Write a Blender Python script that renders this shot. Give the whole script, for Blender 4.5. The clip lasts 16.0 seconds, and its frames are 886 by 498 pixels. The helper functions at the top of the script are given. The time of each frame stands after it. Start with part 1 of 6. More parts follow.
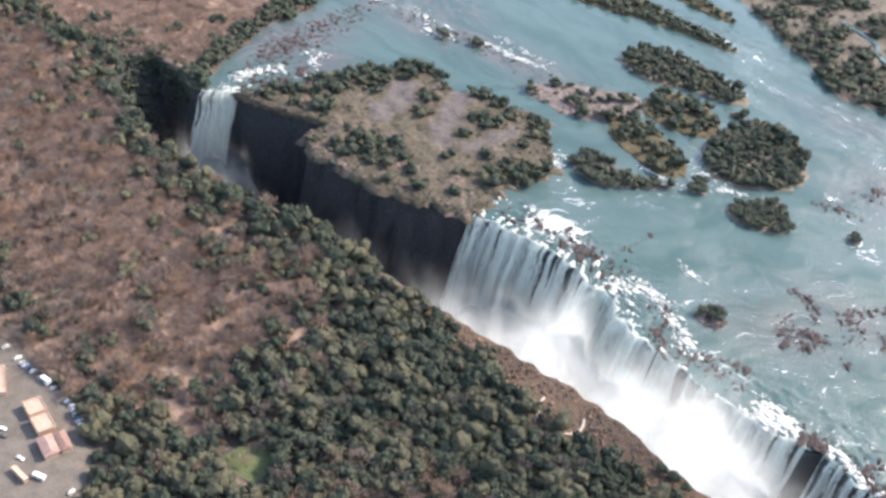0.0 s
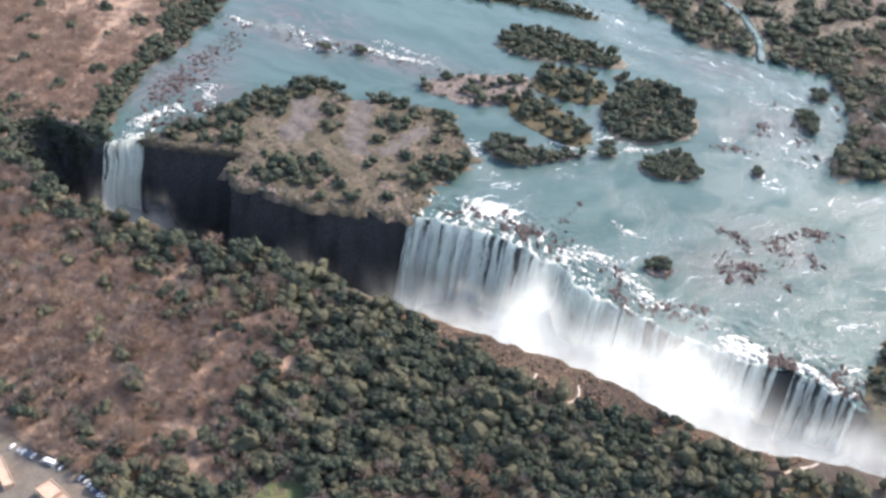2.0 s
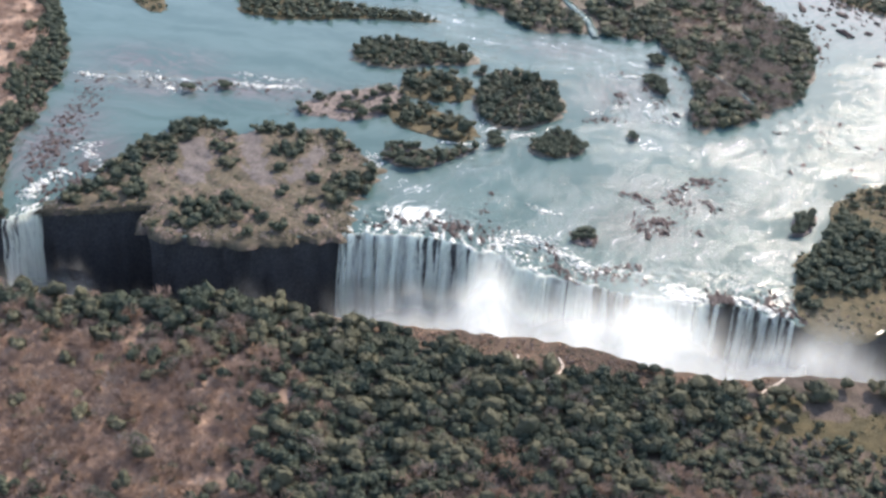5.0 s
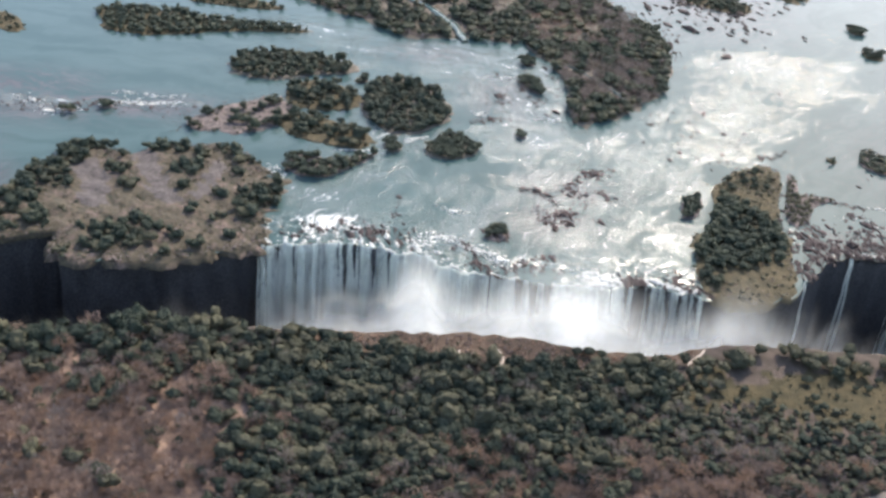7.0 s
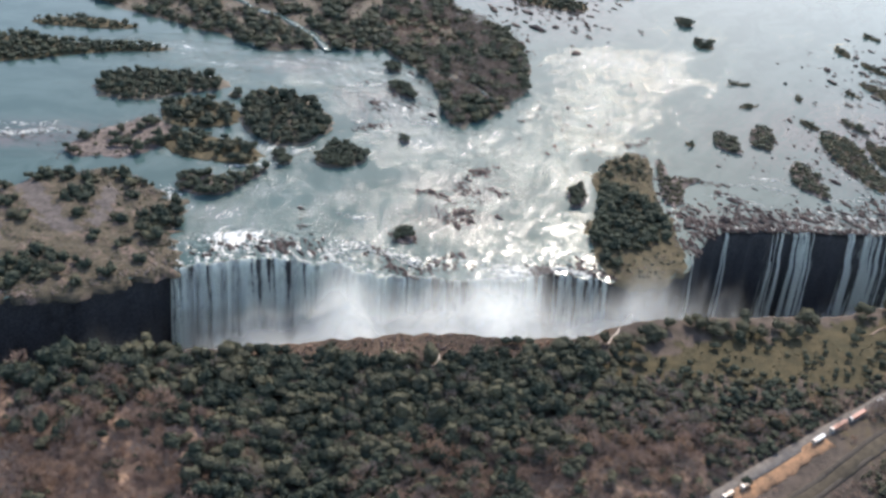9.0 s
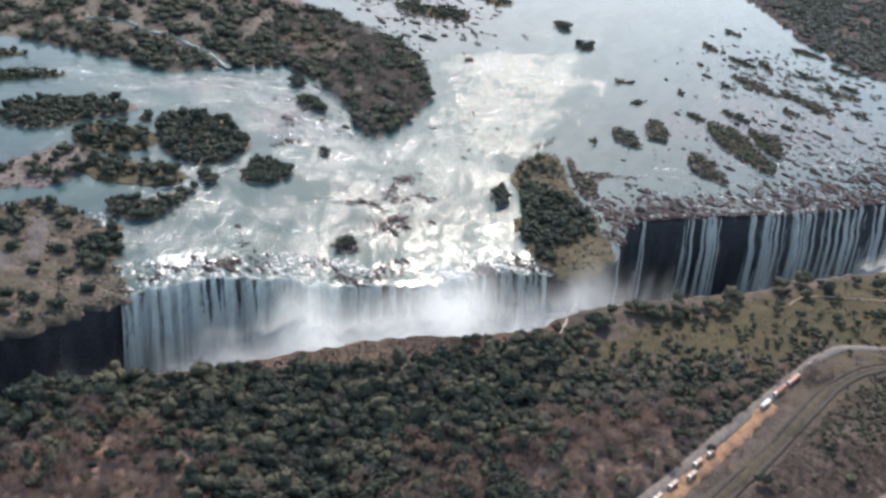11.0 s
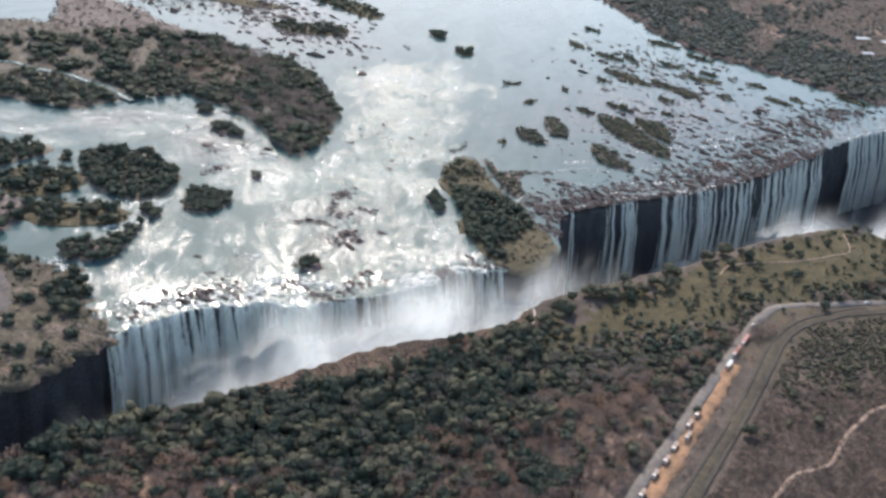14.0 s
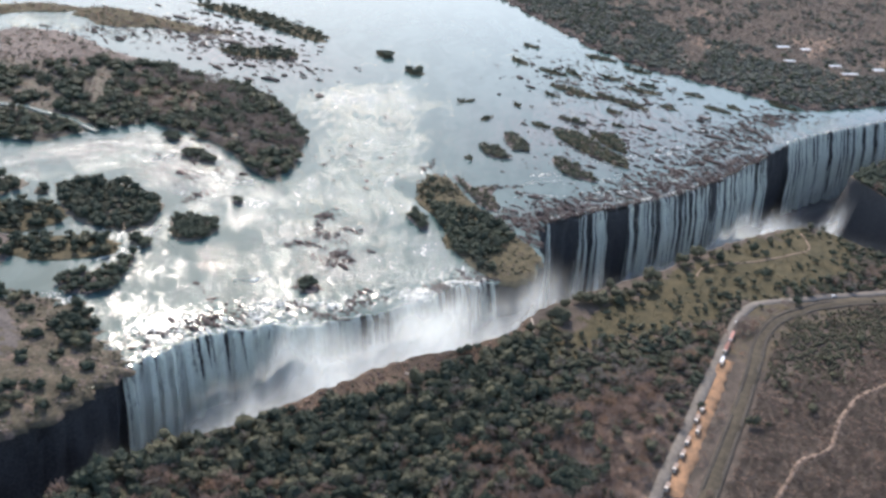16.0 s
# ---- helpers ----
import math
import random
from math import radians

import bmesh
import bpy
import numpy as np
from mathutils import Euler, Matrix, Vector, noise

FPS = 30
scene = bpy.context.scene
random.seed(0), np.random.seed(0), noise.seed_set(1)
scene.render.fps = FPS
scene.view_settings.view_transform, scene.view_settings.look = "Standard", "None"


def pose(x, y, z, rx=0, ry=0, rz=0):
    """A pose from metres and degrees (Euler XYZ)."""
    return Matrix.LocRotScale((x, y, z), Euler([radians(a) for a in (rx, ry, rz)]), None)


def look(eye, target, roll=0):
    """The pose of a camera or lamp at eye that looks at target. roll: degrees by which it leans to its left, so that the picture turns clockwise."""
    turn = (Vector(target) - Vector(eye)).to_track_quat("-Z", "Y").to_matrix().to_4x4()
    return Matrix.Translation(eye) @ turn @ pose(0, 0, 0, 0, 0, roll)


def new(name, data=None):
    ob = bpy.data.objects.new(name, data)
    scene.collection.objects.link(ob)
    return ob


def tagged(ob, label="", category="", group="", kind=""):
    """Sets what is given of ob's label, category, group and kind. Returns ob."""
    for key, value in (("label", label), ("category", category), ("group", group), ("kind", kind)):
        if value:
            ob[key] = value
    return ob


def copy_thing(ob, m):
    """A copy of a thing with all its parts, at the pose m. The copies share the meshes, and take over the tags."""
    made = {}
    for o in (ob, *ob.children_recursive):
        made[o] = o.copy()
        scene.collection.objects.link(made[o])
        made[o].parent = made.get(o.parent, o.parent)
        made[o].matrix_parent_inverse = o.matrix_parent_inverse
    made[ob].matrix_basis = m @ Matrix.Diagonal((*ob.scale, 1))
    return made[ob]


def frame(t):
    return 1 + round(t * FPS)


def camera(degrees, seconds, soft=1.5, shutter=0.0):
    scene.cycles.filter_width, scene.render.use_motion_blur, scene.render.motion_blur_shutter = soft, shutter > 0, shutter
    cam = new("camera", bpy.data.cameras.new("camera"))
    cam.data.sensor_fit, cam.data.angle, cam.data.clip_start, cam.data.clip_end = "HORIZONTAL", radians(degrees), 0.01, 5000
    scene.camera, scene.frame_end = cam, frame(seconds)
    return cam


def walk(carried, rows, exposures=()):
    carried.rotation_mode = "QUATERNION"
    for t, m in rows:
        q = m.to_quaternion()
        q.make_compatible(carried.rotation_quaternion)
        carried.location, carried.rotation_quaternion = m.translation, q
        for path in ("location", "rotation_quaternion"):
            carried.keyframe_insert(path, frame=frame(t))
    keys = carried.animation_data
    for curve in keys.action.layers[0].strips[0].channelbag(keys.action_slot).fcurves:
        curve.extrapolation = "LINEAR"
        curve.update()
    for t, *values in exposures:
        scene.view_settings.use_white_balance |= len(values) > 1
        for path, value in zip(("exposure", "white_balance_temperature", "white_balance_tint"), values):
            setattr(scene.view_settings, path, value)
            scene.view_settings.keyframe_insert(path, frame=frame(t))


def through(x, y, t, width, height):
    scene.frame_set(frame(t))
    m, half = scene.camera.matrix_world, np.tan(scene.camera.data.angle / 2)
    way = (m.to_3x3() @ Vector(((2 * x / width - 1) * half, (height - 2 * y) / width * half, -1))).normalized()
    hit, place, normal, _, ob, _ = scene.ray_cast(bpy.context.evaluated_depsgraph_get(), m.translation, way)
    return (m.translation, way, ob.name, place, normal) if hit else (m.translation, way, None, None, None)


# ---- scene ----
cam = camera(45.81, 16.0, 3.0)
PATH = [
    (0.0, look((313.6, -511.5, 415.7), (10.2, -41.5, -5.1), 10.85)),
    (0.5, look((299.3, -525.1, 415.3), (22.0, -35.8, -1.5), 10.03)),
    (1.0, look((284.9, -538.1, 414.6), (29.4, -33.2, 2.5), 8.82)),
    (1.5, look((270.2, -550.2, 413.9), (34.9, -32.8, 5.3), 7.50)),
    (2.0, look((255.1, -561.5, 413.1), (42.0, -33.2, 6.3), 6.26)),
    (2.5, look((239.8, -571.6, 412.4), (49.0, -32.3, 9.0), 5.28)),
    (3.0, look((223.9, -581.2, 411.9), (55.2, -31.8, 12.4), 4.94)),
    (3.5, look((207.6, -590.3, 411.5), (60.5, -33.5, 13.7), 4.46)),
    (6.0, look((118.8, -625.4, 410.2), (102.7, -38.8, 28.6), 4.45)),
    (6.5, look((100.8, -629.6, 410.1), (116.6, -41.2, 31.2), 5.49)),
    (7.0, look((82.3, -633.4, 409.9), (128.6, -44.4, 34.5), 5.77)),
    (7.5, look((63.9, -636.5, 409.7), (142.2, -47.1, 40.4), 6.00)),
    (8.0, look((45.0, -638.7, 409.7), (154.8, -51.2, 45.4), 6.12)),
    (8.5, look((25.6, -639.8, 409.7), (167.4, -57.4, 48.1), 6.37)),
    (9.0, look((6.0, -640.1, 409.6), (177.0, -64.4, 49.9), 7.16)),
    (9.5, look((-13.0, -639.8, 409.4), (183.7, -69.0, 55.2), 7.11)),
    (12.0, look((-109.0, -630.7, 408.3), (200.9, -102.8, 68.8), 8.32)),
    (12.5, look((-128.2, -626.0, 408.9), (199.9, -110.5, 67.3), 8.35)),
    (13.0, look((-147.0, -621.1, 409.5), (197.2, -114.3, 70.9), 7.98)),
    (13.5, look((-165.4, -615.7, 410.2), (194.3, -115.3, 78.0), 7.61)),
    (14.0, look((-183.8, -609.7, 410.7), (191.4, -115.7, 86.3), 6.93)),
    (14.5, look((-202.1, -603.1, 410.9), (188.5, -115.7, 95.1), 7.62)),
    (15.0, look((-220.2, -596.3, 411.2), (183.7, -115.6, 101.8), 7.18)),
    (15.5, look((-237.9, -588.7, 411.5), (178.6, -117.4, 104.4), 7.29)),
    (16.0, look((-255.7, -580.4, 411.8), (173.2, -120.6, 104.2), 6.84)),
]
walk(cam, PATH, [(0.0, 2.10, 7300, 15), (3.5, 2.02, 7300, 15), (6.5, 1.75, 7250, 14), (9.0, 1.42, 7100, 13), (12.0, 1.41, 6950, 13), (16.0, 1.48, 7000, 13)])

# ---- daylight: a winter sun in the north, high over the river ----
SUN_EL, SUN_AZ = 39.0, 27.0
world = bpy.data.worlds.new("sky")
scene.world = world
world.use_nodes = True
wn = world.node_tree
sky = wn.nodes.new("ShaderNodeTexSky")
sky.sky_type, sky.sun_disc = "NISHITA", False
sky.sun_elevation, sky.sun_rotation = radians(SUN_EL), radians(SUN_AZ)
sky.air_density, sky.dust_density = 1.0, 1.0
wn.nodes["Background"].inputs["Strength"].default_value = 0.15
wn.links.new(sky.outputs[0], wn.nodes["Background"].inputs["Color"])
to_sun = Vector((math.sin(radians(SUN_AZ)) * math.cos(radians(SUN_EL)), math.cos(radians(SUN_AZ)) * math.cos(radians(SUN_EL)), math.sin(radians(SUN_EL))))
sun = new("sun", bpy.data.lights.new("sun", "SUN"))
sun.data.energy, sun.data.angle, sun.data.color = 2.2, radians(0.6), (1.0, 0.95, 0.87)
sun.matrix_world = look(to_sun * 900, (0, 0, 0))



# ---- small tools ----
def wave(x, y, size, seed=0):
    """Smooth uneven field of about -1 to 1 whose lumps are about size metres wide."""
    x, y = np.asarray(x, float), np.asarray(y, float)
    r = np.random.default_rng(seed)
    out = np.zeros(np.broadcast(x, y).shape)
    for k in range(7):
        a, p, s = r.uniform(0, 6.283), r.uniform(0, 6.283), r.uniform(0.7, 1.7) * 6.283 / (2 * size)
        out = out + np.sin((x * math.cos(a) + y * math.sin(a)) * s + p)
    return out / 3.2


def smooth(a, b, v):
    u = np.clip((np.asarray(v, float) - a) / (b - a), 0, 1)
    return u * u * (3 - 2 * u)


def closed(points, n=72):
    """A smooth closed outline through a few corner points."""
    p = np.array(points, float)
    m = len(p)
    out = []
    for i in range(n):
        u = i * m / n
        k, f = int(u), u - int(u)
        a, b, c, d = p[(k - 1) % m], p[k % m], p[(k + 1) % m], p[(k + 2) % m]
        out.append(0.5 * (2 * b + (c - a) * f + (2 * a - 5 * b + 4 * c - d) * f * f + (3 * b - a - 3 * c + d) * f ** 3))
    return np.array(out)


def opened(points, step=4.0):
    """A smooth line through a few points, cut into short steps."""
    p = np.array(points, float)
    q = np.vstack([2 * p[0] - p[1], p, 2 * p[-1] - p[-2]])
    out = []
    for k in range(1, len(q) - 2):
        a, b, c, d = q[k - 1], q[k], q[k + 1], q[k + 2]
        n = max(2, int(np.linalg.norm(c - b) / step))
        for f in np.linspace(0, 1, n, endpoint=False):
            out.append(0.5 * (2 * b + (c - a) * f + (2 * a - 5 * b + 4 * c - d) * f * f + (3 * b - a - 3 * c + d) * f ** 3))
    out.append(p[-1])
    return np.array(out)


def inside(poly, x, y):
    """Which of the points lie within the outline."""
    x, y, poly = np.asarray(x, float), np.asarray(y, float), np.asarray(poly, float)
    c = np.zeros(x.shape, bool)
    for (x0, y0), (x1, y1) in zip(poly, np.roll(poly, -1, 0)):
        c ^= ((y0 > y) != (y1 > y)) & (x < (x1 - x0) * (y - y0) / (y1 - y0 + 1e-12) + x0)
    return c


def off_line(line, x, y):
    d = np.full(x.shape, 1e9)
    for p in line[::2]:
        d = np.minimum(d, (x - p[0]) ** 2 + (y - p[1]) ** 2)
    return np.sqrt(d)


def within(poly, x, y, ragged=9.0):
    """The same with a ragged border."""
    return inside(poly, x + ragged * wave(x, y, 17, 14) + 0.5 * ragged * wave(x, y, 6, 15), y + ragged * wave(x, y, 19, 16) + 0.5 * ragged * wave(x, y, 7, 17))


def mesh(name, verts, faces, material, flat=True, marks=None):
    """A mesh from arrays of places and of equal-sided faces; marks: named values per vertex."""
    me = bpy.data.meshes.new(name)
    verts, faces = np.asarray(verts, np.float32), np.asarray(faces, np.int32)
    me.vertices.add(len(verts))
    me.vertices.foreach_set("co", verts.ravel())
    n, k = faces.shape
    me.loops.add(n * k)
    me.loops.foreach_set("vertex_index", faces.ravel())
    me.polygons.add(n)
    me.polygons.foreach_set("loop_start", np.arange(0, n * k, k, dtype=np.int32))
    for key, value in (marks or {}).items():
        me.attributes.new(key, "FLOAT", "POINT").data.foreach_set("value", np.asarray(value, np.float32).ravel())
    me.update(calc_edges=True)
    me.polygons.foreach_set("use_smooth", np.full(n, not flat))
    me.materials.append(material)
    return me


def quads(rows, cols, wrap=False):
    i, j = np.meshgrid(np.arange(rows - 1), np.arange(cols if wrap else cols - 1), indexing="ij")
    a, b = i * cols + j, i * cols + (j + 1) % cols
    return np.stack([a, b, b + cols, a + cols], -1).reshape(-1, 4)


def part(name, me, parent, label=""):
    ob = new(name, me)
    ob.parent = parent
    return tagged(ob, label)


def bm_mesh(name, bm, material):
    me = bpy.data.meshes.new(name)
    bm.to_mesh(me)
    bm.free()
    me.materials.append(material)
    return me


def box(bm, x, y, z, sx, sy, sz, bevel=0.0):
    """A block with its foot at z, its edges rounded off."""
    made = bmesh.ops.create_cube(bm, size=1.0, matrix=Matrix.Translation((x, y, z + sz / 2)) @ Matrix.Diagonal((sx, sy, sz, 1)))
    if bevel:
        edges = {e for v in made["verts"] for e in v.link_edges}
        bmesh.ops.bevel(bm, geom=list(edges), offset=bevel, segments=2, affect="EDGES", profile=0.6)
    return bm


# ---- materials ----
def material(name):
    m = bpy.data.materials.new(name)
    m.use_nodes = True
    t = m.node_tree
    return m, t.nodes, t.links, t.nodes["Principled BSDF"]


def coords(nodes, links, stretch=(1, 1, 1)):
    c, mp = nodes.new("ShaderNodeTexCoord"), nodes.new("ShaderNodeMapping")
    mp.inputs["Scale"].default_value = stretch
    links.new(c.outputs["Object"], mp.inputs["Vector"])
    return mp.outputs["Vector"]


def noise_of(nodes, links, vec, scale, detail=4.0, rough=0.6):
    n = nodes.new("ShaderNodeTexNoise")
    n.inputs["Scale"].default_value, n.inputs["Detail"].default_value, n.inputs["Roughness"].default_value = scale, detail, rough
    links.new(vec, n.inputs["Vector"])
    return n.outputs["Fac"]


def steps(nodes, links, value, a, b, lo=0.0, hi=1.0):
    r = nodes.new("ShaderNodeMapRange")
    r.interpolation_type = "SMOOTHSTEP"
    for key, v in (("From Min", a), ("From Max", b), ("To Min", lo), ("To Max", hi)):
        r.inputs[key].default_value = v
    links.new(value, r.inputs["Value"])
    return r.outputs["Result"]


def mix(nodes, links, fac, a, b):
    n = nodes.new("ShaderNodeMix")
    n.data_type = "RGBA"
    for v, key in ((fac, 0), (a, 6), (b, 7)):
        if isinstance(v, (tuple, list)):
            n.inputs[key].default_value = (*v, 1)
        elif isinstance(v, float):
            n.inputs[key].default_value = v
        else:
            links.new(v, n.inputs[key])
    return n.outputs[2]


def calc(nodes, links, op, a, b):
    n = nodes.new("ShaderNodeMath")
    n.operation = op
    for v, s in ((a, n.inputs[0]), (b, n.inputs[1])):
        if isinstance(v, (int, float)):
            s.default_value = v
        else:
            links.new(v, s)
    return n.outputs[0]


def mark(nodes, name):
    a = nodes.new("ShaderNodeAttribute")
    a.attribute_name = name
    return a.outputs["Fac"]


def relief(nodes, links, bsdf, height, strength, distance):
    b = nodes.new("ShaderNodeBump")
    b.inputs["Strength"].default_value, b.inputs["Distance"].default_value = strength, distance
    links.new(height, b.inputs["Height"])
    links.new(b.outputs["Normal"], bsdf.inputs["Normal"])


def plain(name, a, b, scale=0.4, rough=0.85, bump=0.4, metal=0.0, fine=4.0):
    """Two tones broken up at two scales, with a fine relief."""
    m, n, l, s = material(name)
    v = coords(n, l)
    big, small = noise_of(n, l, v, scale), noise_of(n, l, v, scale * fine * 2, 3)
    f = calc(n, l, "ADD", calc(n, l, "MULTIPLY", big, 0.6), calc(n, l, "MULTIPLY", small, 0.4))
    l.new(mix(n, l, steps(n, l, f, 0.35, 0.65), a, b), s.inputs["Base Color"])
    s.inputs["Roughness"].default_value, s.inputs["Metallic"].default_value = rough, metal
    s.inputs["Specular IOR Level"].default_value = 0.2 if rough > 0.75 else 0.5
    if bump:
        relief(n, l, s, small, bump, 0.3 / scale / fine)
    return m


def leafy(name, a, b, c, through=0.25):
    """Foliage: each tree has a tint of its own, each clump varies a little."""
    m, n, l, s = material(name)
    g = n.new("ShaderNodeNewGeometry")
    o = n.new("ShaderNodeObjectInfo")
    t = calc(n, l, "ADD", mark(n, "tint"), calc(n, l, "MULTIPLY", calc(n, l, "SUBTRACT", o.outputs["Random"], 0.5), 0.4))
    col = mix(n, l, t, a, b)
    col = mix(n, l, calc(n, l, "MULTIPLY", g.outputs["Random Per Island"], 0.32), col, c)
    l.new(col, s.inputs["Base Color"])
    s.inputs["Roughness"].default_value = 0.8
    s.inputs["Specular IOR Level"].default_value = 0.12
    relief(n, l, s, noise_of(n, l, coords(n, l), 1.3, 4, 0.75), 0.9, 1.0)
    if through:
        tr, mx = n.new("ShaderNodeBsdfTranslucent"), n.new("ShaderNodeMixShader")
        l.new(col, tr.inputs["Color"])
        mx.inputs[0].default_value = through
        l.new(s.outputs[0], mx.inputs[1])
        l.new(tr.outputs[0], mx.inputs[2])
        l.new(mx.outputs[0], n["Material Output"].inputs["Surface"])
    return m


def ground_material():
    m, n, l, s = material("dry_ground")
    v = coords(n, l)
    big, mid, small = noise_of(n, l, v, 0.02), noise_of(n, l, v, 0.09, 5), noise_of(n, l, v, 0.7, 4)
    soil = mix(n, l, steps(n, l, mid, 0.35, 0.65), (0.150, 0.108, 0.088), (0.290, 0.200, 0.150))
    litter = mix(n, l, steps(n, l, mid, 0.3, 0.7), (0.050, 0.041, 0.034), (0.104, 0.080, 0.066))
    lush = mix(n, l, steps(n, l, small, 0.3, 0.7), (0.070, 0.088, 0.040), (0.105, 0.125, 0.058))
    grass = mix(n, l, steps(n, l, mid, 0.3, 0.7), (0.040, 0.037, 0.020), (0.080, 0.064, 0.035))
    rust = mix(n, l, steps(n, l, small, 0.3, 0.7), (0.055, 0.040, 0.031), (0.125, 0.084, 0.060))
    rock = mix(n, l, steps(n, l, small, 0.3, 0.7), (0.030, 0.031, 0.034), (0.068, 0.066, 0.068))
    rough_edge = calc(n, l, "MULTIPLY", calc(n, l, "SUBTRACT", mid, 0.5), 0.9)

    def zone(name):
        return steps(n, l, calc(n, l, "ADD", mark(n, name), rough_edge), 0.35, 0.65)

    col = mix(n, l, zone("dry"), litter, soil)
    col = mix(n, l, zone("grass"), col, grass)
    col = mix(n, l, zone("rust"), col, rust)
    col = mix(n, l, zone("lush"), col, lush)
    col = mix(n, l, zone("rock"), col, rock)
    l.new(col, s.inputs["Base Color"])
    s.inputs["Roughness"].default_value = 0.95
    s.inputs["Specular IOR Level"].default_value = 0.2
    relief(n, l, s, calc(n, l, "ADD", small, mid), 0.8, 1.5)
    return m


def water_material():
    """River: murky green water with wind ripples; streaked, foaming water where the rapids run."""
    m, n, l, s = material("river_water")
    v = coords(n, l)
    rapid, shelf = mark(n, "rapid"), mark(n, "shelf")
    flow = n.new("ShaderNodeCombineXYZ")
    l.new(calc(n, l, "MULTIPLY", mark(n, "flow_along"), 0.34), flow.inputs[0])
    l.new(mark(n, "flow_across"), flow.inputs[1])
    along = flow.outputs[0]
    for size, push in ((0.012, 62), (0.045, 17), (0.16, 4.5)):
        bend, warp = n.new("ShaderNodeVectorMath"), n.new("ShaderNodeTexNoise")
        bend.operation = "MULTIPLY_ADD"
        warp.inputs["Scale"].default_value, warp.inputs["Detail"].default_value = size, 2.0
        l.new(v, warp.inputs["Vector"])
        l.new(warp.outputs["Color"], bend.inputs[0])
        bend.inputs[1].default_value = (push * 0.5, push, 0)
        l.new(along, bend.inputs[2])
        along = bend.outputs[0]
    big, mid, fine, small = noise_of(n, l, along, 0.034, 5, 0.62), noise_of(n, l, along, 0.12, 6, 0.68), noise_of(n, l, along, 0.42, 5, 0.72), noise_of(n, l, v, 0.8, 4, 0.65)
    patch = noise_of(n, l, v, 0.016, 3, 0.5)
    f = calc(n, l, "ADD", calc(n, l, "MULTIPLY", mid, 0.46), calc(n, l, "MULTIPLY", fine, 0.54))
    f = calc(n, l, "ADD", f, calc(n, l, "MULTIPLY", calc(n, l, "SUBTRACT", big, 0.5), 0.28))
    f = calc(n, l, "ADD", f, calc(n, l, "MULTIPLY", calc(n, l, "SUBTRACT", patch, 0.5), 0.16))
    over = calc(n, l, "SUBTRACT", f, calc(n, l, "SUBTRACT", 0.705, calc(n, l, "MULTIPLY", rapid, 0.18)))
    lace, crest = steps(n, l, over, -0.075, 0.02), steps(n, l, over, 0.02, 0.08)
    deep = mix(n, l, steps(n, l, big, 0.35, 0.65), (0.037, 0.071, 0.070), (0.055, 0.093, 0.092))
    bed = mix(n, l, steps(n, l, mid, 0.35, 0.65), (0.045, 0.038, 0.041), (0.112, 0.092, 0.096))
    col = mix(n, l, calc(n, l, "MULTIPLY", shelf, steps(n, l, f, 0.40, 0.54)), deep, bed)
    col = mix(n, l, calc(n, l, "MULTIPLY", lace, 0.5), col, (0.056, 0.086, 0.086))
    col = mix(n, l, crest, col, mix(n, l, steps(n, l, rapid, 1.18, 1.33), (0.062, 0.090, 0.090), (0.55, 0.55, 0.53)))
    col = mix(n, l, calc(n, l, "MULTIPLY", steps(n, l, over, 0.07, 0.12), steps(n, l, rapid, 0.5, 0.9)), col, (0.46, 0.48, 0.46))
    l.new(col, s.inputs["Base Color"])
    l.new(calc(n, l, "ADD", 0.075, calc(n, l, "ADD", calc(n, l, "MULTIPLY", lace, 0.10), calc(n, l, "MULTIPLY", crest, 0.03))), s.inputs["Roughness"])
    s.inputs["IOR"].default_value = 1.33
    l.new(calc(n, l, "ADD", 0.2, calc(n, l, "MULTIPLY", lace, 0.205)), s.inputs["Specular IOR Level"])
    h = calc(n, l, "ADD", calc(n, l, "MULTIPLY", small, 0.24), calc(n, l, "ADD", calc(n, l, "MULTIPLY", fine, 0.62), calc(n, l, "MULTIPLY", mid, 0.2)))
    h = calc(n, l, "MULTIPLY", h, calc(n, l, "ADD", 0.03, calc(n, l, "ADD", calc(n, l, "MULTIPLY", lace, 0.185), calc(n, l, "MULTIPLY", rapid, 0.02))))
    relief(n, l, s, h, 1.0, 1.0)
    return m


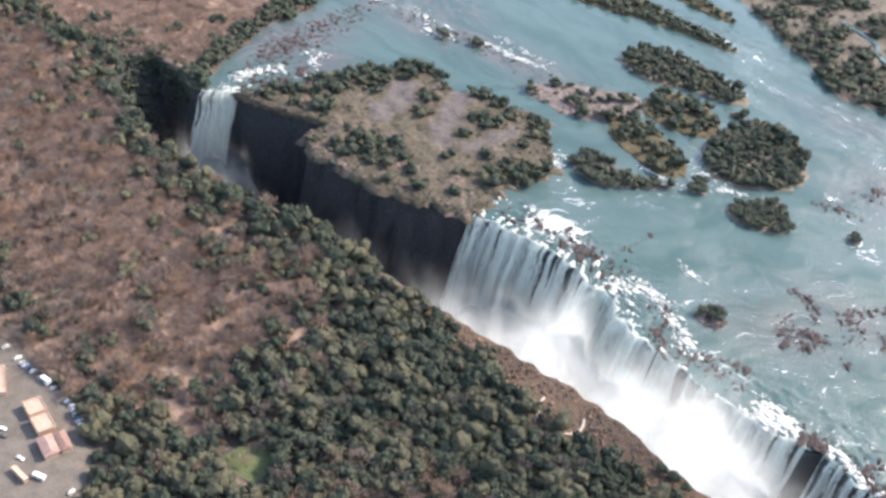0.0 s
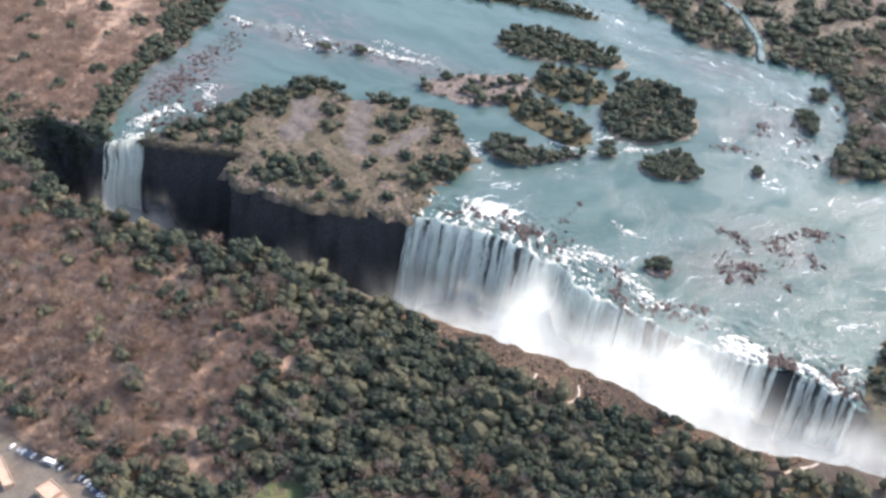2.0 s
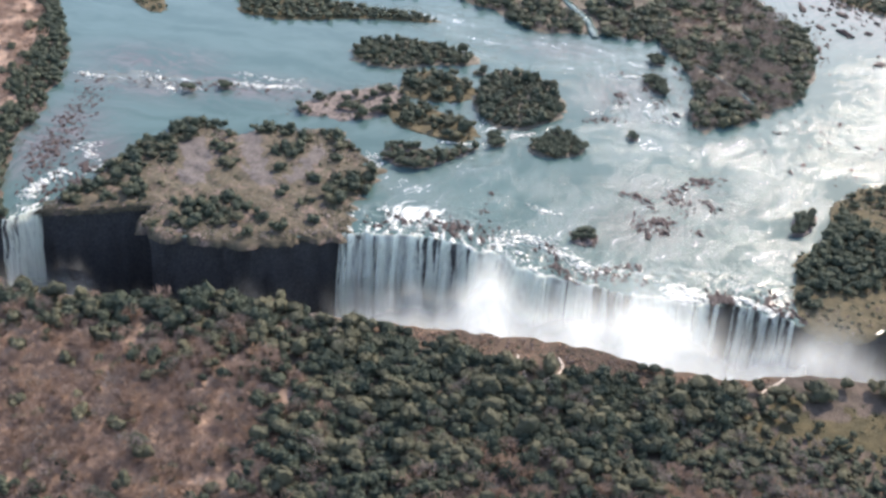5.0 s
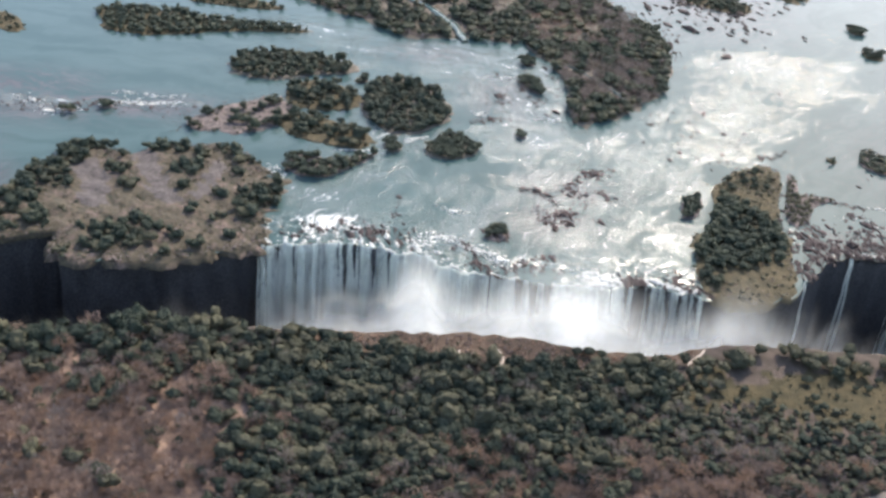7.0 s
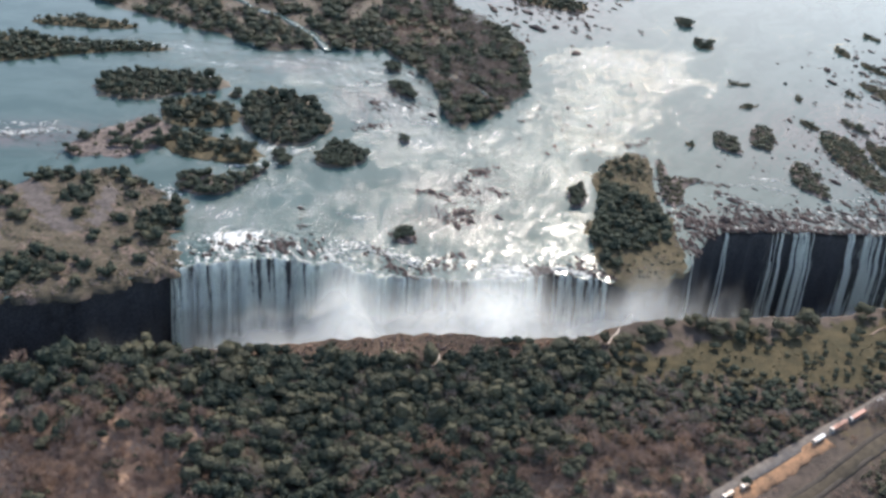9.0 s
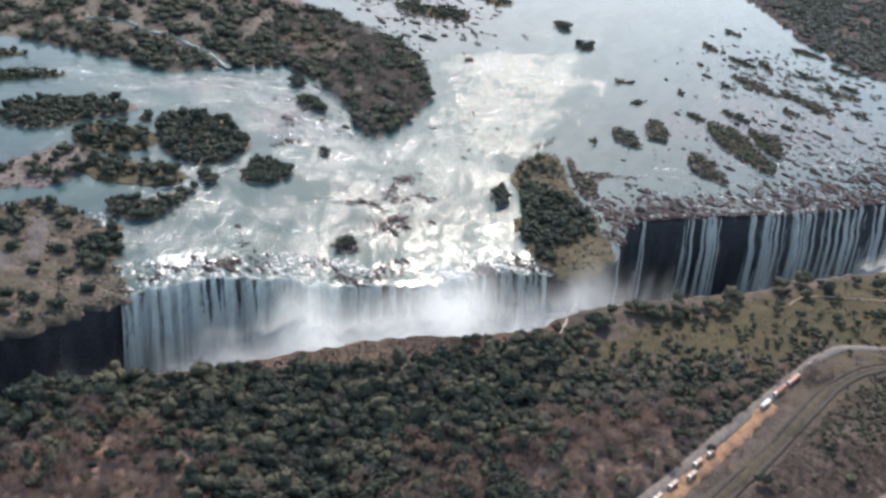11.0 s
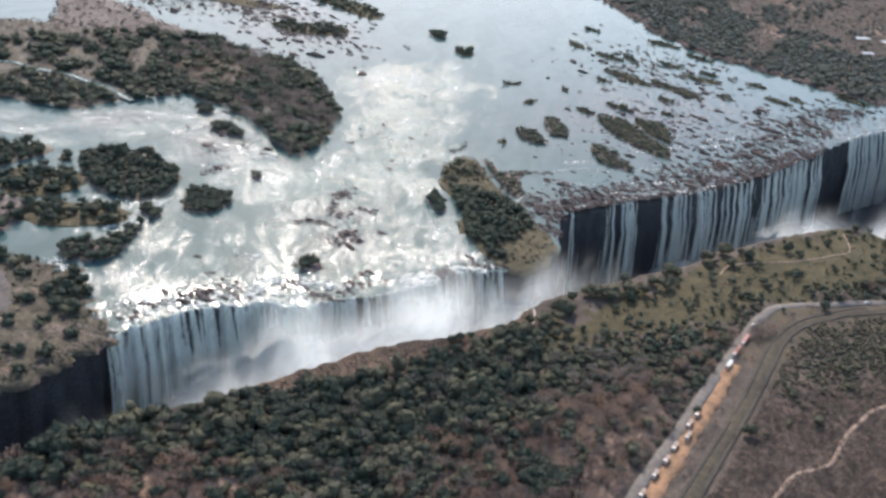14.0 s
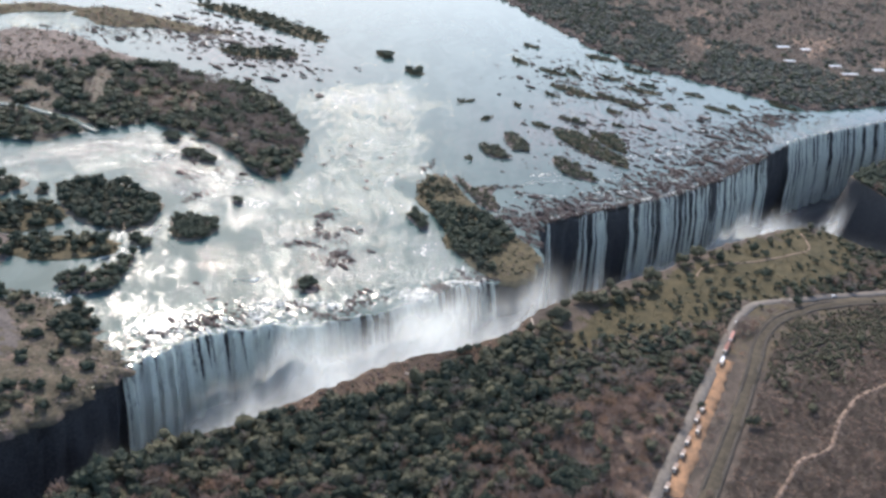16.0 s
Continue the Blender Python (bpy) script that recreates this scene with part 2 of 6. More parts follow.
def falls_material(name, cover, streak=0.5):
    """Falling water: white strands with gaps through which the rock shows."""
    m, n, l, s = material(name)
    v = coords(n, l, (1.0, 1.0, 0.02))
    sway, bend = n.new("ShaderNodeTexNoise"), n.new("ShaderNodeVectorMath")
    sway.inputs["Scale"].default_value, sway.inputs["Detail"].default_value = 0.05, 2.0
    l.new(coords(n, l, (1.0, 1.0, 0.8)), sway.inputs["Vector"])
    bend.operation = "MULTIPLY_ADD"
    l.new(sway.outputs["Color"], bend.inputs[0])
    bend.inputs[1].default_value = (5.0, 0, 0)
    l.new(v, bend.inputs[2])
    v = bend.outputs[0]
    a, b, c = noise_of(n, l, v, 0.16, 3, 0.6), noise_of(n, l, v, streak, 4, 0.7), noise_of(n, l, v, 1.9, 3, 0.7)
    f = calc(n, l, "ADD", calc(n, l, "MULTIPLY", a, 0.5), calc(n, l, "MULTIPLY", b, 0.5))
    f = calc(n, l, "ADD", f, calc(n, l, "MULTIPLY", mark(n, "fall"), 0.16))
    alpha = steps(n, l, calc(n, l, "SUBTRACT", f, calc(n, l, "MULTIPLY", mark(n, "slit"), 0.24)), 0.60 - 0.34 * cover, 0.86 - 0.34 * cover)
    l.new(mix(n, l, steps(n, l, calc(n, l, "ADD", calc(n, l, "MULTIPLY", b, 0.5), calc(n, l, "MULTIPLY", c, 0.5)), 0.36, 0.62), (0.72, 0.75, 0.67), (0.97, 0.98, 0.88)), s.inputs["Base Color"])
    s.inputs["Roughness"].default_value = 0.6
    relief(n, l, s, calc(n, l, "ADD", b, calc(n, l, "MULTIPLY", c, 0.4)), 0.7, 1.0)
    tr, cl, m1, m2 = n.new("ShaderNodeBsdfTranslucent"), n.new("ShaderNodeBsdfTransparent"), n.new("ShaderNodeMixShader"), n.new("ShaderNodeMixShader")
    tr.inputs["Color"].default_value = (0.93, 0.95, 0.86, 1)
    m1.inputs[0].default_value = 0.6
    l.new(s.outputs[0], m1.inputs[1])
    l.new(tr.outputs[0], m1.inputs[2])
    l.new(alpha, m2.inputs[0])
    l.new(cl.outputs[0], m2.inputs[1])
    l.new(m1.outputs[0], m2.inputs[2])
    l.new(m2.outputs[0], n["Material Output"].inputs["Surface"])
    return m


def spray_material():
    """Drifting spray: thin white veils, dense low in the gorge and torn at the top."""
    m, n, l, s = material("spray")
    v = coords(n, l, (1.0, 1.0, 0.75))
    a, b = noise_of(n, l, v, 0.026, 3, 0.5), noise_of(n, l, v, 0.09, 5, 0.6)
    f = calc(n, l, "ADD", calc(n, l, "MULTIPLY", a, 0.7), calc(n, l, "MULTIPLY", b, 0.3))
    d = mark(n, "thickness")
    body = steps(n, l, calc(n, l, "ADD", f, calc(n, l, "MULTIPLY", d, 0.26)), 0.32, 0.84)
    alpha = calc(n, l, "MINIMUM", calc(n, l, "MULTIPLY", body, calc(n, l, "MULTIPLY", d, 0.72)), 0.70)
    l.remove(n["Material Output"].inputs["Surface"].links[0])
    df, tr, cl, m1, m2 = n.new("ShaderNodeBsdfDiffuse"), n.new("ShaderNodeBsdfTranslucent"), n.new("ShaderNodeBsdfTransparent"), n.new("ShaderNodeMixShader"), n.new("ShaderNodeMixShader")
    n.remove(s)
    for q in (df, tr):
        q.inputs["Color"].default_value = (0.56, 0.60, 0.625, 1)
    m1.inputs[0].default_value = 0.72
    l.new(df.outputs[0], m1.inputs[1])
    l.new(tr.outputs[0], m1.inputs[2])
    l.new(alpha, m2.inputs[0])
    l.new(cl.outputs[0], m2.inputs[1])
    l.new(m1.outputs[0], m2.inputs[2])
    l.new(m2.outputs[0], n["Material Output"].inputs["Surface"])
    return m


GROUND = ground_material()
WATER = water_material()
FALLS = falls_material("falling_water", 0.90, 0.6)
FALLS_THIN = falls_material("thin_falling_water", 0.24, 0.5)
STRAND = falls_material("falling_strand", 0.95, 1.1)
FOAM = plain("foam", (0.20, 0.21, 0.195), (0.62, 0.62, 0.58), 0.35, 0.7, 0.8)
SPRAY = spray_material()
GREEN = leafy("green_leaves", (0.042, 0.054, 0.041), (0.074, 0.083, 0.056), (0.062, 0.069, 0.050), 0.14)
OLIVE = leafy("olive_leaves", (0.056, 0.060, 0.042), (0.110, 0.104, 0.066), (0.082, 0.077, 0.055), 0.14)
TWIGS = leafy("bare_twigs", (0.205, 0.148, 0.124), (0.320, 0.225, 0.180), (0.250, 0.180, 0.150), 0.25)
MAUVE_TWIGS = leafy("mauve_twigs", (0.148, 0.117, 0.108), (0.232, 0.180, 0.162), (0.180, 0.139, 0.126), 0.25)
ORANGE_TWIGS = leafy("orange_twigs", (0.201, 0.132, 0.098), (0.354, 0.234, 0.166), (0.250, 0.168, 0.127), 0.25)
GREY_TWIGS = leafy("grey_twigs", (0.145, 0.125, 0.116), (0.255, 0.216, 0.198), (0.185, 0.158, 0.146), 0.3)
BRUSH = leafy("brown_brush", (0.078, 0.062, 0.055), (0.145, 0.114, 0.100), (0.108, 0.086, 0.075), 0.2)
# far leaves: distance haze put into the colour, greyer and lighter
HAZED = leafy("hazed_leaves", (0.086, 0.095, 0.084), (0.132, 0.138, 0.116), (0.106, 0.113, 0.097), 0.14)
BARK = plain("bark", (0.10, 0.075, 0.055), (0.20, 0.16, 0.125), 0.8)
ISLE_ROCK = plain("island_rock", (0.052, 0.045, 0.043), (0.185, 0.150, 0.137), 0.22, 0.9, 0.9)
ISLE_LITTER = plain("leaf_litter", (0.075, 0.068, 0.055), (0.150, 0.130, 0.105), 0.12, 0.95, 0.6)
COURT = plain("dusty_asphalt", (0.085, 0.074, 0.064), (0.135, 0.116, 0.098), 0.12, 0.9, 0.2)
BANK_SOIL = plain("railway_soil", (0.036, 0.031, 0.022), (0.074, 0.060, 0.044), 0.2, 0.95, 0.4)
ISLE_GRASS = plain("island_grass", (0.040, 0.037, 0.022), (0.098, 0.078, 0.046), 0.16, 0.95, 0.8)
WET_ROCK = plain("wet_rock", (0.018, 0.014, 0.015), (0.056, 0.042, 0.041), 0.5, 0.9, 0.8)
ASPHALT = plain("asphalt", (0.095, 0.084, 0.077), (0.150, 0.135, 0.122), 0.25, 0.9, 0.2)
ORANGE_DIRT = plain("orange_dirt", (0.12, 0.078, 0.052), (0.30, 0.170, 0.098), 0.10, 0.95, 0.3)
PALE_DIRT = plain("pale_dirt", (0.19, 0.138, 0.108), (0.28, 0.205, 0.160), 0.2, 0.95, 0.3)
WHITE_DIRT = plain("pale_paving", (0.36, 0.30, 0.25), (0.48, 0.41, 0.35), 0.3, 0.95, 0.2)
GRAVEL = plain("dark_ballast", (0.030, 0.026, 0.023), (0.065, 0.056, 0.048), 0.5, 0.95, 0.4)

# ---- plan of the gorge: the lip of the falls and the rim over against it ----
LIP_X = (-4500, -312, -304, -296, -267, -245, -233, -216, -200, -161, -137, -135, -122, -92, -55, -23, 0, 30, 60, 88, 105, 112, 122, 132, 146, 170, 186, 200, 228, 250, 265, 275, 290, 304, 322, 340, 370, 387, 398, 417, 430, 450, 515, 560, 630, 680, 741, 846, 905, 973, 1111, 1350, 1420, 4500)
LIP_Y = (-60, -60, -52, -36, -34, -42, -39, -16, -14, -1, 7, -24, -30, -29, -23, -10, 0, 5, 11, 5, -3, 2, -4, -14, -19, -21, -25, -29, -29, -29, -26, -23, -27, -31, -36, -40, -33, -25, -9, 13, 28, 31, 28, 22, 16, 19, 26, 45, 58, 61, 50, 40, 0, 0)
RIM_X = (-4500, -312, -304, -290, -237, -195, -159, -112, -65, -27, 15, 45, 120, 160, 190, 220, 269, 295, 316, 365, 426, 483, 513, 547, 586, 654, 690, 700, 712, 840, 850, 875, 963, 1100, 1350, 1420, 4500)
RIM_Y = (-60.02, -60.02, -66, -82, -98, -115, -112, -106, -100, -92, -96, -96, -92, -90, -93, -101, -104, -96, -88, -88, -90, -94, -84, -88, -88, -94, -104, -116, -300, -300, -120, -46, -39, -45, -50, -1, -1)


def lip(x):
    return np.interp(x, LIP_X, LIP_Y) + (1.7 * wave(x, 0 * x, 11, 3) + 0.8 * wave(x, 0 * x, 3.5, 5)) * smooth(-310, -285, x)


def rim(x):
    return np.interp(x, RIM_X, RIM_Y) + 1.5 * wave(x, 0 * x, 12, 4) * smooth(-310, -285, x)


def deep(x):
    """Depth of the gorge."""
    return 92 * smooth(-310, -250, x) * (1 - smooth(1340, 1420, x)) + 0.01


BANK_W = ((-60, -226), (-26, -242), (13, -261), (66, -281), (132, -289), (237, -316), (380, -400), (600, -520), (900, -640), (4500, -1500))
BANK_E = ((0, 1500), (60, 1300), (90, 1180), (117, 1064), (149, 1043), (268, 1007), (366, 972), (454, 979), (577, 1011), (755, 1054), (1100, 1130), (4500, 1700))


def in_river(x, y):
    """Metres inside the banks, below zero on land."""
    w = np.interp(y, *np.array(BANK_W).T) + 5 * wave(x, y, 16, 8)
    e = np.interp(y, *np.array(BANK_E).T) + 7 * wave(x, y, 20, 9)
    return np.minimum(x - w, e - x)


def level(x, y):
    """Height of the dry land."""
    return 0.9 * wave(x, y, 70, 11) + 0.4 * wave(x, y, 22, 12)


DRY_WEST = closed([(-420, -80), (-300, -85), (-183, -128), (-84, -136), (-5, -140), (6, -160), (20, -182), (36, -206), (14, -236), (32, -262), (10, -280), (-25, -292), (-102, -290), (-420, -330)])
DRY_MID = closed([(108, -262), (143, -218), (203, -211), (266, -202), (327, -222), (318, -240), (222, -292), (120, -330)])
GRASSY = closed([(270, -140), (306, -120), (446, -104), (604, -94), (690, -106), (700, -150), (640, -185), (578, -189), (490, -168), (415, -172), (354, -160), (297, -150)])
SCRUB_EAST = closed([(395, -262), (440, -232), (520, -218), (640, -250), (740, -280), (600, -290), (470, -275)])

# ground: one sheet from horizon to horizon, folded down through the gorge
gx = np.unique(np.concatenate([np.linspace(-4500, -520, 14), np.linspace(-520, -340, 14), np.arange(-336, 1130, 4.0), np.linspace(1130, 1450, 32), np.linspace(1450, 4500, 14)]))
south = np.concatenate([[0, 1.5, 4, 7, 11, 16], np.arange(22, 300, 7.0), np.linspace(300, 520, 12), np.geomspace(560, 4500, 10)])
north = np.concatenate([[0, 1.5, 4, 8, 13, 19], np.arange(26, 300, 8.0), np.linspace(310, 700, 26), np.geomspace(740, 4800, 14)])
drop = np.array([0.02, 0.06, 0.12, 0.2, 0.3, 0.42, 0.55, 0.68, 0.8, 0.92, 1.0])
rows = []
L, R, D = lip(gx), rim(gx), deep(gx)
for s in south[::-1]:
    w = 1 - smooth(20, 320, s)
    y = R * w + -100 * (1 - w) - s
    rows.append(np.stack([gx, y, level(gx, y) * smooth(0, 20, s) + 0 * gx], -1))
for d in drop:
    crag = 1.8 * wave(gx, d * D, 7, 21) * smooth(0, 0.1, d) * smooth(0, 12, D)
    rows.append(np.stack([gx, np.minimum(R + d * D * 0.16 + crag, (R + L) / 2), -d * D], -1))
rows.append(np.stack([gx, (R + L) / 2, -D - np.minimum(1, D * 0.1)], -1))
for d in drop[::-1]:
    crag = (1.8 * wave(gx, 0.3 * d * D, 6, 22) + 0.7 * np.random.default_rng(int(d * 1000)).normal(size=gx.shape)) * smooth(0, 0.06, d) - 1.0 * smooth(0.25, 0.3, d) - 1.0 * smooth(0.5, 0.56, d)
    crag = crag * smooth(0, 12, D)
    rows.append(np.stack([gx, np.maximum(L - d * D * 0.05 + crag, (R + L) / 2 + 0.2), -d * D], -1))
for s in north:
    w = 1 - smooth(20, 400, s)
    y = L * w + s
    r = in_river(gx, y)
    rows.append(np.stack([gx, y, np.where(r > 0, -np.clip(r * 0.25, 0.1, 2.5), np.clip(-r * 0.12, 0, 2.5) + np.maximum(level(gx, y) * smooth(0, 40, -r), 0)) - 0.5 * (s < 1)], -1))
co = np.array(rows)
nr, ncol = co.shape[:2]
X, Y, Z = co.reshape(-1, 3).T
wall = np.zeros((nr, ncol))
wall[len(south):len(south) + 2 * len(drop) + 1] = 1
dist = rim(X) - Y
rust = ((dist > -1) & (dist < 3 + 25 * np.exp(-((X - 165) / 95) ** 2) + 4 * wave(X, Y, 20, 30)) & (X > 30) & (X < 300)) * 1.0
dry = np.maximum(within(DRY_WEST, X, Y) * 1.0, within(DRY_MID, X, Y) * 0.45)
dry = np.maximum(dry, smooth(-262, -300, Y + 14 * wave(X, Y, 30, 31)) * (1 - 0.92 * smooth(20 - 0.5 * np.clip(-300 - Y, 0, 600), 240 + 0.5 * np.clip(-300 - Y, 0, 600), X + 30 * wave(X, Y, 40, 32) + 0.3 * np.clip(-300 - Y, 0, 600) * wave(X, Y, 150, 33))))
dry = np.maximum(dry, (Y > -60) * smooth(0, 40, -in_river(X, Y)) * np.where(X > 800, 0.2 + 0.35 * smooth(0.2, 0.9, wave(X, Y, 90, 34)), 0.8))
road_y = np.interp(X, [180, 296, 385, 462, 492, 545, 680, 800], [-314, -259, -218, -184, -178, -195, -250, -310])
trackside = smooth(330, 430, X) * smooth(820, 780, X) * (Y < road_y + 6) * (Y > road_y - 50) * 0.46
marks = {"lush": (((X - 62) / 13) ** 2 + ((Y + 262) / 12) ** 2 < 1) * 1.0, "dry": dry, "grass": np.maximum(within(GRASSY, X, Y) * 1.0, trackside), "rust": rust * (1 - wall.ravel()), "rock": np.maximum(wall.ravel(), (in_river(X, Y) > 0) * (Y > lip(X) - 1) * 1.0)}
tagged(new("ground", mesh("ground", co.reshape(-1, 3), quads(nr, ncol), GROUND, False, marks)), "dry reddish bush ground split by a deep dark basalt gorge", "ground", kind="structure")

# ---- river ----
RAPIDS = ((35, 265, 150, 115, 0.78), (400, 770, 110, 90, 0.85), (450, 690, 60, 80, 0.75), (270, 850, 90, 50, 1.0), (48, 34, 76, 34, 1.4), (135, 6, 40, 20, 1.25), (200, -2, 70, 18, 1.25), (290, -6, 55, 24, 1.26), (300, 50, 60, 45, 1.15), (240, 90, 85, 65, 1.0), (330, 130, 55, 75, 1.12), (390, 205, 90, 65, 1.02), (440, 290, 90, 85, 0.98), (96, 200, 60, 80, 1.22), (66, 125, 66, 50, 1.2), (40, 75, 55, 40, 1.2), (30, 340, 70, 34, 1.12), (500, 370, 110, 65, 0.92), (305, 215, 45, 30, 1.0), (225, 260, 60, 80, 1.16), (190, 350, 95, 65, 1.18), (160, 100, 65, 65, 0.92), (70, 88, 60, 40, 0.72), (60, 262, 7, 44, 1.1), (70, 205, 9, 24, 1.2), (60, 300, 30, 8, 0.9), (170, 215, 30, 30, 1.0), (120, 330, 60, 14, 0.95), (200, 170, 65, 50, 0.95), (90, 385, 130, 40, 1.16), (-20, 425, 120, 46, 1.16), (-140, 215, 60, 6, 1.25), (-195, 212, 40, 5, 1.2), (-90, 222, 30, 6, 1.25), (-225, 205, 70, 22, 0.9), (-228, -22, 10, 16, 1.4), (-226, 0, 7, 14, 1.36), (-215, 18, 9, 8, 1.32), (-206, 34, 14, 5, 1.36), (-190, 58, 14, 5, 1.3), (105, 172, 16, 8, 1.32), (0, 103, 10, 14, 1.32), (70, 153, 40, 5, 1.3), (20, 160, 60, 20, 0.6), (30, 255, 14, 60, 0.6), (640, 52, 170, 30, 0.72), (860, 85, 150, 34, 0.8), (1000, 80, 90, 24, 0.95), (560, 34, 70, 9, 1.0), (470, 620, 80, 150, 0.4), (760, 200, 160, 120, 0.5), (900, 350, 110, 110, 0.45), (640, 500, 80, 70, 0.45), (800, 480, 90, 90, 0.35), (420, 60, 22, 50, 0.7), (570, 420, 80, 60, 0.55))


RACE = closed([(20, 26), (62, 66), (98, 92), (130, 120), (172, 138), (178, 200), (155, 260), (134, 312), (60, 366), (-60, 384), (-110, 418), (0, 440), (110, 412), (230, 402), (252, 340), (252, 280), (268, 232), (318, 250), (362, 300), (395, 380), (402, 440), (480, 470), (600, 440), (575, 360), (520, 300), (462, 232), (430, 188), (380, 166), (342, 110), (324, 30), (325, -30), (200, -22), (120, -12)], 120)


def rapid_at(x, y):
    v = np.zeros(np.shape(x))
    for cx, cy, sx, sy, k in RAPIDS:
        v = np.maximum(v, k * np.exp(-1.2 * (((x - cx) / sx) ** 2 + ((y - cy) / sy) ** 2) ** 1.3))
    soft = np.zeros(np.shape(x))
    for a in range(10):
        q = 8 + 2.6 * a
        soft = soft + inside(RACE, x + q * math.cos(2.4 * a) + 9 * wave(x, y, 28, 44), y + q * math.sin(2.4 * a) + 9 * wave(x, y, 31, 45)) / 10
    return np.maximum(v, soft * (0.97 + 0.12 * wave(x, y, 45, 46)))


RACE_LINE = opened([(900, 800), (720, 580), (600, 440), (500, 335), (400, 235), (315, 130), (255, 40), (225, -60), (205, -200)], 12)
WEST_LINE = opened([(-700, 520), (-300, 440), (-60, 425), (100, 400), (190, 360), (222, 290), (205, 200), (165, 110), (120, 30), (90, -60), (80, -200)], 12)


def flow_at(x, y):
    """Metres up from the falls and across the streams of the river, blended where two streams meet."""
    found = []
    for line, shift in ((RACE_LINE, 0), (WEST_LINE, -165)):
        gap, along, across, run = np.full(np.shape(x), 1e9), np.zeros(np.shape(x)), np.zeros(np.shape(x)), 0.0
        for a, b in zip(line[:0:-1], line[-2::-1]):
            d = b - a
            n = np.hypot(*d)
            d = d / n
            u, side = (x - a[0]) * d[0] + (y - a[1]) * d[1], (x - a[0]) * d[1] - (y - a[1]) * d[0]
            g = np.hypot(side, u - np.clip(u, 0, n))
            near = g < gap
            gap, along, across = np.where(near, g, gap), np.where(near, run + np.clip(u, 0, n), along), np.where(near, np.sign(side) * g + shift, across)
            run += n
        found.append((gap, along, across))
    k = smooth(-45, 45, found[0][0] - found[1][0] + 14 * wave(x, y, 30, 47))
    return tuple(found[0][i] * (1 - k) + found[1][i] * k for i in (1, 2))


wx = np.concatenate([np.linspace(-1400, -345, 16), np.arange(-340, 1110, 2.5), np.linspace(1112, 1420, 60), np.linspace(1440, 1800, 8)])
ws = np.concatenate([np.arange(-0.8, 60, 2.0), np.arange(60, 320, 4.0), np.linspace(324, 720, 40), np.geomspace(740, 4600, 14)])
WX, S = np.meshgrid(wx, ws)
w = 1 - smooth(20, 400, S)
WY = lip(WX) * w + S
rp = rapid_at(WX, WY)
FA, FC = flow_at(WX, WY)
jit = np.random.default_rng(43).normal(0, 1, WX.shape)
chop = rp ** 2 * (0.35 * jit + 0.5 * wave(WX, WY, 4.3, 41) * wave(WX, WY, 9, 42)) * smooth(60, 20, S)
edge = smooth(6, -0.5, S)
WZ = 0.15 + np.maximum(chop, -0.9) * (1 - edge) - 0.5 * edge
shelf = 0.55 * smooth(60, 10, WY - lip(WX)) * smooth(400, 450, WX)
shelf = np.maximum(shelf, 0.75 * np.exp(-(((WX - 720) / 180) ** 2 + ((WY - 190) / 110) ** 2)))
for cx, cy, sx, sy in ((-255, 80, 34, 70), (-215, 70, 22, 30), (-225, 200, 70, 30), (-150, 215, 120, 26), (-240, 250, 60, 30), (240, 110, 45, 30), (215, 60, 40, 35), (470, 640, 90, 140), (130, 380, 50, 25), (200, 290, 40, 60)):
    shelf = np.maximum(shelf, 0.85 * np.exp(-(((WX - cx) / sx) ** 2 + ((WY - cy) / sy) ** 2)))
keep = quads(*WX.shape)
wet = (in_river(WX, WY) > -14).ravel()
keep = keep[wet[keep].any(1)]
tagged(new("water", mesh("water", np.stack([WX, WY, WZ], -1).reshape(-1, 3), keep, WATER, False, {"rapid": rp, "shelf": shelf, "flow_along": FA, "flow_across": FC})), "wide grey-green river with white foaming rapids and sun glitter", "river", kind="structure")


# ---- falls ----
def sheet(x0, x1, out, seed, step=0.8, depth=92.0):
    """A sheet of water that bends over the lip and drops into the gorge."""
    n = max(5, int((x1 - x0) / step))
    x = np.linspace(x0, x1, n)
    z = np.concatenate([[0.0, 0.4, 1.2, 2.4, 4.0], np.linspace(6.5, depth, 16)])
    Xf, Zf = np.meshgrid(x, z)
    strand = 0.9 * wave(Xf, Zf * 0.02, 2.2, seed) + 0.5 * wave(Xf, Zf * 0.04, 1.0, seed + 1)
    over = lip(x)[None, :] + 0.9
    Yf = over - (0.6 + 1.2 * np.sqrt(np.maximum(Zf, 0))) * out - strand * smooth(1, 14, Zf) * 1.2
    Yf = np.minimum(Yf, over - Zf * 0.05 - 3.8 * smooth(0, 4, Zf)) - 2.5 * smooth(20, 30, Zf)
    return Xf, Yf, 0.1 - Zf


def slit(slits, x, z):
    """How far a place lies in one of the dry wedges under the lip."""
    v = np.zeros(np.shape(x))
    for c, w, d in slits:
        half = w * np.clip(1 + z / d, 0, 1)
        v = np.maximum(v, smooth(half + 1.0, half - 0.8, np.abs(x - c - 0.5 * wave(z, 0 * z, 14, 48))) * (half > 0.1))
    return v


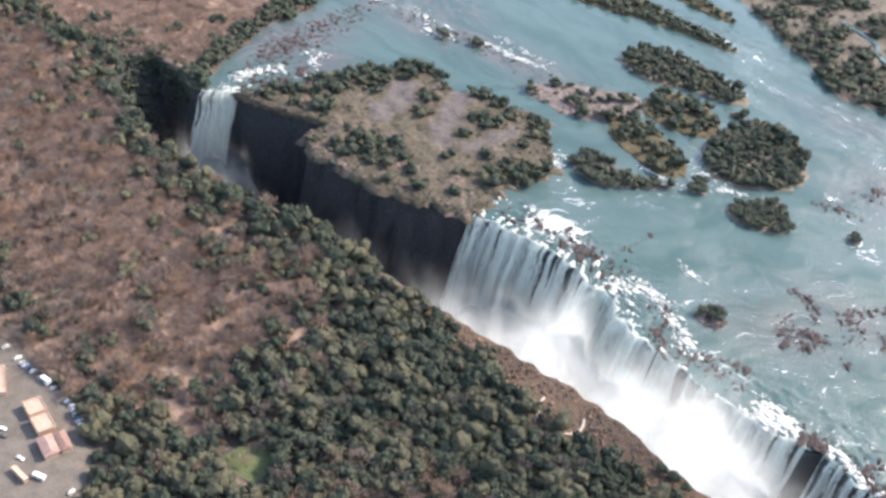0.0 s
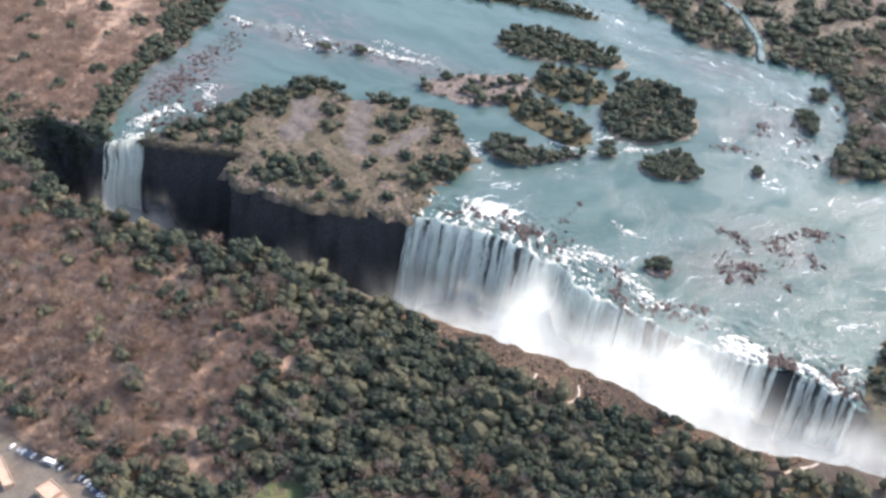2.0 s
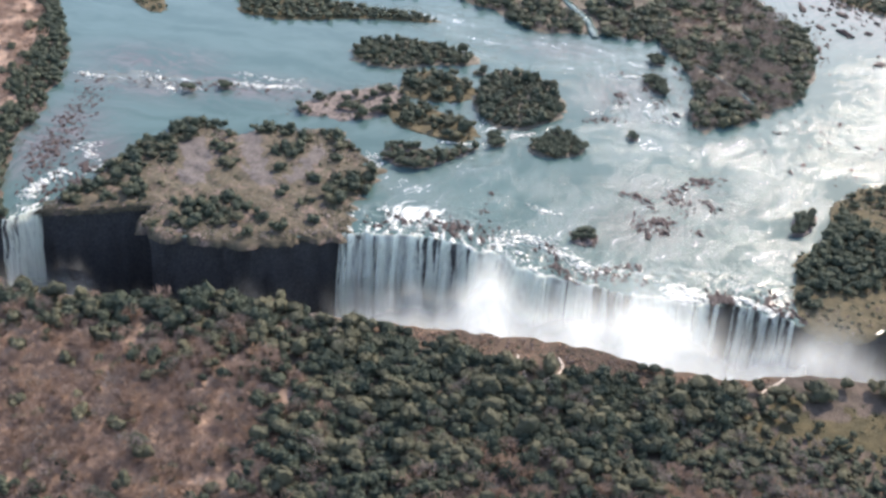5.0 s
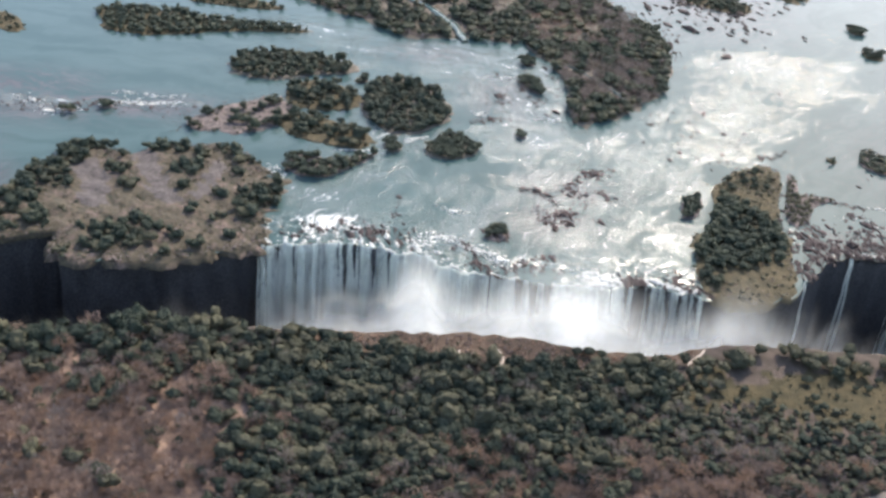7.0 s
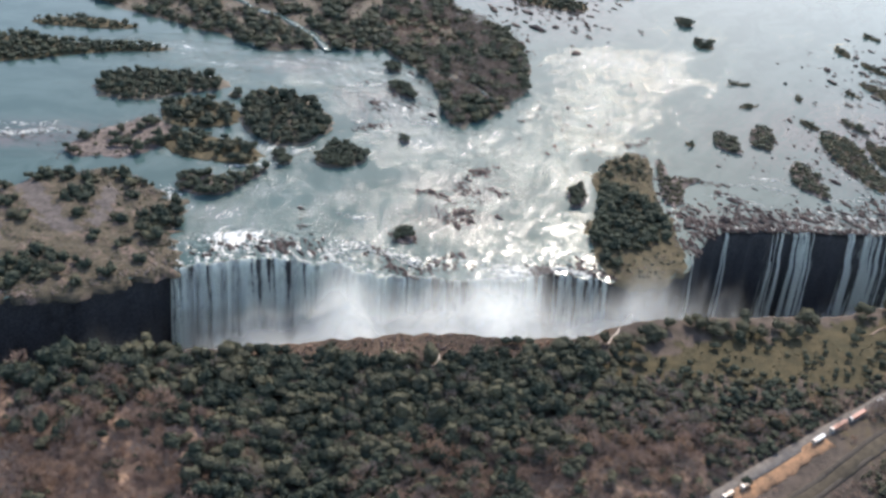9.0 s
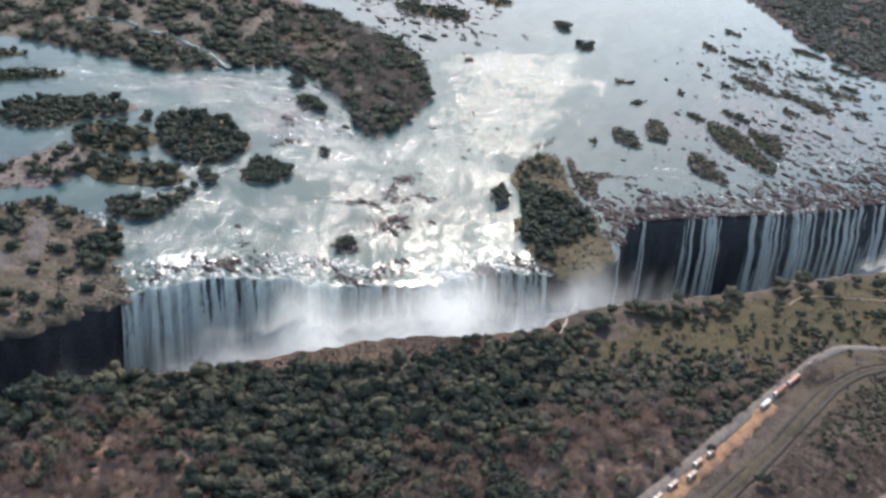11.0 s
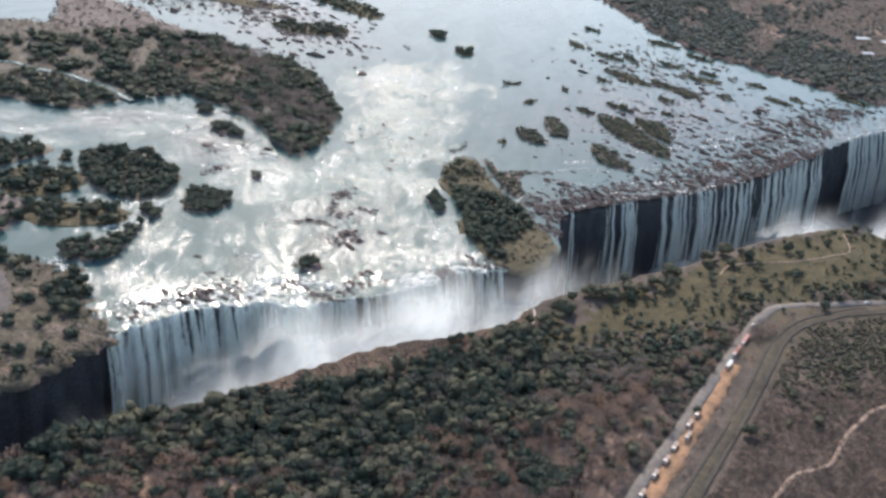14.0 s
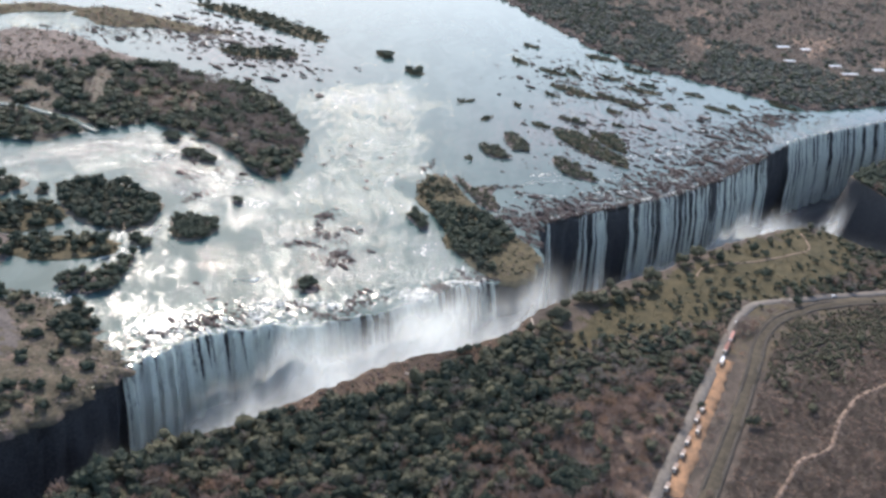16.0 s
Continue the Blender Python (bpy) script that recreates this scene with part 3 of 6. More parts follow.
def waterfall(x0, x1, mat, label, gaps=0.35, out=1.0, seed=0, thick=1.0, crest=1.6, slits=()):
    """One fall: a thin back curtain, thicker strands before it and a foaming crest."""
    r = np.random.default_rng(5000 + seed)
    root = tagged(new("waterfall"), label, "waterfall", "falls along the lip")
    Xf, Yf, Zf = sheet(x0, x1, out, 51)
    part("curtain", mesh("curtain", np.stack([Xf, Yf, Zf], -1).reshape(-1, 3), quads(*Xf.shape), mat, False, {"fall": -Zf / 92, "slit": slit(slits, Xf, Zf)}), root)
    a = x0
    while a < x1 - 1:
        w = r.uniform(1.2, 4.2) * thick
        if r.uniform() > gaps:
            Xf, Yf, Zf = sheet(a, min(a + w, x1), out * r.uniform(1.05, 1.35), 51, w / 5)
            u = np.linspace(-1, 1, Xf.shape[1])[None, :]
            fan = 1 + 0.5 * smooth(0, -70, Zf) * r.uniform(0.2, 1)
            Xf = Xf.mean() + (Xf - Xf.mean()) * fan + r.uniform(-1.5, 1.5) * smooth(0, -80, Zf)
            Yf = Yf - 0.8 * (1 - u * u) * smooth(0, -6, Zf)
            part("strand", mesh("strand", np.stack([Xf, Yf, Zf + 0.15], -1).reshape(-1, 3), quads(*Xf.shape), STRAND, False, {"fall": -Zf / 92, "slit": slit(slits, Xf, Zf)}), root)
        a += w * r.uniform(0.8, 1.1) + r.exponential(0.6) * gaps * 3
    wide = 3.2 * crest
    xs, ds = np.arange(x0, x1 + 0.01, 0.9), np.arange(0.0, wide, 0.9)
    Xc, Dc = np.meshgrid(xs, ds)
    Yc = lip(Xc) + Dc + 0.8 * wave(Xc, Dc, 7, seed)
    lump = 0.9 * wave(Xc, Yc, 5, 5100 + seed) + 0.7 * wave(Xc, Yc, 2.6, 5200 + seed) + 0.6 * wave(Xc, Yc, 1.7, 5400 + seed) + r.normal(0, 0.18, Xc.shape)
    Zc = 0.1 + lump * 0.8 - 1.5 * smooth(0.2, 1.0, Dc / wide + 0.4 * wave(Xc, Yc, 13, 5300 + seed)) - 1.0 * smooth(-0.1, 0.7, wave(Xc, Yc, 6.5, 5500 + seed)) - 0.6 * smooth(1.5, 0, Dc)
    tagged(part("crest", mesh("crest", np.stack([Xc, Yc, Zc], -1).reshape(-1, 3), quads(*Xc.shape), FOAM, False), root, "tumbling white foam"), kind="stuff")
    return root


MAIN_SLITS = ((1.8, 0.6, 70), (6, 1.1, 40), (15, 0.5, 22), (26, 0.5, 16), (57, 0.7, 30), (62, 2.0, 52), (69, 1.5, 28), (72.5, 0.6, 46), (83, 1.8, 40), (94, 0.9, 40))
EAST_SLITS = ((279.5, 1.8, 60), (286, 0.8, 40), (293, 1.9, 66), (300, 0.9, 45), (307, 1.0, 50), (312, 1.0, 60))
waterfall(-235, -216.5, FALLS, "narrow white cataract plunging through a notch beside the wooded bank", 0.05, 0.9, 1, 0.8, 6.0, ((-232.6, 0.9, 120), (-227.4, 0.5, 60)))
waterfall(0, 122, FALLS, "broad white curtain of falling water over dark basalt", 0.3, 1.0, 2, 1.3, 11.0, MAIN_SLITS)
waterfall(122, 151, FALLS, "dense white fall half hidden by spray", 0.1, 1.2, 3, 1.0, 9.0)
waterfall(151, 165, FALLS, "white fall behind drifting spray", 0.6, 1.0, 13, 0.6, 3.0)
waterfall(166, 178, FALLS, "short white fall beside dark rock", 0.2, 1.0, 14, 0.8, 4.0)
waterfall(178, 224, FALLS, "white trickles over dark rock behind drifting spray", 0.8, 1.0, 15, 0.6, 2.0, ((186, 3.0, 90), (196, 3.0, 90), (206, 2.5, 90)))
waterfall(224, 267, FALLS, "white fall under a heap of foam", 0.2, 1.15, 4, 1.0, 8.0, ((263, 1.0, 40), (251, 0.6, 30)))
waterfall(277, 315, FALLS, "white fall in separate strands beside the wooded island", 0.35, 1.0, 5, 0.8, 5.0, EAST_SLITS)
waterfall(396, 401, FALLS_THIN, "thin ribbon of water down dark rock", 0.0, 0.8, 6, 0.5)
waterfall(446, 449, FALLS_THIN, "thin ribbon of water down dark rock", 0.0, 0.8, 7, 0.4)
waterfall(484, 500, FALLS_THIN, "few separate ribbons of water down dark rock", 0.75, 0.8, 8, 0.5)
waterfall(508, 530, FALLS_THIN, "few separate ribbons of water down dark rock", 0.35, 0.8, 9, 0.8)
waterfall(555, 720, FALLS_THIN, "long row of white strands over a dark cliff", 0.5, 0.9, 10, 0.8, 0.6)
waterfall(720, 836, FALLS_THIN, "long row of white strands fading into spray", 0.5, 0.9, 11, 0.8, 0.6)
waterfall(902, 1180, FALLS_THIN, "far row of white strands of falling water", 0.25, 1.0, 12, 1.3)


# ---- spray ----
def veil(name, x0, x1, share, top, force, seed, thin=lambda x: 1 + 0 * x):
    """A loose hanging sheet of spray, share of the way across the gorge from lip to rim."""
    x = np.arange(x0, x1 + 1, 6.0)
    u = np.linspace(0, 1, 14)
    Xv, U = np.meshgrid(x, u)
    base = lip(x) * (1 - share) + rim(x) * share
    hi = top(x) + 7 * wave(x, 0 * x, 25, seed) + 5 * wave(x, 0 * x, 9, seed + 2)
    Zv = -92 + (hi + 92) * U
    Yv = base + 2.5 * wave(Xv, 0.3 * Zv, 40, seed + 1) - 8 * U
    ends = np.minimum(smooth(x0, x0 + 36, Xv), smooth(x1, x1 - 30, Xv))
    me = mesh(name, np.stack([Xv, Yv, Zv], -1).reshape(-1, 3), quads(14, len(x)), SPRAY, False, {"thickness": force * ends * smooth(1.0, 0.32, U) * thin(x)[None, :]})
    return tagged(new(name, me), "drifting white spray rising out of the gorge", "spray", kind="stuff")


def main_top(x, share):
    """Height of the spray: it climbs as it drifts across the gorge, with plumes over the densest falls."""
    base = -20 + 20 * smooth(70, 125, x) + 10 * np.exp(-((x - 325) / 35.0) ** 2) - 40 * smooth(350, 400, x)
    plumes = 30 * np.exp(-((x - 122) / 22.0) ** 2) + 24 * np.exp(-((x - 176) / 18.0) ** 2) + 44 * np.exp(-((x - 222) / 32.0) ** 2) + 30 * np.exp(-((x - 396) / 10.0) ** 2)
    return base + plumes + 52 * share


def main_thin(x):
    return 1.0 + 0.12 * np.exp(-((x - 122) / 20.0) ** 2) + 0.1 * np.exp(-((x - 222) / 30.0) ** 2) - 0.26 * np.exp(-((x - 142) / 10.0) ** 2) - 0.22 * np.exp(-((x - 197) / 10.0) ** 2) - 0.35 * smooth(350, 390, x) + 0.15 * np.exp(-((x - 396) / 12.0) ** 2)


for i, share in enumerate((0.28, 0.56, 0.84)):
    veil("spray", 0, 455, share, lambda x, k=share: main_top(x, k), 1.0, 60 + 3 * i, main_thin)
veil("spray", -170, 6, 0.62, lambda x: -8 + 22 * smooth(-110, 0, x), 0.3, 51)
for i, share in enumerate((0.35, 0.7)):
    veil("spray", 415, 845, share, lambda x, k=share: -54 + 58 * k + 5 * np.sin(x / 37.0) - 16 * smooth(560, 480, x) + 48 * smooth(590, 760, x), 1.3, 90 + 3 * i, lambda x: smooth(845, 770, x))
    veil("spray", 850, 1200, 0.2 + 0.2 * i, lambda x: -34 + 8 * np.sin(x / 41.0), 0.45, 110 + 3 * i)
    veil("spray", -240, -150, share * 0.8, lambda x, k=share: -32 + 44 * k - 16 * smooth(-215, -165, x), 1.4, 130 + 3 * i)

# ---- islands in the river ----
ISLES = []


def isle_material():
    """Dry grass with bare pinkish rock showing through, and flats of grey rock."""
    m, n, l, s = material("island_grass_and_rock")
    v = coords(n, l)
    a, b, c = noise_of(n, l, v, 0.035, 5, 0.65), noise_of(n, l, v, 0.16, 5), noise_of(n, l, v, 0.9, 4)
    e = noise_of(n, l, v, 0.33, 5, 0.7)
    grass = mix(n, l, steps(n, l, e, 0.35, 0.65), (0.034, 0.029, 0.018), (0.076, 0.059, 0.035))
    rock = mix(n, l, steps(n, l, e, 0.36, 0.62), (0.036, 0.027, 0.022), (0.148, 0.102, 0.080))
    flats = mix(n, l, steps(n, l, e, 0.35, 0.65), (0.046, 0.039, 0.037), (0.096, 0.080, 0.075))
    f = calc(n, l, "ADD", calc(n, l, "MULTIPLY", a, 0.55), calc(n, l, "MULTIPLY", b, 0.45))
    col = mix(n, l, steps(n, l, f, 0.50, 0.60), grass, rock)
    bare = steps(n, l, calc(n, l, "ADD", mark(n, "flat"), calc(n, l, "MULTIPLY", calc(n, l, "SUBTRACT", b, 0.5), 1.6)), 0.35, 0.65)
    l.new(mix(n, l, bare, col, flats), s.inputs["Base Color"])
    s.inputs["Roughness"].default_value = 0.92
    relief(n, l, s, calc(n, l, "ADD", b, c), 0.8, 1.2)
    return m


ISLE_MIX = isle_material()


def mound(outline, height, shift, seed, foot=1.6, rings=9, n=84):
    """A low uneven mound inside an outline, its foot under water."""
    p = closed(outline, n)
    c = p.mean(0)
    r = np.random.default_rng(seed)
    jag = 1 + 0.035 * np.interp(np.arange(n), np.arange(0, n + 1, 2), r.normal(size=n // 2 + 1)) + 0.02 * r.normal(size=n)
    shape = ((1.03, -foot), (1.0, 0.05), (0.96, 0.45), (0.88, 0.7), (0.74, 0.9), (0.55, 1.0), (0.01, 1.0))
    levels = list(shape[:3]) + [(f, float(np.interp(-f, [-a for a, b in shape], [b for a, b in shape]))) for f in np.linspace(0.9, 0.01, rings - 3)]
    made = []
    for f, z in levels:
        q = c + (p - c) * f * (jag[:, None] if f > 0.8 else 1)
        zz = np.where(z > 0.3, z * height * (1 + 0.35 * wave(q[:, 0], q[:, 1], 14, seed)) + 0.35 * wave(q[:, 0], q[:, 1], 5, seed + 1), z)
        made.append(np.column_stack([q, zz + (shift if z > 0.1 else 0)]))
    return np.concatenate(made), quads(rings, n, True), p


def island(outline, height, mat, label, seed, foot=1.6, rings=9, n=84, flats=()):
    v, f, p = mound(outline, height, 0, seed, foot, rings, n)
    ISLES.append(p)
    flat = np.zeros(len(v))
    for line, wide in flats:
        flat = np.maximum(flat, smooth(wide * 1.3, wide * 0.6, off_line(opened(line, 3), v[:, 0], v[:, 1]) + 3 * wave(v[:, 0], v[:, 1], 9, 290)))
    tagged(new("island", mesh("island", v, f, mat, False, {"flat": flat})), label, "island", kind="structure")
    return p


A_FLATS = (([(-146, 100), (-134, 76), (-126, 46)], 11), ([(-110, 132), (-98, 104), (-88, 80), (-70, 52)], 9), ([(-44, 112), (-48, 84), (-54, 60)], 6))
A = island([(-214, -10), (-203, 18), (-192, 62), (-174, 122), (-155, 138), (-118, 128), (-95, 142), (-40, 147), (-14, 121), (6, 92), (9, 62), (1, 42), (5, 14), (-1, -3), (-30, -16), (-70, -29), (-100, -33), (-130, -31), (-141, -18), (-140, 2), (-160, -4), (-190, -17), (-212, -19)], 2.4, ISLE_MIX, "large flat island of dry grass and pinkish rock above the gorge", 201, 3, 44, 220, A_FLATS)
B_NW = island([(-67, 320), (-57, 346), (-26, 360), (22, 349), (51, 340), (53, 316), (16, 304), (-24, 286), (-56, 297)], 1.5, ISLE_LITTER, "low island wholly covered with dark trees", 202)
B_MID = island([(-7, 275), (28, 294), (60, 269), (61, 240), (36, 229), (5, 234)], 1.5, ISLE_GRASS, "low island covered with dark trees", 203)
B_S = island([(-13, 207), (12, 220), (50, 205), (76, 181), (68, 160), (34, 163), (8, 175)], 1.5, ISLE_GRASS, "low wooded island with rocky shore", 204)
B_ROCK = island([(-82, 180), (-66, 217), (-37, 237), (-17, 253), (6, 230), (-4, 200), (-9, 188), (-37, 172)], 1.3, ISLE_ROCK, "low bare rocky island with scattered bushes", 205)
C = island([(64, 235), (70, 285), (86, 313), (122, 298), (146, 254), (140, 219), (106, 190), (80, 200)], 1.6, ISLE_LITTER, "round island densely covered with dark trees", 206)
DI = island([(121, 164), (142, 201), (167, 177), (159, 157), (134, 149)], 1.5, ISLE_LITTER, "small island with a clump of dark trees", 207)
E = island([(5, 124), (18, 142), (46, 137), (78, 151), (68, 133), (42, 107), (14, 108)], 1.4, ISLE_ROCK, "small rocky island with low bushes", 208)
E_S = island([(85, 167), (92, 177), (102, 164), (93, 156)], 1.2, ISLE_LITTER, "tiny islet with a bush", 209)
F_TIP = island([(257, 250), (266, 236), (300, 254), (330, 285), (356, 312), (370, 350), (386, 412), (386, 475), (361, 536), (318, 578), (262, 560), (232, 500), (230, 440), (238, 402), (254, 368), (262, 330), (260, 288)], 1.2, ISLE_LITTER, "long wedge of island under grey leafless trees", 210)
F_MAIN = island([(232, 430), (260, 500), (320, 560), (334, 598), (226, 685), (120, 740), (-40, 790), (-190, 745), (-130, 610), (-79, 570), (-19, 515), (55, 462), (104, 420), (164, 422)], 1.2, ISLE_LITTER, "long island under grey and green trees", 211)
F_FLAT = island([(205, 809), (254, 808), (293, 744), (298, 693), (328, 623), (350, 571), (308, 555), (261, 625), (214, 664), (160, 683)], 1.0, ISLE_ROCK, "low brown rocky flat behind the long island", 240)
F_BACK = island([(330, 880), (389, 886), (426, 823), (452, 774), (492, 706), (434, 725), (410, 760), (343, 792), (330, 839)], 1.1, ISLE_GRASS, "low upstream island of brown brush", 241)
F_FAR = island([(200, 940), (306, 932), (348, 891), (317, 877), (269, 891), (180, 885)], 1.1, ISLE_GRASS, "low upstream island of brown brush", 242)
G = island([(394, 164), (415, 174), (430, 160), (420, 128), (411, 100), (405, 74), (404, 45), (398, 22), (394, 2), (385, -20), (362, -38), (338, -42), (318, -26), (317, 2), (325, 30), (328, 48), (343, 62), (354, 90), (360, 121), (374, 144)], 2.0, ISLE_GRASS, "island on the lip of the falls with dark trees, grass and bare rock", 212, 3, 14, 84)
G_E = island([(437, 160), (442, 150), (431, 130), (446, 124), (463, 119), (444, 106), (426, 77), (414, 75), (415, 94), (421, 114), (430, 140)], 1.2, ISLE_ROCK, "rocky islet with a few bushes", 213)
G_W = island([(329, 97), (339, 110), (348, 105), (337, 78), (326, 74)], 1.1, ISLE_ROCK, "small rocky islet with a bush", 214)
R_1 = island([(526, 219), (540, 206), (532, 173), (514, 186)], 1.2, ISLE_ROCK, "small islet with low bushes", 215)
R_2 = island([(577, 232), (590, 221), (570, 181), (554, 194)], 1.2, ISLE_ROCK, "small islet with low bushes", 216)
R_3 = island([(650, 222), (668, 195), (658, 140), (652, 104), (634, 93), (626, 126), (630, 182)], 1.4, ISLE_GRASS, "long narrow grassy islet", 217)
R_4 = island([(686, 197), (702, 172), (684, 136), (672, 124), (668, 152)], 1.3, ISLE_GRASS, "narrow grassy islet", 218)
R_5 = island([(575, 151), (588, 134), (572, 80), (556, 110)], 1.1, ISLE_ROCK, "low rocky islet with tufts", 219)
R_6 = island([(774, 352), (798, 326), (794, 281), (778, 300)], 1.1, ISLE_GRASS, "long grassy islet", 220)
R_7 = island([(806, 296), (828, 262), (828, 221), (812, 240)], 1.1, ISLE_GRASS, "long grassy islet", 221)
R_8 = island([(868, 306), (888, 290), (900, 258), (880, 270)], 1.0, ISLE_GRASS, "long grassy islet", 222)
R_9 = island([(684, 250), (700, 236), (704, 214), (690, 226)], 1.0, ISLE_ROCK, "small rocky islet", 223)
U_1 = island([(440, 652), (524, 609), (506, 572), (446, 604)], 1.2, ISLE_GRASS, "upstream islet with dark trees", 224)
U_2 = island([(516, 878), (580, 810), (613, 655), (580, 632), (556, 725)], 1.3, ISLE_GRASS, "long upstream island with dark trees", 225)
U_3 = island([(622, 478), (640, 470), (636, 452), (620, 455)], 1.2, ISLE_GRASS, "islet with a single clump of trees", 226)
U_4 = island([(632, 556), (646, 548), (642, 530), (630, 534)], 1.2, ISLE_GRASS, "islet with a single clump of trees", 227)
N_1 = island([(-216, 443), (-193, 384), (-139, 380), (-68, 405), (0, 412), (-20, 428), (-75, 430), (-143, 448)], 1.4, ISLE_GRASS, "long low upstream island with dark trees", 228)
N_2 = island([(-317, 384), (-288, 360), (-276, 372), (-300, 408), (-334, 412)], 1.2, ISLE_GRASS, "low upstream islet with bushes", 229)
N_3 = island([(-135, 484), (-65, 472), (-30, 478), (-60, 500), (-120, 505)], 1.2, ISLE_GRASS, "low upstream islet with bushes", 230)
S_1 = island([(203, 203), (209, 206), (212, 200), (206, 196)], 1.3, ISLE_ROCK, "tiny round rock with a bush", 231)
S_2 = island([(222, 380), (234, 382), (236, 368), (226, 366)], 1.2, ISLE_ROCK, "tiny rocky islet with bushes", 232)
S_3 = island([(214, 326), (226, 332), (236, 312), (236, 296), (226, 300)], 1.2, ISLE_ROCK, "tiny rocky islet with bushes", 233)
S_4 = island([(-163, 208), (-157, 213), (-150, 208), (-157, 203)], 1.3, ISLE_ROCK, "tiny rock with a round bush", 234)
S_5 = island([(-190, 196), (-185, 200), (-179, 196), (-186, 192)], 1.1, ISLE_ROCK, "tiny rock with a low bush", 235)
S_6 = island([(55, 300), (62, 311), (68, 300), (61, 293)], 1.1, ISLE_LITTER, "tiny islet with a bush", 236)
P_1 = island([(164, 28), (172, 42), (182, 36), (176, 24)], 1.2, ISLE_ROCK, "low rock with dry tufts amid the rapids", 237)

STREAKS = []
r = np.random.default_rng(260)
LONG_ISLETS = ((907, 306, 917, 279, 5), (883, 517, 894, 491, 6), (817, 416, 829, 370, 7), (690, 253, 698, 218, 5), (640, 250, 647, 224, 5), (584, 281, 610, 286, 4), (815, 468, 809, 431, 7), (851, 394, 845, 359, 6), (879, 350, 895, 321, 6), (917, 200, 927, 161, 6), (955, 188, 951, 162, 5), (1030, 172, 1036, 126, 7), (940, 440, 962, 392, 8), (950, 372, 962, 326, 7), (673, 315, 666, 298, 4), (603, 346, 630, 342, 3), (488, 198, 488, 188, 4), (937, 250, 951, 223, 5), (742, 330, 748, 306, 4), (858, 228, 866, 200, 4), (770, 246, 776, 222, 4), (735, 205, 742, 184, 4))
for k, (ax, ay, bx, by, wide) in enumerate(LONG_ISLETS):
    a, b = np.array((ax, ay), float), np.array((bx, by), float)
    d = (b - a) / np.linalg.norm(b - a)
    side = np.array((-d[1], d[0])) * wide
    ring = [tuple(a), *(tuple(a + (b - a) * f + side * q * r.uniform(0.75, 1.25)) for f, q in ((0.3, 1.0), (0.7, 0.8))), tuple(b), *(tuple(a + (b - a) * f - side * q * r.uniform(0.75, 1.25)) for f, q in ((0.7, 0.8), (0.3, 1.0)))]
    STREAKS.append(island(ring, 1.1, ISLE_GRASS, "narrow islet covered with dark low bushes", 261 + k))
for k in range(22):
    cx, cy = (r.uniform(600, 980), r.uniform(90, 300)) if k < 14 else (r.uniform(430, 620), r.uniform(480, 800))
    a, b, lean = r.uniform(3, 9), r.uniform(1.6, 3.0), r.uniform(-0.5, 0.0)
    ring = [(cx + b * math.cos(u) + lean * a * math.sin(u), cy + a * math.sin(u)) for u in np.linspace(0, 6.283, 8)[:-1]]
    STREAKS.append(island(ring, 0.8, ISLE_ROCK, "narrow low islet of dry tufts and rock", 285 + k))

# ---- plants ----
ICO = bmesh.new()
bmesh.ops.create_icosphere(ICO, subdivisions=1, radius=1.0)
ICO_V = np.array([v.co[:] for v in ICO.verts])
ICO_F = np.array([[v.index for v in f.verts] for f in ICO.faces])
ICO.free()


def ball(level):
    """Places and faces of a fine ball of triangles."""
    bm = bmesh.new()
    bmesh.ops.create_icosphere(bm, subdivisions=level, radius=1.0)
    bm.verts.index_update()
    v, f = np.array([q.co[:] for q in bm.verts]), np.array([[q.index for q in t.verts] for t in bm.faces])
    bm.free()
    return v, f


BALLS = {level: ball(level) for level in (1, 2, 3)}


def lobe(r, level, centre, size, lumps):
    """A rounded mass of foliage with knobbly top, open underneath."""
    v, f = BALLS[level]
    c = r.normal(size=(lumps, 3))
    c[:, 2] = np.abs(c[:, 2]) * 0.9 - 0.1
    c /= np.linalg.norm(c, axis=1)[:, None]
    reach = r.uniform(0.22, 0.55, lumps) * (1.0 if level == 3 else 1.35)
    d = np.linalg.norm(v[:, None] - c[None], axis=2) / reach
    bulge = np.max(np.clip(1 - d * d, 0, 1) * r.uniform(0.6, 1.2, lumps), axis=1)
    q = v * (0.76 + 0.36 * bulge + r.normal(0, 0.055, len(v)))[:, None]
    f = f[(v[f][:, :, 2] > -0.45).any(1)]
    used, f = np.unique(f, return_inverse=True)
    return q[used] * size + centre, f.reshape(-1, 3)


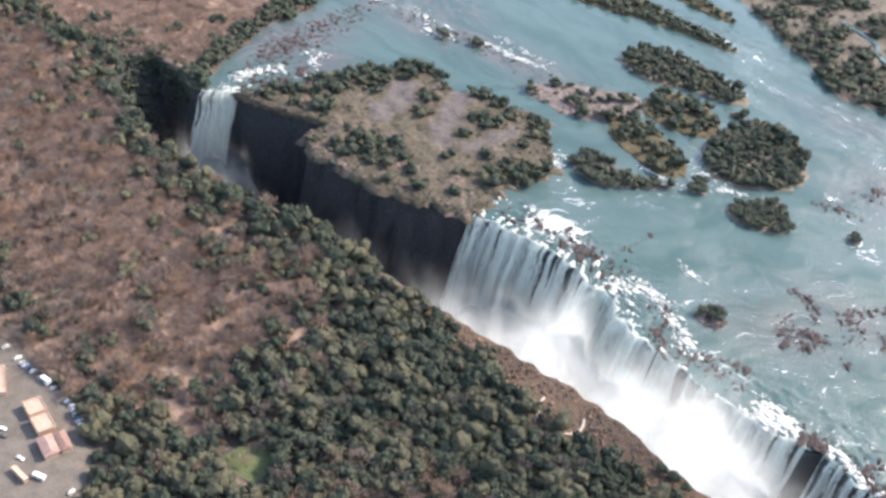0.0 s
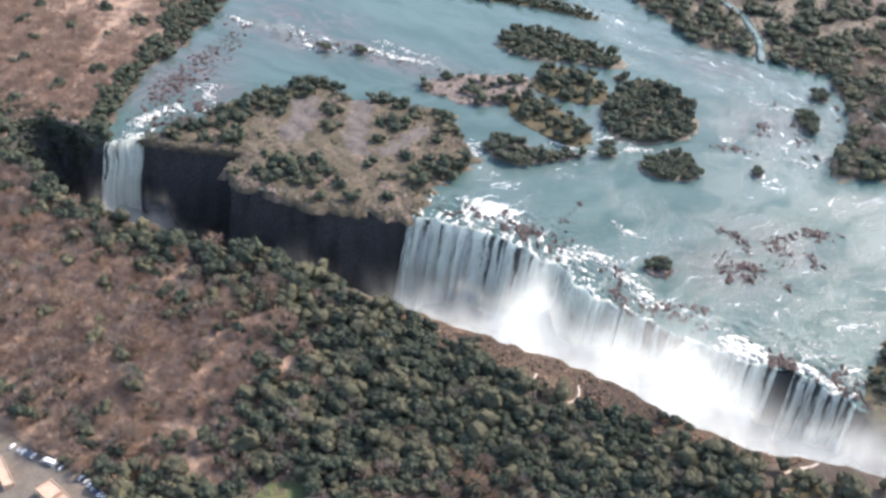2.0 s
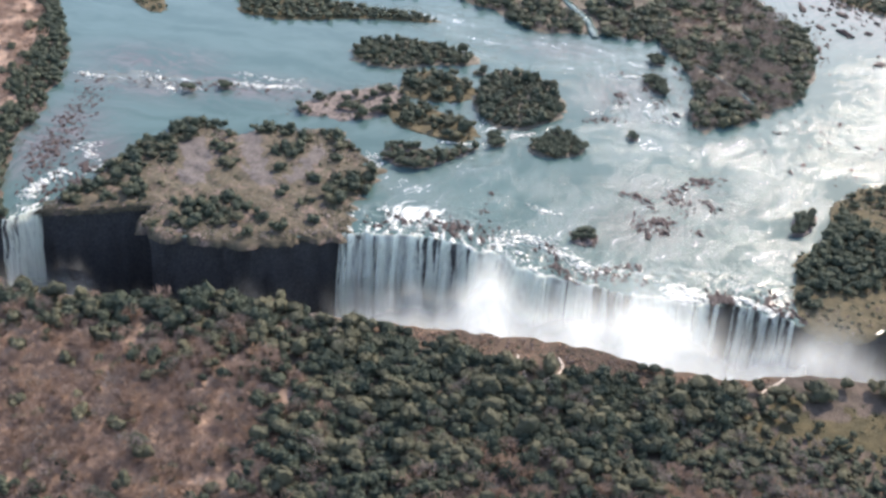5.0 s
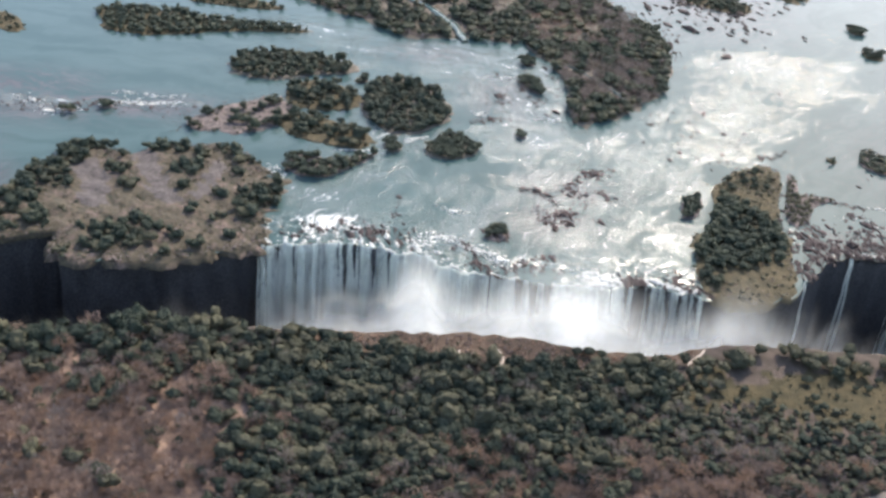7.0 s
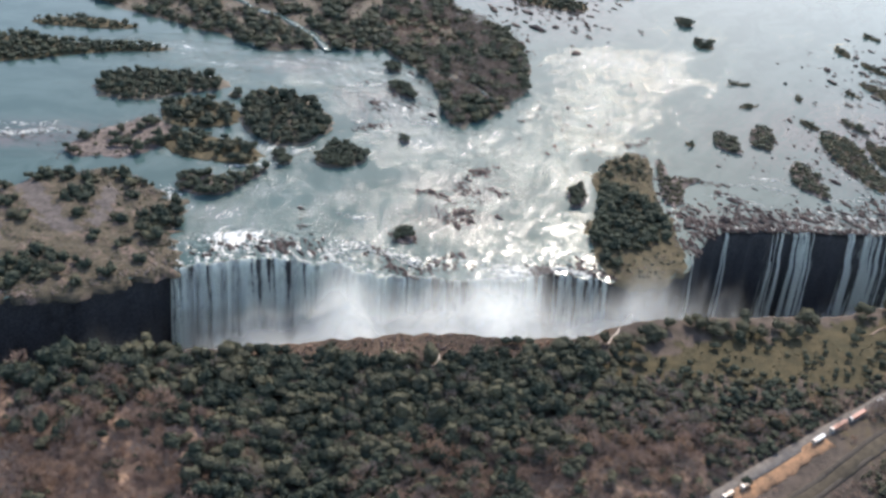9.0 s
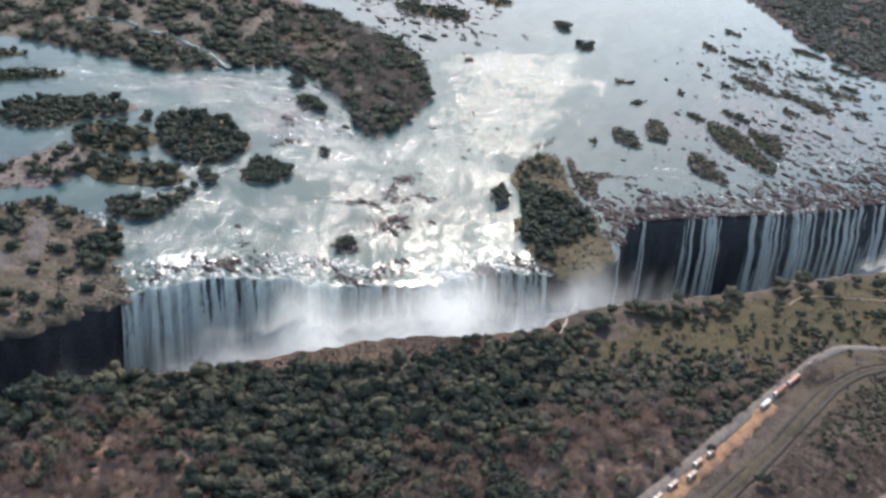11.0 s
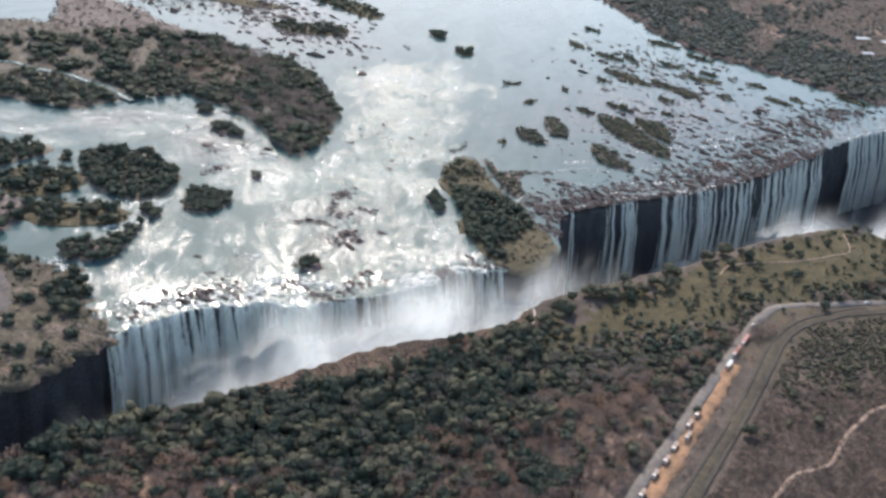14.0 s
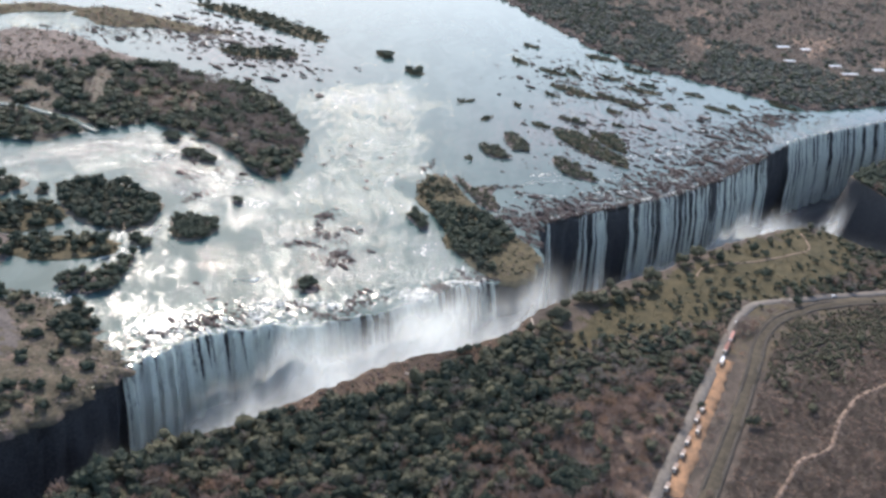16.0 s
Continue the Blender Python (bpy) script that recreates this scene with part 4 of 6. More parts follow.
def crown_shape(seed, lobes, wide, tall, base, level=2, flakes=40, leaf=0.5):
    """A crown of a few knobbly lobes, with loose sprays of leaves round it."""
    r = np.random.default_rng(seed)
    vs, fs, k = [], [], 0
    for i in range(lobes):
        a, q = 6.283 * i / lobes + r.uniform(-0.5, 0.5), 0.0 if lobes == 1 else r.uniform(0.32, 0.5)
        size = np.array([wide, wide, tall * 0.62]) * ((1.0 if lobes == 1 else r.uniform(0.56, 0.78)) * r.uniform(0.92, 1.08, 3))
        c = np.array([wide * q * math.cos(a), wide * q * math.sin(a), base + tall * (0.42 + (0 if lobes == 1 else r.uniform(-0.12, 0.12)))])
        v, f = lobe(r, level, c, size, 26 if level == 3 else 9)
        vs.append(v)
        fs.append(f + k)
        k += len(v)
    body = np.concatenate(vs)
    for i in range(flakes):
        at = body[r.integers(0, len(body))]
        out = (at - [0, 0, base + tall * 0.35]) * r.uniform(1.0, 1.1) + [0, 0, base + tall * 0.35]
        vs.append(out + r.normal(0, leaf, (3, 3)))
        fs.append(np.array([[0, 1, 2]]) + k)
        k += 3
    return np.concatenate(vs), np.concatenate(fs)


def twig_shape(seed, wide, tall, base, twigs, size, heart=0.35):
    """A leafless crown: a loose puff of fine twigs that point up and outwards."""
    r = np.random.default_rng(seed)
    d = r.normal(size=(twigs, 3))
    d[:, 2] = np.abs(d[:, 2]) * 0.95 - 0.1
    d /= np.linalg.norm(d, axis=1)[:, None]
    lumpy = 1 + 0.22 * np.sin(3 * np.arctan2(d[:, 1], d[:, 0]) + seed) * (1 - d[:, 2])
    c = d * np.array([wide, wide, tall * 0.68]) * (r.uniform(heart, 1.05, twigs) * lumpy)[:, None] + [0, 0, base + tall * 0.3]
    u = d + r.normal(0, 0.45, (twigs, 3)) + [0, 0, 0.35]
    u = u / np.linalg.norm(u, axis=1)[:, None] * (r.uniform(0.5, 1.1, twigs) * size)[:, None]
    w = np.cross(u, r.normal(size=(twigs, 3)))
    w = w / np.linalg.norm(w, axis=1)[:, None] * (r.uniform(0.16, 0.36, twigs) * size)[:, None]
    return np.stack([c - u, c + u * 0.3 + w, c + u], 1).reshape(-1, 3), np.arange(twigs * 3).reshape(-1, 3)


def trunk_shape(seed, height, radius, limbs=4, spread=0.5):
    """A tapered trunk that forks into limbs."""
    r = np.random.default_rng(seed)
    vs, fs, k = [], [], 0

    def limb(a, b, ra, rb):
        nonlocal k
        a, b = np.array(a), np.array(b)
        ring = np.array([[math.cos(t), math.sin(t), 0] for t in np.linspace(0, 6.283, 6)[:-1]])
        mid = (a + b) / 2 + r.normal(0, 0.06, 3) * np.linalg.norm(b - a)
        for c, q in ((a, ra), (mid, (ra + rb) / 2), (b, rb)):
            vs.append(c + ring * q)
        for lvl in range(2):
            for i in range(5):
                p, q = k + lvl * 5 + i, k + lvl * 5 + (i + 1) % 5
                fs.extend([[p, q, q + 5], [p, q + 5, p + 5]])
        k += 15

    fork = height * 0.5
    limb((0, 0, -0.6), (0.1, 0, fork), radius, radius * 0.7)
    for i in range(limbs):
        a = 6.283 * i / limbs + r.uniform(-0.5, 0.5)
        d = spread * height * r.uniform(0.6, 1.0)
        limb((0.1, 0, fork * 0.95), (d * math.cos(a), d * math.sin(a), height * r.uniform(0.8, 1.05)), radius * 0.55, radius * 0.15)
    return np.concatenate(vs), np.array(fs)


def with_trunk(shape, height, radius):
    v, f = trunk_shape(len(shape[0]), height, radius, 0)
    return np.concatenate([shape[0], v]), np.concatenate([shape[1], f + len(shape[0])])


GREEN_CROWNS = [with_trunk(crown_shape(300 + i, (1, 2, 3, 2, 1, 2, 3)[i], 3.4, 4.6 + 0.3 * i, 1.0, 2, 60, 0.42), 3.6, 0.2) for i in range(7)]
WOOD_CROWNS = [with_trunk(crown_shape(310 + i, 1 + i % 3, 3.6, 5.0 + 0.3 * i, 1.0, 3, 90, 0.5), 3.6, 0.2) for i in range(9)]
BUSH_CROWNS = [crown_shape(330 + i, 1 + i % 2, 2.5, 2.6, 0.2, 2, 34, 0.36) for i in range(5)]
DRY_CROWNS = [with_trunk(twig_shape(380 + i, 3.4, 4.6 + 0.3 * i, 0.7, 150, 1.0, 0.5), 3.4, 0.16) for i in range(7)]
FAR_CROWNS = [crown_shape(390 + i, 1, 3.7, 5.0, 0.5, 1, 30, 0.7) for i in range(6)]
TUFTS = [crown_shape(385 + i, 1, 2.2, 2.3, 0.1, 2, 10, 0.4) for i in range(4)]
LOW_BARE = [twig_shape(395 + i, 2.4, 3.2, 0.3, 40, 1.15) for i in range(5)]
MID_BARE = [twig_shape(370 + i, 3.1, 4.2, 0.6, 64, 1.3, 0.5) for i in range(5)]
FAR_BARE = [twig_shape(375 + i, 2.6, 3.4, 0.3, 20, 1.7) for i in range(4)]
BARE_CROWNS = [with_trunk(twig_shape(360 + i, 2.8, 5.0, 0.4, 120, 1.0), 3.0, 0.13) for i in range(6)]


def grove(name, shapes, places, sizes, mat, label, seed, flat=True):
    """Many plants of one kind as one mass: each gets its own turn, size, shape and tint."""
    r = np.random.default_rng(seed)
    pick = r.integers(0, len(shapes), len(places))
    vs, fs, tint, k = [], [], [], 0
    for i, (v, f) in enumerate(shapes):
        at = places[pick == i]
        n = len(at)
        if not n:
            continue
        a, s = r.uniform(0, 6.283, n), sizes[pick == i]
        ca, sa = np.cos(a)[:, None], np.sin(a)[:, None]
        st = (r.uniform(0.85, 1.2, n))[:, None]
        x = (v[None, :, 0] * ca - v[None, :, 1] * sa) * s[:, None] * st + at[:, :1]
        y = (v[None, :, 0] * sa + v[None, :, 1] * ca) * s[:, None] / st + at[:, 1:2]
        z = v[None, :, 2] * s[:, None] * r.uniform(0.85, 1.15, n)[:, None] + at[:, 2:3]
        vs.append(np.stack([x, y, z], -1).reshape(-1, 3))
        fs.append((f[None] + (np.arange(n) * len(v))[:, None, None] + k).reshape(-1, 3))
        tint.append(np.repeat(np.clip(r.beta(1.3, 2.3, n) + 0.22 * wave(at[:, 0], at[:, 1], 24, 399), 0, 1), len(v)))
        k += n * len(v)
    return tagged(new(name, mesh(name, np.concatenate(vs), np.concatenate(fs), mat, flat, {"tint": np.concatenate(tint)})), label, "vegetation", kind="stuff")


def scatter(x0, x1, y0, y1, gap, seed):
    """Loosely even places over an oblong."""
    r = np.random.default_rng(seed)
    a, b = np.meshgrid(np.arange(x0, x1, gap), np.arange(y0, y1, gap * 0.87))
    a = a + (np.arange(a.shape[0]) % 2)[:, None] * gap / 2
    a, b = a + r.uniform(-0.42, 0.42, a.shape) * gap, b + r.uniform(-0.42, 0.42, b.shape) * gap
    return a.ravel(), b.ravel()


def near_in(poly, x, y, seed, loose=9.0):
    """Within the outline, with plants straying across its border."""
    r = np.random.default_rng(seed)
    return within(poly, x + r.normal(0, loose, x.shape), y + r.normal(0, loose, y.shape), 14)


def on_land(x, y):
    return np.column_stack([x, y, level(x, y)])


ROAD = opened([(180, -314), (216, -296), (248, -281), (296, -259), (345, -236), (385, -218), (430, -197), (462, -184), (492, -178), (518, -184), (545, -195), (590, -210), (680, -250), (800, -310)])
RAIL_A = opened([(180, -342), (246, -309), (296, -286), (350, -261), (395, -238), (436, -216), (476, -203), (514, -201), (568, -211), (680, -262), (800, -330)])
RAIL_B = opened([(180, -352), (258, -314), (294, -297), (353, -269), (414, -238), (455, -217), (487, -209), (518, -209), (560, -218), (680, -272), (800, -340)])
TRACK = opened([(270, -345), (309, -334), (330, -328), (358, -332), (385, -322), (397, -317), (418, -312), (448, -308), (520, -318), (620, -350)])
CAR_PARK = closed([(-150, -300), (-91, -299), (-78, -296), (-41, -298), (-10, -304), (8, -312), (27, -333), (16, -372), (-60, -400), (-150, -380)])


PATH_VIEW = opened([(140, -109), (141, -115), (144, -121), (147, -129)], 2)
PATH_LOOP = opened([(165, -105), (168, -113), (166, -121), (157, -130)], 2)
PATH_RIM = opened([(303, -94), (299, -100), (293, -106), (287, -113)], 2)
VERGE = opened([(225, -303), (288, -272), (319, -257), (349, -242), (392, -222)])


def clear(x, y):
    """Free of road, railway and car park."""
    return (off_line(PATH_VIEW, x, y + 3) > 5) & (off_line(PATH_LOOP, x, y + 3) > 5) & (off_line(PATH_RIM, x, y + 2) > 4) & (off_line(VERGE, x, y) > 8) & (off_line(ROAD, x, y) > 6) & (off_line(RAIL_A, x, y) > 6) & (off_line(RAIL_B, x, y) > 5) & ~inside(CAR_PARK, x, y)


# low shrubs over the rusty strip along the rim
xr, yr = scatter(30, 300, -145, -88, 3.0, 470)
rr = np.random.default_rng(471)
dr = rim(xr) - yr
for k, (mat, share, lab) in enumerate(((ORANGE_TWIGS, 0.34, "low rusty tufts along the rim"), (MAUVE_TWIGS, 0.2, "low grey brown shrubs along the rim"), (OLIVE, 0.13, "low olive shrubs along the rim"))):
    ok = (dr > 1.5) & (dr < 4 + 29 * np.exp(-((xr - 165) / 95) ** 2)) & clear(xr, yr) & (rr.uniform(size=xr.shape) < share + 0.35 * smooth(0.1, 0.9, wave(xr, yr, 9, 472 + k)))
    grove("rim_tufts", TUFTS, on_land(xr[ok], yr[ok]), 0.25 + 0.42 * rr.beta(1.2, 2.4, ok.sum()), mat, lab, 473)
# the wood along the rim and the thickets round it
x, y = scatter(-460, 720, -360, -30, 6.0, 401)
dist = rim(x) - y
free = (dist > 1.5) & clear(x, y)
in_dry = near_in(DRY_WEST, x, y, 77, 22) | near_in(DRY_MID, x, y, 77, 15) | ((y < -262) & (x > 95)) | ((y < -285) & (x < -30))
bare_edge = (wave(x, y, 18, 402) > 0.6) | (np.random.default_rng(39).uniform(size=x.shape) < 0.13)
open_grass = near_in(GRASSY, x, y, 77)
rust_strip = (x > 40) & (x < 290) & (dist < 1 + 25 * np.exp(-((x - 165) / 95) ** 2) + 4 * wave(x, y, 20, 30))
clearing = ((x - 62) / 14) ** 2 + ((y + 263) / 14) ** 2 < 1
east = (x > 235) & (y < -150 + 0.1 * (x - 235))
wood = free & ~in_dry & ~open_grass & ~rust_strip & ~clearing & ~bare_edge & ~east & (dist > 3) & ~((x > 285) & (dist < 22)) & ~((x > 275) & (dist < 45) & (np.random.default_rng(38).uniform(size=x.shape) < 0.72))
r = np.random.default_rng(403)
pt = on_land(x[wood], y[wood])
tall = 0.68 + 0.85 * r.beta(1.2, 2.6, len(pt)) + 0.12 * wave(pt[:, 0], pt[:, 1], 35, 404)
tall *= 1 + 0.45 * smooth(32, 8, rim(pt[:, 0]) - pt[:, 1]) * smooth(20, -60, pt[:, 0])
grove("woodland_trees", WOOD_CROWNS, pt, tall, GREEN, "dense dark green woodland trees along the gorge rim", 405)
xt, yt = scatter(232, 700, -270, -90, 4.5, 417)
rt = np.random.default_rng(418)
thick = (rim(xt) - yt > 4) & clear(xt, yt) & (yt < -150 + 0.1 * (xt - 235)) & (yt > np.interp(xt, ROAD[:, 0], ROAD[:, 1])) & ~near_in(GRASSY, xt, yt, 77) & ~near_in(DRY_MID, xt, yt, 78) & (yt > -262) & (rt.uniform(size=xt.shape) < 0.92)
olive = rt.uniform(size=xt.shape) < 0.4 + 0.3 * wave(xt, yt, 20, 419)
for sel, mat, lab in ((olive, OLIVE, "olive green thicket of small trees and shrubs"), (~olive, GREEN, "dark green shrubs in the thicket")):
    now = thick & sel
    pt = on_land(xt[now], yt[now])
    grove("thicket", GREEN_CROWNS[:3] + BUSH_CROWNS, pt, 0.6 + 0.7 * rt.beta(1.3, 2.2, len(pt)), mat, lab, 406)
xu, yu = scatter(-460, 300, -300, -60, 5.6, 445)
ru = np.random.default_rng(446)
under = (rim(xu) - yu > 4) & clear(xu, yu) & ~near_in(DRY_WEST, xu, yu, 77, 16) & ~near_in(DRY_MID, xu, yu, 78, 16) & (yu > -270) & ~(((xu - 62) / 14) ** 2 + ((yu + 263) / 14) ** 2 < 1) & ~((xu > 40) & (rim(xu) - yu < 30)) & (ru.uniform(size=xu.shape) < 0.5)
grove("understory", BUSH_CROWNS, on_land(xu[under], yu[under]), 0.8 + 0.8 * ru.uniform(size=under.sum()), OLIVE, "olive shrubs filling the gaps of the wood", 447)
xd, yd = scatter(-300, 320, -270, -95, 13, 450)
ok = (rim(xd) - yd > 12) & clear(xd, yd) & ~near_in(DRY_WEST, xd, yd, 77) & ~((xd > 40) & (rim(xd) - yd < 32)) & (np.random.default_rng(451).uniform(size=xd.shape) < 0.35)
grove("dry_wood_trees", DRY_CROWNS, on_land(xd[ok], yd[ok]), 1.0 + 0.6 * np.random.default_rng(452).uniform(size=ok.sum()), GREY_TWIGS, "grey brown leafless trees within the green wood", 453)
edge = free & bare_edge & ~in_dry & ~open_grass & ~rust_strip & ~clearing & ~east
pt = on_land(x[edge], y[edge])
grove("light_trees", GREEN_CROWNS, pt, 0.9 + 1.0 * r.uniform(size=len(pt)), OLIVE, "paler olive trees between the dark ones", 407)
odd = free & in_dry & ((wave(x, y, 13, 408) > 0.5) | (r.uniform(size=len(x)) < 0.06)) & (r.uniform(size=len(x)) < 0.4) & (y > -300 + 40 * r.uniform(size=len(x)))
pt = on_land(x[odd], y[odd])
grove("olive_bushes", BUSH_CROWNS + GREEN_CROWNS[:4], pt, 0.75 + 1.0 * r.uniform(size=len(pt)), OLIVE, "olive bushes among leafless scrub", 409)
x, y = scatter(-470, 720, -400, -60, 5.6, 410)
dist = rim(x) - y
in_dry = near_in(DRY_WEST, x, y, 79, 22) | near_in(DRY_MID, x, y, 77) | ((y < -255) & (x > 95) & ~near_in(SCRUB_EAST, x, y, 77)) | ((y < -285) & (x < -30)) | ((x > 90) & (y < -190) & (np.random.default_rng(4).uniform(size=x.shape) < 0.3))
xe, ye = scatter(240, 800, -420, -225, 3.3, 419)
pe = clear(xe, ye) & (off_line(TRACK, xe, ye) > 2.6) & (off_line(RAIL_B, xe, ye) > 5) & (ye < np.interp(xe, RAIL_B[:, 0], RAIL_B[:, 1]) - 5) & ~near_in(SCRUB_EAST, xe, ye, 77, 5)
pt = on_land(xe[pe], ye[pe])
half = np.random.default_rng(448).uniform(size=len(pt)) < 0.74 + 0.25 * wave(pt[:, 0], pt[:, 1], 20, 449)
for now, mat, lab in ((half, BRUSH, "low grey brown leafless brush beyond the railway"), (~half, TWIGS, "low pinkish leafless brush beyond the railway")):
    grove("dry_brush", LOW_BARE, pt[now], 0.5 + 0.45 * np.random.default_rng(440).uniform(size=now.sum()), mat, lab, 441)
bare = in_dry & clear(x, y) & ~((x > 240) & (y < np.interp(x, RAIL_B[:, 0], RAIL_B[:, 1]) - 4)) & (dist > 3) & (off_line(TRACK, x, y) > 3) & (wave(x, y, 9, 411) < 0.85)
pt = on_land(x[bare], y[bare])
sz = (0.7 + 1.15 * np.random.default_rng(412).beta(1.2, 1.8, len(pt))) * (1 + 0.15 * wave(pt[:, 0], pt[:, 1], 18, 419))
sz = sz * np.where((pt[:, 0] > 200) & (pt[:, 1] < -230), 0.75, 1.0)
kind = np.clip(np.random.default_rng(417).uniform(size=len(pt)) + 0.22 * wave(pt[:, 0], pt[:, 1], 16, 418), 0, 1)
for lo, hi, shapes, mat, lab in ((-9, 0.28, BARE_CROWNS, TWIGS, "leafless pinkish brown scrub trees in the dry season"), (0.28, 0.46, DRY_CROWNS, TWIGS, "domed pinkish brown trees in the dry season"), (0.46, 0.66, BARE_CROWNS, MAUVE_TWIGS, "mauve grey leafless scrub trees"), (0.66, 0.78, DRY_CROWNS, MAUVE_TWIGS, "domed mauve grey leafless trees"), (0.78, 0.86, DRY_CROWNS, GREY_TWIGS, "domed grey leafless trees"), (0.86, 0.92, DRY_CROWNS, ORANGE_TWIGS, "domed rusty orange trees with dry leaves"), (0.92, 9, BARE_CROWNS, ORANGE_TWIGS, "rusty orange scrub with dry leaves")):
    now = (kind >= lo) & (kind < hi)
    grove("bare_scrub", shapes, pt[now], sz[now] * 1.12, mat, lab, 413)
x, y = scatter(390, 760, -300, -210, 3.8, 414)
ok = near_in(SCRUB_EAST, x, y, 77) & clear(x, y)
grove("green_scrub", BUSH_CROWNS, on_land(x[ok], y[ok]), 0.45 + 0.4 * np.random.default_rng(415).uniform(size=ok.sum()), OLIVE, "low green scrub beside the railway", 416)

# a lone dark clump within the bare scrub
r = np.random.default_rng(1460)
pt = on_land(182 + r.normal(0, 11, 44), -259 + r.normal(0, 7.5, 44))
grove("dark_clump", WOOD_CROWNS, pt, 1.0 + 0.5 * r.uniform(size=44), GREEN, "lone clump of dark green trees within the bare scrub", 1461)

# sparse bush beyond, thinning out over the plain
xo, yo = scatter(-1000, 1150, -950, -60, 12.5, 460)
ro = np.random.default_rng(461)
outer = ((xo < -465) | (xo > 715) | (yo < -398)) & (rim(xo) - yo > 5) & clear(xo, yo) & (off_line(TRACK, xo, yo) > 3) & ~((xo > 690) & (xo < 860) & (yo > -330))
far = np.maximum(np.maximum(-465 - xo, xo - 715), np.maximum(-398 - yo, 0))
outer &= ro.uniform(size=xo.shape) < 0.62 - 0.5 * smooth(150, 520, far)
for now, mat, lab in ((outer & (ro.uniform(size=xo.shape) < 0.6), MAUVE_TWIGS, "leafless mauve bush over the dry plain"), (outer & (ro.uniform(size=xo.shape) < 0.5), TWIGS, "leafless pinkish bush over the dry plain"), (outer & (ro.uniform(size=xo.shape) < 0.14), OLIVE, "olive bushes over the dry plain")):
    grove("plain_scrub", FAR_BARE if mat is not OLIVE else BUSH_CROWNS, on_land(xo[now], yo[now]), 1.6 + 1.2 * ro.uniform(size=now.sum()), mat, lab, 462)

# the west bank upstream
x, y = scatter(-760, -230, -60, 420, 6.0, 420)
land = -in_river(x, y)
TRACK_WEST = opened([(-334, 58), (-341, 70), (-359, 108), (-372, 151), (-388, 196), (-416, 250), (-460, 330)])
TRACK_BANK = opened([(-341, 70), (-326, 72), (-310, 77), (-290, 88)])
on_track = (off_line(TRACK_WEST, x, y) < 5) | (off_line(TRACK_BANK, x, y) < 4)
r = np.random.default_rng(421)
near = (land > 1) & ~on_track & (y > lip(x) + 2) & ((land < 22 + 24 * np.exp(-((y - 190) / 60) ** 2) + 8 * wave(x, y, 30, 422)) | (wave(x, y, 25, 423) > 0.9)) & (r.uniform(size=x.shape) < 0.85)
pt = on_land(x[near], y[near]) + [0, 0, 1]
grove("bank_trees", GREEN_CROWNS, pt, 0.75 + 0.6 * r.uniform(size=len(pt)), GREEN, "green trees along the river bank", 424)
scrub = (land > 20) & ~near & ~on_track & (y > lip(x) + 2) & (r.uniform(size=x.shape) < np.where(y > 110, 0.4, 0.9))
pt = on_land(x[scrub], y[scrub]) + [0, 0, 1]
grove("bank_scrub", MID_BARE, pt, 1.0 + 0.7 * r.uniform(size=len(pt)), TWIGS, "leafless brown scrub behind the bank", 425)
# trees that hang over the head of the gorge
x, y = scatter(-350, -236, -60, -22, 4.0, 426)
ok = (y > lip(x) + 1) & (-in_river(x, y) > 0.5)
grove("rim_bushes", BUSH_CROWNS + GREEN_CROWNS[:2], on_land(x[ok], y[ok]) + [0, 0, 0.8], 0.7 + 0.4 * r.uniform(size=ok.sum()), GREEN, "green bushes over the head of the gorge", 427)
x, y = scatter(-312, -258, -100, -34, 4.0, 442)
ok = (y < lip(x) + 1) & (y > rim(x) - 1) & (deep(x) < 80)
pt = np.column_stack([x[ok], y[ok], -deep(x[ok]) * np.clip(np.minimum(lip(x[ok]) - y[ok], y[ok] - rim(x[ok])) / 8, 0, 1)])
grove("gorge_head_bushes", BUSH_CROWNS + GREEN_CROWNS[:3], pt, 0.8 + 0.5 * np.random.default_rng(443).uniform(size=ok.sum()), GREEN, "dark bushes on the steep head of the gorge", 444)
r = np.random.default_rng(1443)
x = r.uniform(-306, -238, 420)
d = deep(x) * r.beta(1.0, 2.2, 420) * smooth(-236, -285, x)
ok = r.uniform(size=420) < 0.35 + 0.65 * smooth(-245, -290, x)
pt = np.column_stack([x, lip(x) - 0.05 * d - 0.6, -d - 1.2])[ok]
grove("cliff_bushes", BUSH_CROWNS, pt, 0.6 + 0.7 * r.uniform(size=len(pt)), GREEN, "dark bushes clinging to the cliff at the head of the gorge", 1444)
# the bluff beyond the river's way out
x, y = scatter(842, 1350, -230, -40, 7.4, 428)
ok = (rim(x) - y > 1.5) & (y > -230 + 50 * np.random.default_rng(436).uniform(size=x.shape))
grove("bluff_trees", FAR_CROWNS, on_land(x[ok], y[ok]), 0.95 + 0.5 * np.random.default_rng(429).uniform(size=ok.sum()), GREEN, "dark trees over the rocky bluff", 430)
